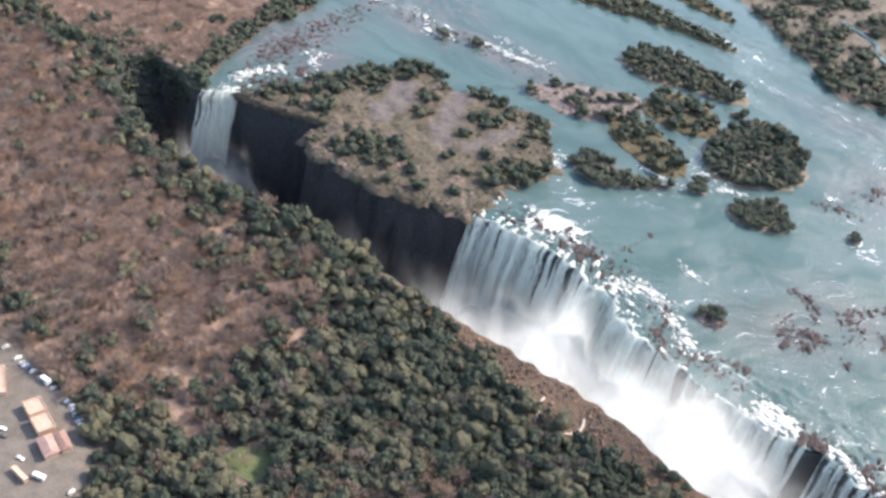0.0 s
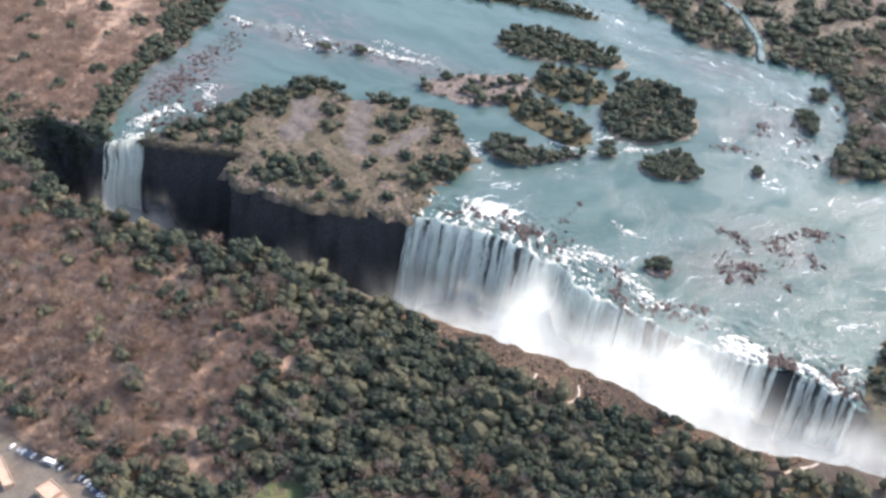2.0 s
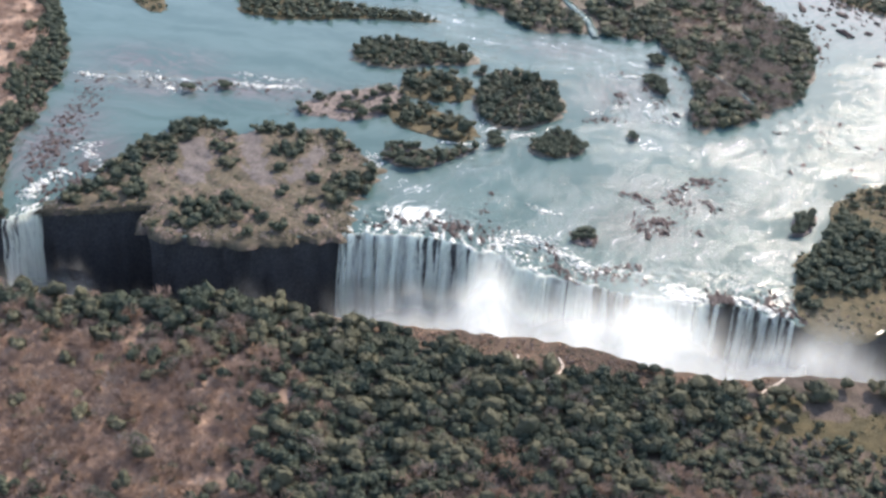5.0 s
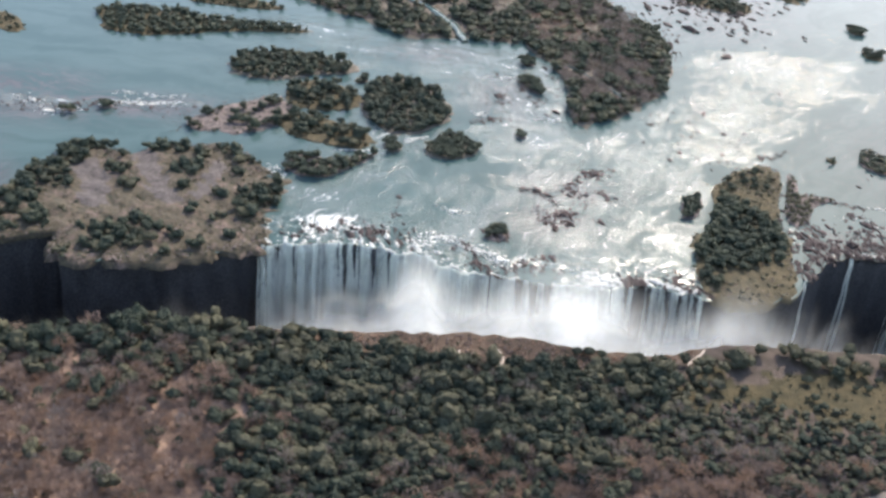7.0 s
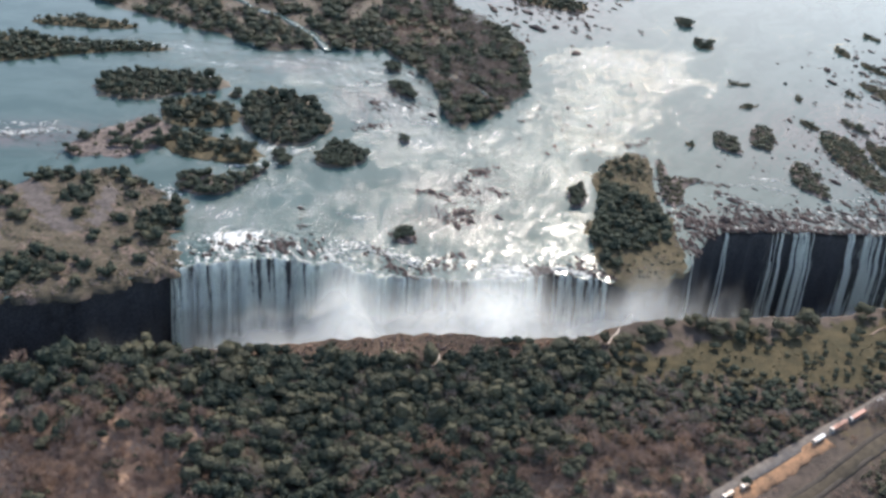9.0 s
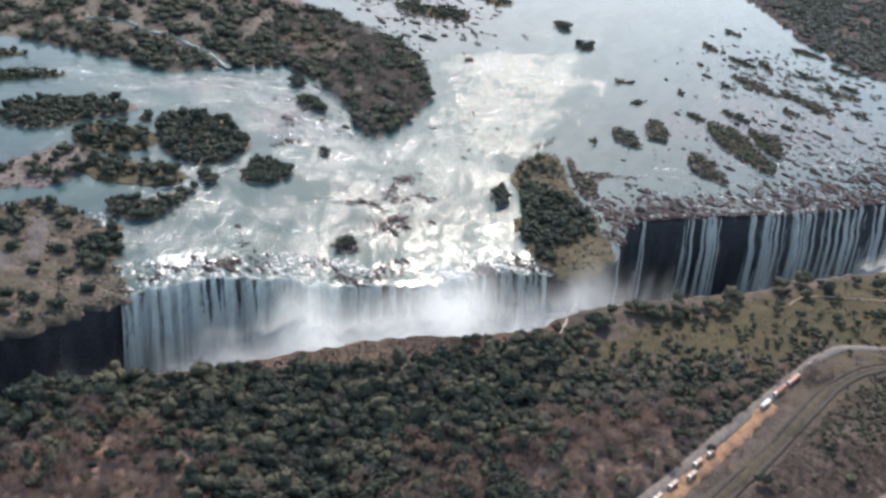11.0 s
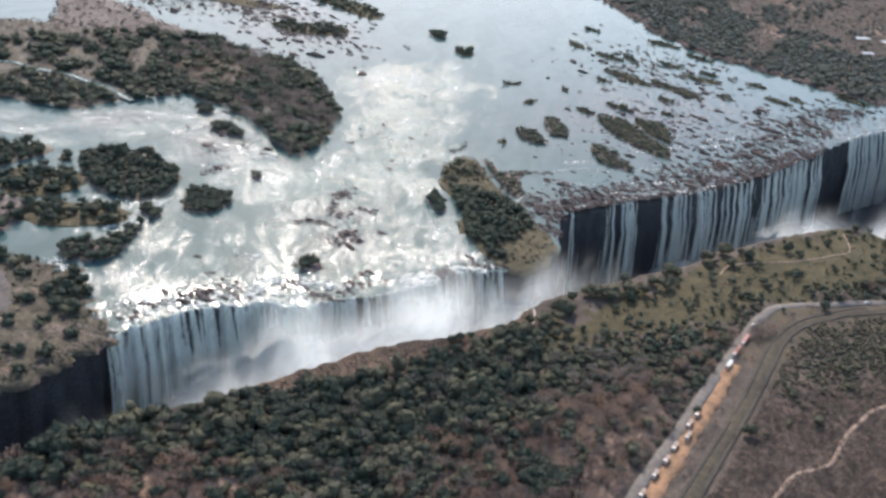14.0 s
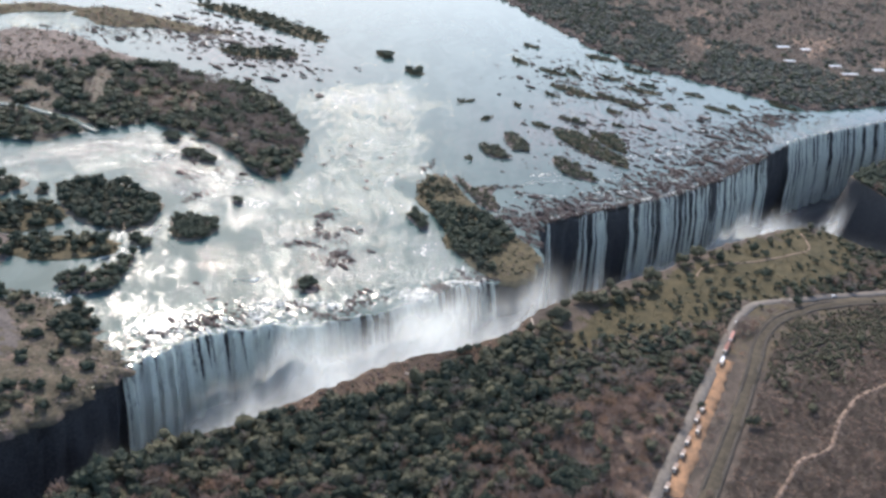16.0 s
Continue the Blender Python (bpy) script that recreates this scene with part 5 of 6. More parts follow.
# the east bank far off
x, y = scatter(960, 2000, 60, 1000, 6.8, 431)
land = -in_river(x, y)
r = np.random.default_rng(432)
belt = 90 + 150 * smooth(980, 1250, x) + 60 * wave(x, y, 60, 433)
ok = (land > 14 + 10 * wave(x, y, 25, 437)) & (y > lip(x) + 20) & (r.uniform(size=x.shape) < np.where(land < belt, 0.8, 0.05 + 0.3 * smooth(0.35, 0.8, wave(x, y, 45, 439))))
for now, mat, lab in ((ok & (r.uniform(size=x.shape) < 0.4), GREEN, "far dark green woods along the other bank"), (ok & (r.uniform(size=x.shape) < 0.75), HAZED, "far olive woods along the other bank")):
    grove("far_woods", FAR_CROWNS, on_land(x[now], y[now]) + [0, 0, 1], 0.75 + 0.8 * r.beta(1.3, 2.2, now.sum()), mat, lab, 434)
fringe = (land > 1) & (land < 26) & (y > lip(x) + 6) & (r.uniform(size=x.shape) < 0.8)
grove("bank_brush", TUFTS, on_land(x[fringe], y[fringe]) + [0, 0, 0.5], 0.9 + 0.6 * r.uniform(size=fringe.sum()), MAUVE_TWIGS, "low brown brush along the far bank", 438)
ok2 = (land > 12) & ~ok & (r.uniform(size=x.shape) < 0.75)
grove("far_scrub", FAR_BARE, on_land(x[ok2], y[ok2]) + [0, 0, 1], 1.0 + 0.5 * r.uniform(size=ok2.sum()), GREY_TWIGS, "far leafless scrub beyond the woods", 435)


# single trees on the islands
def tree_model(i, mat, crown, height, label):
    root = new("tree")
    v, f = trunk_shape(500 + i, height, 0.22)
    part("trunk", mesh("trunk", v, f, BARK, False), root)
    v, f = crown
    part("crown", mesh("crown", v, f, mat, True, {"tint": np.full(len(v), (0.15, 0.35, 0.55, 0.3, 0.45)[i % 5])}), root)
    return tagged(root, label, "tree", "river trees")


TREE_KINDS = [tree_model(i, GREEN, crown_shape(520 + i, 3, 3.5, 4.8, 1.3, 3, 150, 0.4), 4.4, "dark green spreading tree with uneven crown") for i in range(5)]
BUSH_KINDS = [tree_model(10 + i, OLIVE, crown_shape(540 + i, 2, 2.5, 2.7, 0.3, 2, 70, 0.36), 2.0, "low olive green bush") for i in range(4)]
TREES, REST = [0], []


def plant(kinds, px, py, pz, size, r):
    """Sets one tree; each model itself takes the first place that comes."""
    if TREES[0] >= 300:
        REST.append((px, py, pz, size, kinds is BUSH_KINDS))
        return
    k = kinds[r.integers(0, len(kinds))]
    m = Matrix.LocRotScale((px, py, pz), Euler((r.normal(0, 0.05), r.normal(0, 0.05), r.uniform(0, 6.28))), (size * r.uniform(0.9, 1.15), size * r.uniform(0.9, 1.15), size))
    if "set" not in k:
        k["set"] = 1
        k.matrix_basis = m
    else:
        made = copy_thing(k, Matrix.Identity(4))
        made.matrix_basis = m
    TREES[0] += 1


def clothe(outline, gap, cover, size, seed, bushes=0.3, where=None, low=1.5):
    """Trees over an island."""
    r = np.random.default_rng(seed)
    (x0, y0), (x1, y1) = outline.min(0), outline.max(0)
    x, y = scatter(x0, x1, y0, y1, gap, seed)
    c = outline.mean(0)
    ok = inside(c + (outline - c) * 1.0, x, y) & (r.uniform(size=x.shape) < cover)
    if where is not None:
        ok &= where(x, y)
    for a, b in zip(x[ok], y[ok]):
        bush = r.uniform() < bushes
        plant(BUSH_KINDS if bush else TREE_KINDS, a, b, low * 0.7, size * r.uniform(0.75, 1.15), r)


def clothe_mass(outline, gap, cover, size, seed, mats=None, where=None, label="dark green trees covering an island"):
    r = np.random.default_rng(seed)
    (x0, y0), (x1, y1) = outline.min(0), outline.max(0)
    x, y = scatter(x0, x1, y0, y1, gap, seed)
    c = outline.mean(0)
    ok = inside(c + (outline - c) * 1.0, x, y) & (r.uniform(size=x.shape) < cover)
    if where is not None:
        ok &= where(x, y)
    for shapes, mat, share, lab in (mats or ((FAR_CROWNS, GREEN, 1.0, label),)):
        now = ok & (r.uniform(size=x.shape) < share)
        ok &= ~now
        if now.sum():
            grove("island_trees", shapes, np.column_stack([x[now], y[now], np.full(now.sum(), 1.0)]), size * (0.5 + 1.05 * r.beta(1.3, 2.0, now.sum())), mat, lab, seed)


xg, yg = scatter(270, 705, -195, -84, 4.2, 673)
rg = np.random.default_rng(674)
ok = near_in(GRASSY, xg, yg, 77) & clear(xg, yg) & (rim(xg) - yg > 2.5) & (rg.uniform(size=xg.shape) < 0.35 + 0.4 * wave(xg, yg, 12, 675))
grove("grass_tufts", TUFTS, on_land(xg[ok], yg[ok]), 0.22 + 0.4 * rg.beta(1.2, 2.5, ok.sum()), OLIVE, "low olive tufts and shrubs over the dry grass", 676)
# bushes over the open grass
x, y = scatter(270, 700, -195, -88, 9.5, 670)
r = np.random.default_rng(671)
ok = near_in(GRASSY, x, y, 77) & clear(x, y) & (rim(x) - y > 3) & (r.uniform(size=x.shape) < np.where(rim(x) - y < 16, 0.42, 0.10) + 0.5 * smooth(0.3, 0.8, wave(x, y, 15, 672)))
for a, b in zip(x[ok], y[ok]):
    plant(TREE_KINDS, a + r.normal(0, 2.5), b + min(r.normal(0, 2.5), 1), float(level(a, b)), 0.4 + 0.7 * r.beta(1.2, 2.2), r)
for a, b, s in ((216, -106, 0.95), (224, -107, 1.0), (232, -108, 0.75), (530, -195.7, 1.2), (321, -251, 0.9), (177, -258, 1.3), (184, -262, 1.2), (172, -264, 1.1), (292, -135, 0.9), (440, -113, 0.9), (480, -117, 1.0), (548, -150, 1.1), (556, -146, 0.9)):
    plant(TREE_KINDS, a, b, float(level(a, b)), s, r)


MIXED = ((GREEN_CROWNS, GREEN, 0.6, "dark green trees covering the island"), (GREEN_CROWNS[:3] + BUSH_CROWNS, OLIVE, 1.0, "olive bushes and trees on the island"))
for k, (isle, gap, cover) in enumerate(((B_NW, 5.2, 0.9), (B_MID, 5.2, 0.86), (B_S, 5.2, 0.82), (C, 5.2, 0.98))):
    clothe_mass(isle.mean(0) + (isle - isle.mean(0)) * 0.94, gap, cover, 1.08, 600 + k, MIXED, None if k in (0, 3) else lambda x, y: wave(x, y, 10, 606) > -0.45)
for k, (isle, gap, cover) in enumerate(((DI, 5.4, 0.98), (G_W, 5, 0.9), (E_S, 5, 0.9), (S_1, 4, 1), (S_2, 4, 1), (S_3, 4.5, 0.9), (S_4, 4, 1), (S_5, 4, 0.8), (S_6, 4.5, 1), (P_1, 5, 0.7), (U_3, 5, 1), (U_4, 5, 1))):
    clothe(isle, gap, cover, 0.95, 604 + k, 0.25)
clothe(E, 5.2, 0.75, 1.05, 620, 0.5)
clothe_mass(E, 3.8, 0.6, 0.6, 627, ((LOW_BARE, GREY_TWIGS, 0.6, "grey brush on the small island"), (TUFTS, OLIVE, 1.0, "low olive tufts on the small island")))
clothe_mass(B_ROCK, 6.0, 0.5, 1.0, 621, MIXED, lambda x, y: wave(x, y, 12, 625) > -0.1)
clothe_mass(B_ROCK, 3.8, 0.4, 0.55, 626, ((LOW_BARE, GREY_TWIGS, 0.7, "grey brush on the rocky island"), (TUFTS, OLIVE, 1.0, "low olive tufts on the rocky island")))
G_WOOD = closed([(324, 18), (336, 50), (352, 80), (364, 112), (380, 100), (394, 78), (399, 48), (392, 24), (378, 10), (352, 2), (334, 0)])
G_SCRUB = closed([(362, 118), (378, 142), (396, 160), (412, 166), (420, 146), (410, 122), (392, 116)])
clothe(G_WOOD, 6.2, 0.97, 1.25, 622, 0.1)
clothe(G_SCRUB, 5.6, 0.8, 0.85, 628, 0.6)
clothe(closed([(318, -14), (326, -4), (334, -12), (326, -22)]), 5.0, 0.9, 1.1, 629, 0.2)
clothe(G_E, 5, 0.75, 0.85, 623, 0.9)
clothe_mass(G_E, 3.6, 0.8, 0.6, 624, ((LOW_BARE, GREY_TWIGS, 0.6, "grey brown brush on an islet"), (TUFTS, OLIVE, 1.0, "low olive bushes on an islet")))
for k, isle in enumerate((R_1, R_2, R_3, R_4, R_5, R_9)):
    clothe_mass(isle, 3.9, 0.95 if k < 5 else 0.6, 0.95, 630 + k, ((BUSH_CROWNS, OLIVE, 0.4, "low olive bushes on an islet"), (LOW_BARE, GREY_TWIGS, 0.25, "grey brown brush on an islet"), (BUSH_CROWNS, GREEN, 1.0, "dark low bushes on an islet")))
A_CLUMPS = ((-160, 131, 16), (-159, 106, 14), (-134, 133, 12), (-146, 138, 10), (-186, 76, 18), (-171, 90, 15), (-180, 48, 14), (-200, 66, 8), (-157, 68, 10), (-118, 96, 11), (-107, 74, 8), (-97, 141, 13), (-79, 140, 10), (-69, 104, 12), (-60, 129, 7), (-39, 141, 11), (-19, 126, 13), (-7, 66, 16), (3, 80, 9), (-13, 44, 9), (-104, 1, 14), (-84, -2, 12), (-108, -12, 10), (-190, 14, 10), (-197, -3, 9), (-201, 41, 8), (-160, 18, 9), (-60, 4, 6), (-28, 100, 7), (-130, -22, 6), (-62, -18, 6), (-42, -5, 7), (-20, 10, 5), (-76, 14, 8), (-32, 32, 6), (-120, 10, 6), (-54, 40, 5), (-142, 30, 5), (-178, 26, 6), (-212, 22, 5), (-206, 4, 5), (-64, 76, 5), (-36, 66, 5), (-90, 22, 5), (-172, 4, 6), (-150, 8, 4), (-118, 118, 5))


def in_clumps(x, y):
    """How near the middle of a clump of trees."""
    v = np.zeros(x.shape)
    for cx, cy, q in A_CLUMPS:
        v = np.maximum(v, 1 - np.hypot(x - cx, y - cy) / (q * (1 + 0.22 * wave(x, y, 7, 640))))
    return v


bare_rock = lambda x, y: np.min([off_line(opened(line, 3), x, y) / wide for line, wide in A_FLATS], axis=0) < 1.0
A_TREES = lambda x, y: in_clumps(x, y) > 0.08
clothe_mass(A, 4.6, 0.93, 1.05, 642, ((GREEN_CROWNS, GREEN, 0.6, "dark green trees in clumps on the flat island"), (GREEN_CROWNS[:3] + BUSH_CROWNS, OLIVE, 1.0, "olive bushes in clumps on the flat island")), A_TREES)
clothe_mass(A, 2.9, 0.8, 0.52, 648, ((LOW_BARE, GREY_TWIGS, 0.4, "grey brown brush over the flat island"), (TUFTS, OLIVE, 0.7, "small olive shrubs over the flat island"), (TUFTS, GREEN, 1.0, "small dark shrubs over the flat island")), lambda x, y: ~bare_rock(x, y) & (wave(x, y, 9, 649) > -0.5))
for k, isle in enumerate(STREAKS):
    clothe(isle, 3.0, 0.95 if k < len(LONG_ISLETS) else 0.5, 0.58 if k < len(LONG_ISLETS) else 0.4, 690 + k, 0.8)
rest = np.array(REST)
grove("river_trees", GREEN_CROWNS, rest[rest[:, 4] == 0][:, :3], rest[rest[:, 4] == 0][:, 3], GREEN, "dark green trees on small river islands", 680)
grove("river_bushes", BUSH_CROWNS, rest[rest[:, 4] == 1][:, :3], rest[rest[:, 4] == 1][:, 3], OLIVE, "olive bushes on small river islands", 681)
clothe_mass(G, 3.6, 0.6, 0.62, 644, ((TUFTS, OLIVE, 0.6, "small shrubs on the island at the lip"), (LOW_BARE, GREY_TWIGS, 1.0, "grey brown brush on the island at the lip")), lambda x, y: (wave(x, y, 9, 645) > -0.5) | (x > 395))
clothe_mass(N_1, 6, 0.9, 0.9, 650)
clothe_mass(N_2, 6, 0.7, 0.6, 651)
clothe_mass(N_3, 6, 0.7, 0.7, 652)
clothe_mass(U_1, 7, 0.85, 0.9, 653)
clothe_mass(U_2, 8, 0.85, 0.9, 654)
for k, isle in enumerate((R_6, R_7, R_8)):
    clothe_mass(isle, 4.2, 0.95, 0.85, 655 + k, ((BUSH_CROWNS, GREEN, 0.5, "dark bushes on a narrow islet"), (BUSH_CROWNS, OLIVE, 0.6, "low olive bushes on a narrow islet"), (LOW_BARE, GREY_TWIGS, 1.0, "grey brown brush on a narrow islet")))
CREEK = opened([(40, 592), (70, 580), (88, 568), (97, 547), (124, 523), (142, 490), (153, 470), (160, 446), (166, 418)], 4)
CREEK_TIP = opened([(256, 384), (268, 372), (282, 358), (292, 338), (306, 318), (318, 290)], 4)
PINK = closed([(239, 501), (285, 530), (321, 498), (313, 449), (269, 443)])
for line, wide in ((CREEK, 8.0), (CREEK_TIP, 2.6)):
    d = np.gradient(line, axis=0)
    d /= np.linalg.norm(d, axis=1)[:, None]
    side = np.stack([-d[:, 1], d[:, 0]], -1) * (wide * (1 + 0.35 * wave(line[:, 0], line[:, 1], 16, 665)))[:, None]
    strip = np.stack([np.column_stack([line + side * q, np.full(len(line), h)]) for q, h in ((-0.5, -1.0), (-0.5, 2.05), (-0.2, 2.1), (0.2, 2.1), (0.5, 2.05), (0.5, -1.0))], 1)
    tagged(new("channel", mesh("channel", strip.reshape(-1, 3), quads(len(line), 6), WATER, False, {"rapid": np.full(len(line) * 6, 1.0), "flow_along": strip.reshape(-1, 3)[:, 0], "flow_across": strip.reshape(-1, 3)[:, 1]})), "shallow white channel across the wooded island", "channel", kind="structure")
dark_band = lambda x, y: (off_line(CREEK, x, y) > 10) & ~inside(PINK, x, y) & (((wave(x, y, 26, 662) > -0.05) & (y < 655)) | ((y < 500) & (wave(x, y, 20, 668) > -0.5)))
open_back = lambda x, y: (off_line(CREEK, x, y) > 7) & ~inside(PINK, x, y) & ~dark_band(x, y)
clothe_mass(F_MAIN, 5.6, 0.92, 1.35, 661, ((FAR_CROWNS, GREEN, 0.42, "dark green trees on the long island"), (FAR_CROWNS, OLIVE, 0.35, "olive trees on the long island"), (LOW_BARE, GREY_TWIGS, 1.0, "grey leafless trees on the long island")), dark_band)
clothe_mass(F_MAIN, 6.0, 0.7, 0.9, 663, ((LOW_BARE, GREY_TWIGS, 0.7, "low grey brush on the long island"), (LOW_BARE, TWIGS, 0.7, "low pinkish brush on the long island"), (BUSH_CROWNS, OLIVE, 1.0, "low olive bushes on the long island")), open_back)
for k, isle in enumerate((F_FLAT, F_BACK, F_FAR)):
    clothe_mass(isle, 5.2, 0.8 if k else 0.6, 0.85, 685 + k, ((LOW_BARE, GREY_TWIGS, 0.55, "low grey brown brush on an upstream flat"), (LOW_BARE, TWIGS, 0.5, "low pinkish brush on an upstream flat"), (TUFTS, OLIVE, 1.0, "low olive bushes on an upstream flat")), lambda x, y: wave(x, y, 14, 688) > -0.5)
clothe_mass(PINK, 6.0, 0.75, 1.3, 664, ((LOW_BARE, TWIGS, 0.75, "pale pinkish bare trees on sandy ground"), (FAR_CROWNS, OLIVE, 1.0, "olive trees on sandy ground")))
tip_green = lambda x, y: (off_line(CREEK_TIP, x, y) > 5) & ~inside(PINK, x, y) & ((wave(x, y, 22, 666) > 0.2) | (x > 340 + 0.05 * y) | (y < 285) | ((y > 395) & (y < 430)))
tip_grey = lambda x, y: (off_line(CREEK_TIP, x, y) > 5) & ~inside(PINK, x, y) & ~tip_green(x, y)
clothe_mass(F_TIP, 5.2, 0.95, 1.2, 660, ((GREEN_CROWNS[:4], GREEN, 0.5, "dark green trees on the island's point"), (FAR_CROWNS, OLIVE, 0.4, "olive trees on the island's point"), (BARE_CROWNS, GREY_TWIGS, 1.0, "grey leafless trees on the island's point")), tip_green)
clothe_mass(F_TIP, 4.8, 0.95, 1.25, 667, ((BARE_CROWNS, GREY_TWIGS, 0.62, "grey brown leafless trees on the island's point"), (LOW_BARE, MAUVE_TWIGS, 0.6, "mauve leafless trees on the island's point"), (BUSH_CROWNS, OLIVE, 1.0, "olive bushes on the island's point")), tip_grey)

# ---- rocks ----
def boulders(places, sizes, label, mat, seed):
    r = np.random.default_rng(seed)
    vs, fs, k = [], [], 0
    for (a, b, c), s in zip(places, sizes):
        v = ICO_V * (1 + r.normal(0, 0.22, (12, 1))) * s * np.array([r.uniform(0.5, 1.1), r.uniform(0.8, 2.4), r.uniform(0.3, 0.6)])
        t = r.uniform(-0.7, 0.4)
        v = np.column_stack([v[:, 0] * math.cos(t) + v[:, 1] * math.sin(t), v[:, 1] * math.cos(t) - v[:, 0] * math.sin(t), v[:, 2]])
        vs.append(v + [a, b, c])
        fs.append(ICO_F + k)
        k += 12
    return tagged(new("river_rocks", mesh("river_rocks", np.concatenate(vs), np.concatenate(fs), mat, True)), label, "rocks", kind="stuff")


def shoal(cx, cy, sx, sy, turn, n, size, seed, label="dark wet rocks breaking the river's surface"):
    r = np.random.default_rng(seed)
    n, size = int(n * 1.5), size * 0.8
    u = r.normal(0, 0.45, (n, 2)) * [sx, sy]
    t = radians(turn)
    x, y = cx + u[:, 0] * math.cos(t) - u[:, 1] * math.sin(t), cy + u[:, 0] * math.sin(t) + u[:, 1] * math.cos(t)
    ok = (y > lip(x) + 1) & (in_river(x, y) > 0)
    boulders(np.column_stack([x, y, np.full(n, 0.1)])[ok], (size * r.gamma(2.2, 0.45, n))[ok], label, WET_ROCK, seed + 1)


def reef(points, n, size, seed, loose=2.6, label="dark reddish rocks awash in chains amid the rapids"):
    """Rocks strewn along a crooked ridge."""
    r = np.random.default_rng(seed)
    line = opened(points, 1.0)
    n = int(n * 1.8)
    at = line[r.integers(0, len(line), n)] + r.normal(0, loose, (n, 2))
    boulders(np.column_stack([at, np.full(n, 0.1)]), 0.62 * size * r.gamma(2.0, 0.5, n), label, WET_ROCK, seed + 1)


reef([(200, 109), (206, 106), (212, 103), (220, 96), (224, 87)], 70, 1.2, 1700)
reef([(233, 102), (241, 117), (251, 128), (260, 143), (270, 134)], 90, 1.2, 1702, 3.4)
reef([(208, 76), (213, 71), (213, 56), (225, 53), (234, 64), (239, 75)], 120, 1.25, 1704, 3.2)
reef([(264, 110), (268, 104), (270, 97)], 26, 1.2, 1706)
reef([(240, 108), (248, 102), (252, 92), (247, 84)], 40, 1.1, 1708, 3.6)
reef([(218, 64), (228, 70), (236, 70)], 50, 1.5, 1710, 3.0)
reef([(192, -3), (205, 4), (219, 9)], 40, 1.1, 1712, 3.0)
reef([(97, 49), (99, 69), (102, 85)], 30, 0.9, 1714, 1.8)
reef([(147, 14), (155, 2), (163, -14), (169, -20)], 60, 1.4, 1716, 3.2)
reef([(264, -20), (269, -18), (274, -19)], 46, 2.0, 1718, 2.2)
reef([(298, -22), (308, -24), (318, -26), (322, -32)], 60, 1.5, 1720, 3.0)
reef([(165, 226), (181, 234), (199, 237)], 40, 1.2, 1722, 2.6)
reef([(182, 269), (195, 273), (196, 292)], 40, 1.3, 1724, 3.0)
reef([(254, 63), (258, 60)], 12, 1.2, 1726, 1.4)
reef([(412, 186), (424, 190), (436, 194), (452, 210)], 50, 1.1, 1728, 2.4)
reef([(428, 78), (431, 60), (422, 50), (434, 44), (450, 40)], 130, 1.2, 1730, 3.6)
reef([(392, 24), (400, 14), (402, 2), (410, 16), (422, 28), (432, 30)], 150, 1.3, 1732, 3.6)
reef([(446, 124), (460, 120), (476, 112), (490, 108)], 70, 1.1, 1734, 2.6)
reef([(463, 92), (476, 97), (482, 78), (467, 67), (450, 62)], 90, 1.1, 1736, 4.0)
for k, (x0, x1) in enumerate(((440, 545), (545, 650), (650, 750), (750, 850))):
    reef([(x, float(lip(x)) + 2.2) for x in np.linspace(x0, x1, 12)], 150, 1.5, 1800 + 2 * k, 1.3, "dark rocks along the dry lip of the falls")
shoal(172, 36, 14, 12, 0, 30, 1.8, 704)
shoal(262, 140, 22, 6, 20, 30, 1.4, 706)
shoal(92, 22, 30, 14, -25, 60, 1.3, 708)
shoal(60, 26, 55, 16, 6, 110, 1.25, 710)
shoal(290, -15, 50, 14, 0, 70, 1.3, 712)
shoal(190, -12, 40, 10, 0, 50, 1.4, 714)
shoal(420, 45, 20, 40, 20, 120, 1.4, 716)
shoal(500, 52, 90, 24, -4, 300, 1.4, 718)
shoal(640, 50, 120, 34, 0, 430, 1.5, 720)
shoal(760, 78, 120, 46, 8, 430, 1.6, 722)
shoal(640, 32, 130, 12, 0, 260, 1.5, 750)
shoal(785, 48, 85, 12, 9, 220, 1.5, 752)
shoal(480, 42, 70, 14, -2, 170, 1.4, 754)
shoal(880, 112, 120, 50, 8, 400, 1.7, 724)
shoal(980, 120, 80, 44, 0, 220, 1.9, 726)
shoal(700, 160, 170, 100, 10, 380, 1.7, 728)
shoal(840, 330, 120, 130, -30, 320, 2.2, 730)
shoal(350, 250, 60, 120, 20, 70, 1.2, 732)
shoal(240, 300, 40, 80, 10, 60, 1.3, 734)
shoal(-190, 205, 130, 14, 4, 170, 1.1, 736)
shoal(-250, 70, 22, 70, 12, 380, 1.0, 738)
shoal(-262, 150, 16, 50, 8, 160, 0.9, 768)
shoal(-218, 8, 16, 26, -20, 80, 1.1, 740)
shoal(-200, 45, 22, 14, 20, 60, 1.1, 756)
shoal(470, 650, 90, 190, -8, 420, 2.6, 742)
shoal(420, 720, 60, 100, 25, 200, 2.2, 758)
shoal(330, 760, 60, 70, 30, 130, 2.0, 764)
shoal(390, 470, 20, 60, 0, 60, 1.5, 744)
shoal(-60, 200, 50, 30, 30, 60, 1.0, 746)
shoal(410, 120, 30, 50, 10, 70, 1.1, 748)
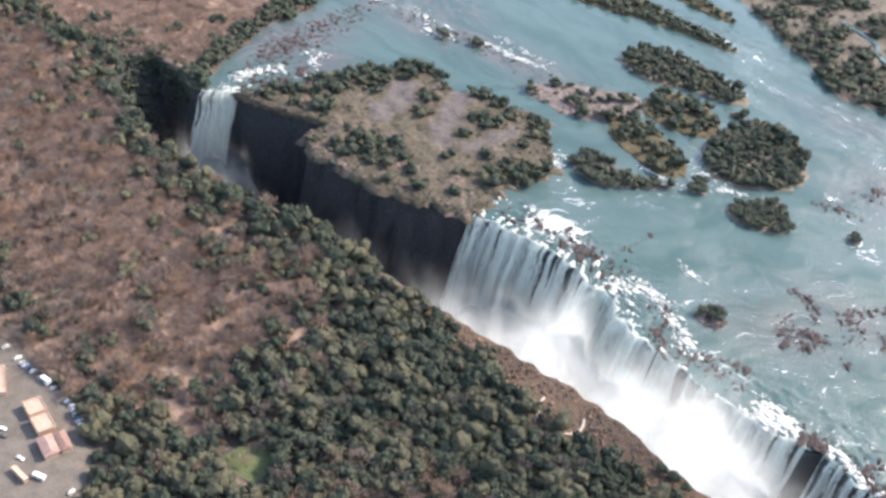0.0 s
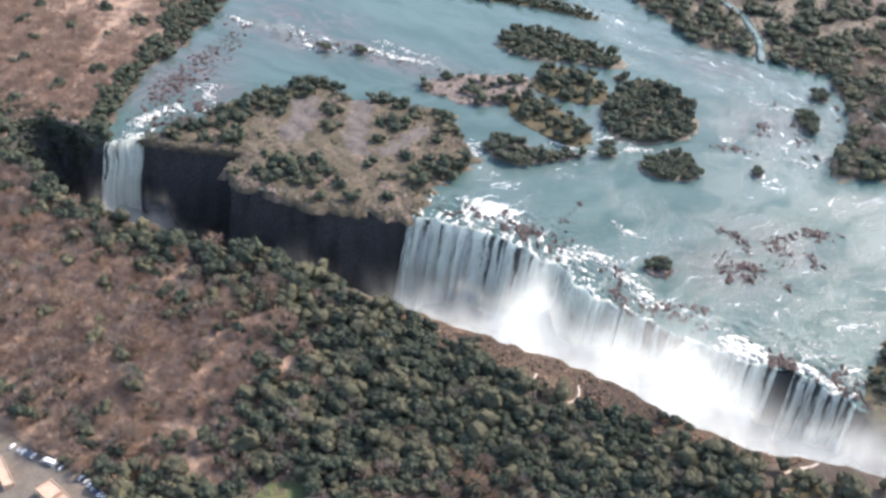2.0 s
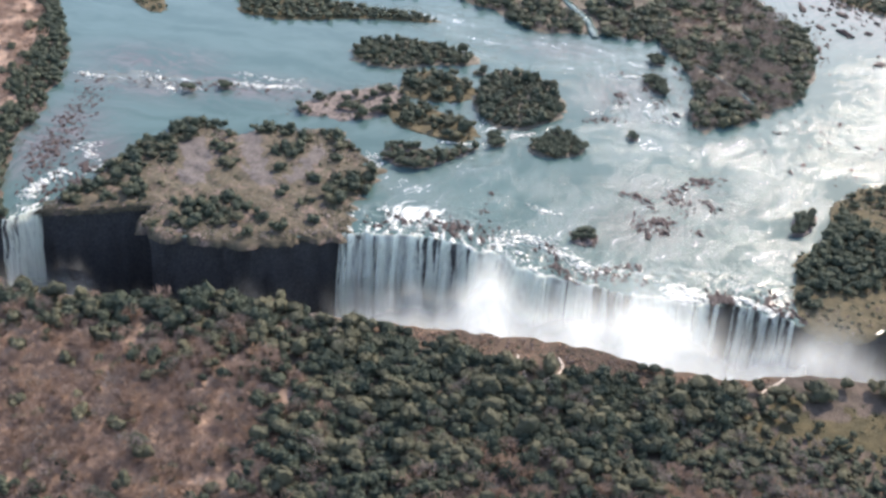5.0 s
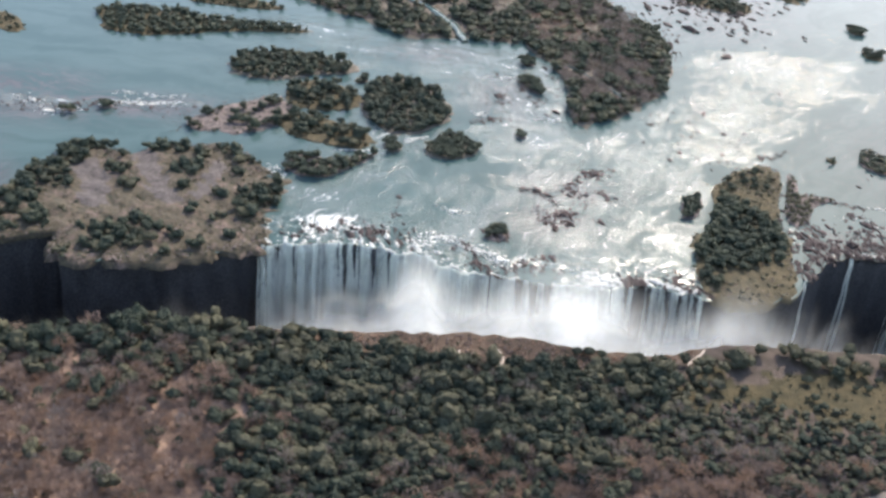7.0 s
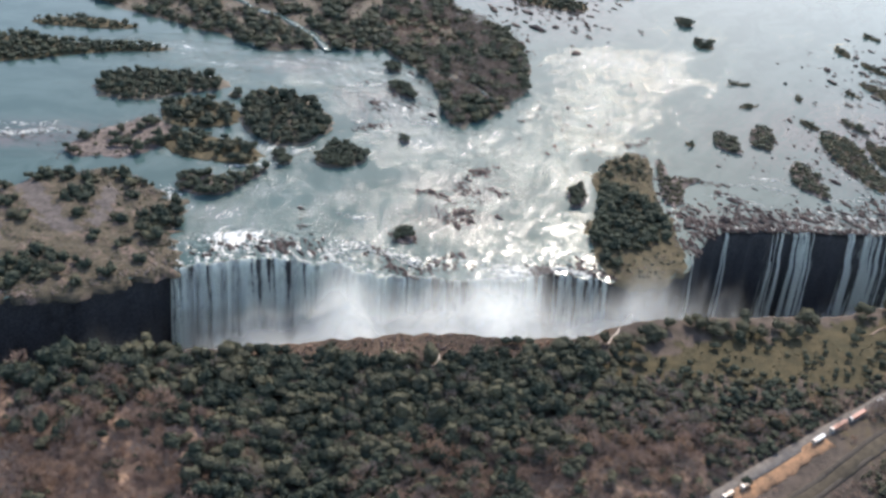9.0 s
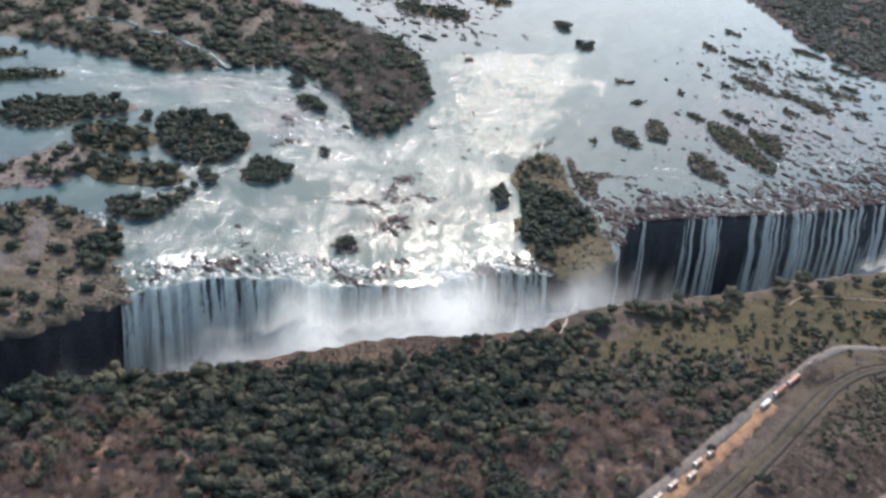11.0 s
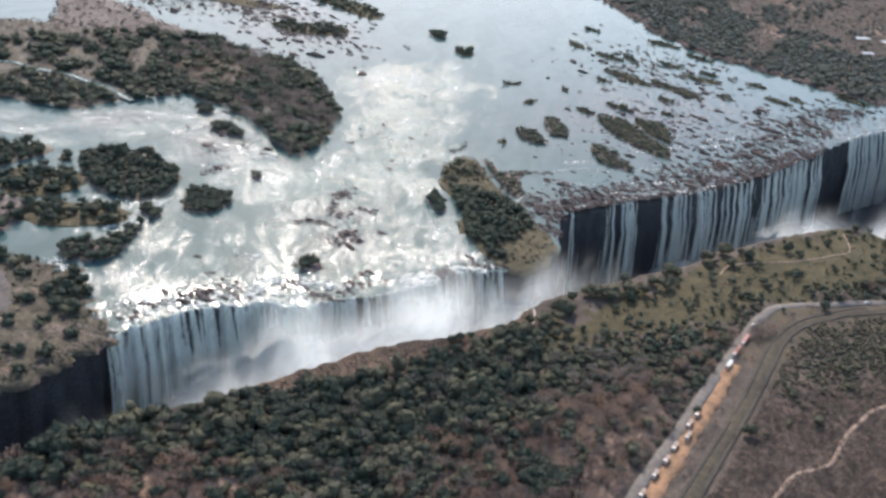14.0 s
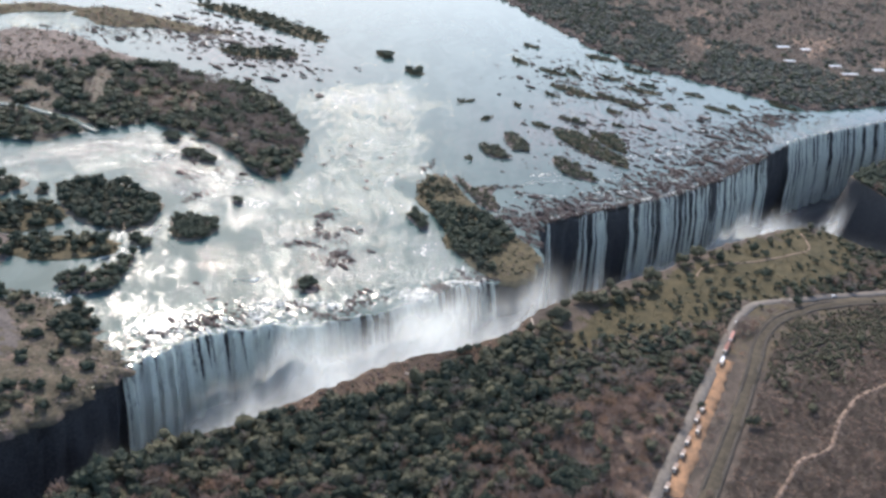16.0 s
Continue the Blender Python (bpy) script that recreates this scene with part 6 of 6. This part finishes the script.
# white water tumbling over ledges
def whitewater(points, n, size, seed, loose=3.0):
    r = np.random.default_rng(seed)
    line = opened(points, 1.0)
    n = int(n * 2.2)
    at = line[r.integers(0, len(line), n)] + r.normal(0, loose, (n, 2)) * np.array([1.4, 0.8])
    s = 0.6 * size * r.gamma(1.6, 0.6, n)
    vs = [ICO_V * (1 + r.normal(0, 0.25, (12, 1))) * q * np.array([r.uniform(0.8, 2.2), r.uniform(0.6, 1.1), r.uniform(0.25, 0.5)]) + [a, b, 0.2] for (a, b), q in zip(at, s)]
    fs = [ICO_F + 12 * k for k in range(n)]
    tagged(new("whitewater", mesh("whitewater", np.concatenate(vs), np.concatenate(fs), FOAM, False)), "tumbling white water over a ledge of rock", "white water", kind="stuff")


for k, (line, n, size, loose) in enumerate((
        ([(-158, 214), (-146, 220), (-132, 218), (-116, 219), (-98, 226)], 150, 1.0, 3.2), ([(-152, 236), (-146, 241), (-128, 236), (-95, 238)], 60, 0.8, 3.0),
        ([(-232, 216), (-222, 213), (-200, 190), (-183, 206)], 70, 0.9, 4.0), ([(-292, 206), (-267, 196)], 30, 0.9, 3.0), ([(-226, 82), (-220, 66), (-212, 60)], 36, 1.0, 3.0),
        ([(-236, -8), (-234, 8), (-230, 22), (-226, 36)], 130, 1.0, 2.4), ([(-212, 40), (-202, 46), (-196, 52)], 50, 0.9, 1.6), ([(-4, 120), (0, 110), (4, 100)], 46, 0.9, 1.8),
        ([(48, 155), (60, 156), (74, 157), (88, 160)], 60, 0.8, 1.0), ([(104, 176), (112, 184), (122, 190)], 56, 0.9, 1.6), ([(226, 240), (236, 242), (246, 236)], 34, 0.9, 2.4),
        ([(168, 244), (180, 246)], 20, 0.8, 2.0), ([(182, 328), (196, 326), (210, 334)], 26, 0.9, 3.0), ([(130, 70), (138, 67), (150, 63)], 34, 0.9, 2.4),
        ([(116, 12), (124, 24), (136, 26), (146, 18)], 120, 1.1, 4.0), ([(154, 14), (164, 6), (172, 0), (182, -8)], 110, 1.1, 3.0), ([(232, -14), (240, -12), (250, -16), (246, -24), (234, -24)], 220, 1.2, 4.0),
        ([(277, -16), (286, -18), (296, -24), (306, -27)], 110, 1.0, 2.0), ([(452, 34), (470, 35), (495, 33), (528, 30)], 60, 0.8, 2.0), ([(556, 25), (600, 21), (640, 19), (690, 22)], 150, 0.9, 2.2))):
    whitewater(line, n, size, 1750 + k, loose)
r = np.random.default_rng(1790)
for k in range(16):
    x0, y0 = r.uniform(440, 860), r.uniform(48, 150)
    whitewater([(x0, y0), (x0 + r.uniform(8, 26), y0 - r.uniform(-6, 12)), (x0 + r.uniform(30, 60), y0 - r.uniform(0, 26))], 36, 0.7, 1791 + k, 2.2)
# pale stones over the big island and along the lip
r = np.random.default_rng(760)
x, y = scatter(-220, 10, -30, 150, 3.2, 761)
ok = inside(A, x, y) & ((wave(x, y, 22, 762) + 0.01 * x > -0.6) | (y < lip(x) + 9)) & (r.uniform(size=x.shape) < 0.35)
boulders(np.column_stack([x[ok], y[ok], np.full(ok.sum(), 1.9)]), 0.45 + 0.5 * r.gamma(2, 0.4, ok.sum()), "pale weathered stones strewn over the island", ISLE_ROCK, 763)


# ---- road, railway, paths ----
def ribbon(name, line, width, lift, mat, label, category, kind="structure", edge=0.15):
    """A strip laid along a line, with a slight crown and sides that go down into the ground."""
    d = np.gradient(line, axis=0)
    d /= np.linalg.norm(d, axis=1)[:, None]
    nrm = np.stack([-d[:, 1], d[:, 0]], -1)
    h = level(line[:, 0], line[:, 1])
    rows = []
    for s, dz in ((-0.53, -0.5), (-0.5, 0.0), (0.0, 0.06), (0.5, 0.0), (0.53, -0.5)):
        jag = (1 + edge * wave(line[:, 0] * 1.0, line[:, 1] + 40 * s, 6, 770))[:, None]
        rows.append(np.column_stack([line + nrm * width * s * jag, h + lift + dz]))
    v = np.stack(rows, 1).reshape(-1, 3)
    return tagged(new(name, mesh(name, v, quads(len(line), 5), mat, False)), label, category, kind=kind)


ribbon("road", ROAD, 7.5, 0.45, ASPHALT, "grey asphalt road bending along the wood", "road", edge=0.03)
ribbon("verge", VERGE, 10.0, 0.36, ORANGE_DIRT, "bare orange dirt beside the road", "verge", edge=0.22)
ribbon("railway_bank", opened([(180, -347), (252, -311), (295, -291), (351, -265), (404, -238), (445, -217), (481, -206), (516, -205), (564, -214), (680, -267), (800, -335)]), 11.0, 0.36, BANK_SOIL, "brown earth bank between two railway beds", "railway bank")
ribbon("railway_bed", RAIL_A, 3.0, 0.5, GRAVEL, "dark railway bed", "railway", edge=0.05)
ribbon("railway_bed", RAIL_B, 3.0, 0.5, GRAVEL, "dark railway bed", "railway", edge=0.05)
ribbon("dirt_track", TRACK, 3.2, 0.3, PALE_DIRT, "pale winding dirt track", "path")
ribbon("footpath", PATH_LOOP, 1.4, 0.6, WHITE_DIRT, "pale footpath curving to a viewpoint on the rim", "path")
ribbon("footpath", PATH_VIEW, 1.4, 0.6, WHITE_DIRT, "pale footpath to a viewpoint on the rim", "path")
ribbon("footpath", PATH_RIM, 1.4, 0.5, WHITE_DIRT, "pale footpath to a viewpoint on the rim", "path")
ribbon("footpath", opened([(490, -117), (505, -110), (522, -110), (563, -125), (614, -135), (640, -138), (660, -122), (673, -107)], 3), 1.3, 0.4, PALE_DIRT, "pale footpath through the grass", "path")
ribbon("dirt_track", TRACK_BANK, 3.6, 2.0, PALE_DIRT, "pale dirt track down to the river bank", "path")
ribbon("dirt_track", TRACK_WEST, 4.5, 2.3, PALE_DIRT, "pale dirt track on the far bank", "path")
p = CAR_PARK
c = p.mean(0)
rings = [np.column_stack([c + (p - c) * f, level(*(c + (p - c) * f).T) + z]) for f, z in ((1.01, -0.6), (1.0, 0.35), (0.8, 0.4), (0.5, 0.4), (0.25, 0.4), (0.01, 0.4))]
tagged(new("car_park", mesh("car_park", np.concatenate(rings), quads(6, len(p), True), COURT, False)), "dusty grey asphalt car park", "car park", kind="structure")

# ---- buildings and vehicles ----
PLASTER = plain("tan_plaster", (0.36, 0.23, 0.17), (0.45, 0.31, 0.23), 0.5, 0.9, 0.2)
ROOF_TAN = plain("tan_roof", (0.29, 0.21, 0.16), (0.40, 0.30, 0.23), 0.25, 0.9, 0.2)
ROOF_PINK = plain("pinkish_roof", (0.22, 0.14, 0.12), (0.33, 0.21, 0.18), 0.25, 0.9, 0.2)
ROOF_BROWN = plain("brown_tiles", (0.17, 0.105, 0.085), (0.25, 0.16, 0.13), 0.4, 0.85, 0.4)
ROOF_WHITE = plain("pale_roof", (0.50, 0.50, 0.49), (0.66, 0.66, 0.65), 0.2, 0.7, 0.2)
GLASS_DARK = plain("dark_glass", (0.02, 0.025, 0.03), (0.035, 0.04, 0.045), 0.6, 0.12, 0.0)
TYRE = plain("tyre_rubber", (0.02, 0.02, 0.02), (0.035, 0.035, 0.035), 2.0, 0.9, 0.2)
WOOD = plain("door_wood", (0.16, 0.09, 0.05), (0.22, 0.13, 0.075), 1.5, 0.7, 0.3)
PAINTS = {name: plain(name + "_paint", a, b, 0.8, 0.35, 0.0) for name, a, b in (("white", (0.72, 0.72, 0.71), (0.80, 0.80, 0.79)), ("silver", (0.42, 0.44, 0.45), (0.50, 0.51, 0.52)), ("blue", (0.07, 0.12, 0.22), (0.09, 0.15, 0.26)), ("dark", (0.03, 0.03, 0.035), (0.05, 0.05, 0.055)), ("rust_red", (0.26, 0.10, 0.07), (0.34, 0.14, 0.10)), ("brown", (0.17, 0.115, 0.085), (0.23, 0.16, 0.12)), ("cream", (0.44, 0.38, 0.33), (0.54, 0.48, 0.42)), ("orange", (0.50, 0.29, 0.20), (0.58, 0.36, 0.26)))}


def block(name, parent, mat, x, y, z, sx, sy, sz, bevel=0.0, label=""):
    return part(name, bm_mesh(name, box(bmesh.new(), x, y, z, sx, sy, sz, bevel), mat), parent, label)


def house(x, y, turn, w, d, h, roof_mat, label, pitched=False):
    """A low building: walls, roof with overhang or parapet, doors and windows set into the walls."""
    root = tagged(new("building"), label, "building")
    z = float(level(x, y)) + 0.3
    block("wall", root, PLASTER, 0, 0, -0.6, w, d, h + 0.6)
    if pitched:
        bm = bmesh.new()
        o = 0.6
        pts = [(-w / 2 - o, -d / 2 - o, h), (w / 2 + o, -d / 2 - o, h), (w / 2 + o, d / 2 + o, h), (-w / 2 - o, d / 2 + o, h), (-w / 2 + 0.6, 0, h + d * 0.24), (w / 2 - 0.6, 0, h + d * 0.24)]
        vs = [bm.verts.new(p) for p in pts]
        for f in ((0, 1, 5, 4), (2, 3, 4, 5), (1, 2, 5), (3, 0, 4), (3, 2, 1, 0)):
            bm.faces.new([vs[i] for i in f])
        part("roof", bm_mesh("roof", bm, roof_mat), root)
    else:
        block("roof", root, roof_mat, 0, 0, h + 0.002, w - 0.7, d - 0.7, 0.25)
        for sx, sy, lx, ly in ((0, -1, w + 0.3, 0.35), (0, 1, w + 0.3, 0.35), (-1, 0, 0.35, d - 0.4), (1, 0, 0.35, d - 0.4)):
            block("parapet", root, PLASTER, sx * (w / 2 - 0.02), sy * (d / 2 - 0.02), h + 0.004, lx, ly, 0.75, 0.05)
    n = max(1, int(w / 3.5))
    for i in range(n):
        for side in (-1, 1):
            px = -w / 2 + (i + 0.5) * w / n
            if side < 0 and i == n // 2:
                block("door", root, WOOD, px, side * d / 2, 0.0, 1.0, 0.14, 2.1)
            else:
                win = block("window", root, GLASS_DARK, px, side * d / 2, 1.0, 1.3, 0.12, 1.2)
                block("sill", win, PLASTER, px, side * (d / 2 + 0.08), 0.9, 1.5, 0.2, 0.09)
    root.matrix_basis = pose(x, y, z, 0, 0, turn)
    return root


house(-35.0, -317.0, -14, 10.0, 8.6, 3.6, ROOF_TAN, "tan flat-roofed visitor building in the car park")
house(-22.8, -320.4, -14, 11.2, 8.6, 3.9, ROOF_TAN, "larger tan flat-roofed visitor building in the car park")
house(-9.0, -327.0, -16, 12.0, 6.6, 3.4, ROOF_PINK, "low building with a pinkish roof in the car park", True)
house(-7.2, -320.0, -16, 11.2, 4.6, 3.2, ROOF_BROWN, "narrow building with a brown tiled roof in the car park", True)
house(-64, -318, -30, 20.0, 5.0, 3.0, ROOF_TAN, "long open stall row with a tan roof")
for hx, hy, a, w, d in ((1316, 340, -20, 24, 8), (1343, 314, -20, 18, 8), (1250, 283, -25, 18, 7), (1284, 196, -25, 30, 7), (1359, 190, -20, 20, 9), (1300, 232, -25, 22, 7)):
    house(hx, hy, a, w, d, 5, ROOF_WHITE, "far long building with a pale roof among trees", True)


def wheel(parent, x, y, r=0.34, w=0.22):
    bm = bmesh.new()
    bmesh.ops.create_cone(bm, cap_ends=True, segments=14, radius1=r, radius2=r, depth=w, matrix=Matrix.Translation((x, y, r)) @ Euler((radians(90), 0, 0)).to_matrix().to_4x4())
    ob = part("wheel", bm_mesh("wheel", bm, TYRE), parent)
    bm = bmesh.new()
    bmesh.ops.create_cone(bm, cap_ends=True, segments=10, radius1=r * 0.55, radius2=r * 0.5, depth=w + 0.04, matrix=Matrix.Translation((x, y, r)) @ Euler((radians(90), 0, 0)).to_matrix().to_4x4())
    part("rim", bm_mesh("rim", bm, PAINTS["silver"]), ob)


def shell(name, parent, mat, profile, width, top):
    """A body drawn by its side outline, narrower towards the top."""
    bm = bmesh.new()
    sides = []
    for s in (-1, 1):
        sides.append([bm.verts.new((x, s * width / 2 * (1 - 0.14 * max(0, (z - top) / 0.6)), z)) for x, z in profile])
    n = len(profile)
    for i in range(n):
        bm.faces.new([sides[0][i], sides[0][(i + 1) % n], sides[1][(i + 1) % n], sides[1][i]])
    bm.faces.new(sides[0][::-1])
    bm.faces.new(sides[1])
    bmesh.ops.recalc_face_normals(bm, faces=bm.faces)
    bmesh.ops.bevel(bm, geom=list(bm.edges), offset=0.06, segments=1, affect="EDGES")
    return part(name, bm_mesh(name, bm, mat), parent)


def car(paint):
    root = tagged(new("car"), f"{paint} car parked at the edge of the car park", "car", "parked cars")
    shell("body", root, PAINTS[paint], [(-2.1, 0.3), (2.1, 0.3), (2.15, 0.7), (1.0, 0.95), (-2.0, 0.98), (-2.15, 0.75)], 1.72, 0.9)
    shell("cabin", root, GLASS_DARK, [(-1.75, 0.96), (0.95, 0.95), (0.25, 1.42), (-1.35, 1.42)], 1.6, 0.9)
    block("roof", root, PAINTS[paint], -0.55, 0, 1.42, 1.7, 1.28, 0.07, 0.03)
    for x in (-1.3, 1.35):
        for y in (-0.78, 0.78):
            wheel(root, x, y)
    return root


def van(paint, length, height, label, category):
    root = tagged(new("bus" if length > 8 else "van"), label, category)
    block("body", root, PAINTS[paint], 0, 0, 0.45, length, 2.3, height - 0.45, 0.15)
    for s in (-1, 1):
        block("window", root, GLASS_DARK, 0.2, s * 1.15, height * 0.52, length * 0.82, 0.06, height * 0.25)
    block("windscreen", root, GLASS_DARK, length / 2, 0, height * 0.48, 0.06, 1.9, height * 0.32)
    for x in (-length * 0.32, length * 0.32):
        for y in (-1.05, 1.05):
            wheel(root, x, y, 0.42, 0.26)
    return root


def lorry(cargo, length, label):
    """A lorry with its cab in front of a long load bed."""
    root = tagged(new("lorry"), label, "lorry", "lorries along the road")
    cab = block("cab", root, PAINTS["cream"], length / 2 - 1.1, 0, 0.6, 2.2, 2.45, 2.5, 0.15)
    block("windscreen", cab, GLASS_DARK, length / 2 + 0.0, 0, 1.8, 0.08, 2.0, 0.9)
    block("chassis", root, PAINTS["dark"], -0.4, 0, 0.6, length - 1.0, 1.0, 0.35)
    block("load", root, PAINTS[cargo], -1.4, 0, 1.0, length - 3.0, 2.5, 1.9, 0.06)
    for x in (length / 2 - 1.2, -length / 2 + 1.2, -length / 2 + 2.5, 0.5):
        for y in (-1.0, 1.0):
            wheel(root, x, y, 0.5, 0.3)
    return root


def park(ob, x, y, turn, lift=0.52, size=1.0):
    ob.matrix_basis = pose(x, y, float(level(x, y)) + lift, 0, 0, turn) @ Matrix.Diagonal((size, size, size, 1))


cars = {k: car(k) for k in ("white", "silver", "blue", "dark")}
spots = [(-85, -301.5, 95), (-74, -301.5, 92), (-69.3, -301.8, 90), (-66.6, -301.7, 90), (-63.5, -301.4, 90), (-60.2, -301.2, 88), (-56.5, -300.9, 88), (-53.3, -300.8, 88), (-47, -300.8, 85), (-42.6, -301.2, 86), (-29.1, -301.6, 80), (-25.4, -302.2, 78), (-22.4, -302.9, 78), (-19.6, -303.8, 76), (-16.9, -304.6, 74), (-14.6, -305.2, 74), (-12.4, -305.8, 72), (-10.2, -306.4, 72), (-8.0, -307.1, 70), (-12.8, -339.8, 20), (19.6, -334.2, 100), (-35, -335, 30), (-30.5, -337.4, 28), (-72.5, -311.5, 120)]
paints = ["white", "white", "silver", "white", "blue", "white", "dark", "silver", "white", "silver", "white", "silver", "white", "white", "blue", "white", "white", "silver", "white", "white", "white", "white", "dark", "white"]
used = set()
for (cx, cy, a), paint in zip(spots, paints):
    ob = cars[paint] if paint not in used else copy_thing(cars[paint], Matrix.Identity(4))
    used.add(paint)
    park(ob, cx, cy, a, 0.52, 0.88)
park(van("orange", 10.5, 3.0, "long bus with an orange roof parked by the buildings", "bus"), -4.0, -345.8, 0)
park(van("white", 6.2, 2.4, "white minibus parked by the buildings", "van"), 2.5, -339.8, 20)
park(van("white", 6.0, 2.4, "white minibus beside the car park's edge", "van"), -49.5, -301.0, 5)
a = lorry("brown", 9.0, "cream-cabbed lorry with a brown load at the roadside")
b = lorry("brown", 8.0, "short cream-cabbed lorry with a brown load at the roadside")
c = lorry("rust_red", 17.0, "long red lorry with a cream cab on the road")
d = lorry("silver", 11.5, "grey lorry with a cream cab on the road")
TO = 205
for ob, lx, ly in ((b, 226.5, -295.8), (copy_thing(b, Matrix.Identity(4)), 246.5, -286.4), (copy_thing(b, Matrix.Identity(4)), 263, -279.6), (a, 279, -271.6), (copy_thing(a, Matrix.Identity(4)), 295, -267.8), (copy_thing(a, Matrix.Identity(4)), 305, -259.2), (copy_thing(b, Matrix.Identity(4)), 319, -253.4), (d, 385, -221.6), (c, 406, -210.6), (copy_thing(c, Matrix.Identity(4)), 425, -202.0)):
    park(ob, lx, ly, TO, 0.55)
e = copy_thing(cars["white"], Matrix.Identity(4))
park(e, 451, -188, 200, 0.55)
f = copy_thing(cars["white"], Matrix.Identity(4))
park(f, 575, -205, 160, 0.55)
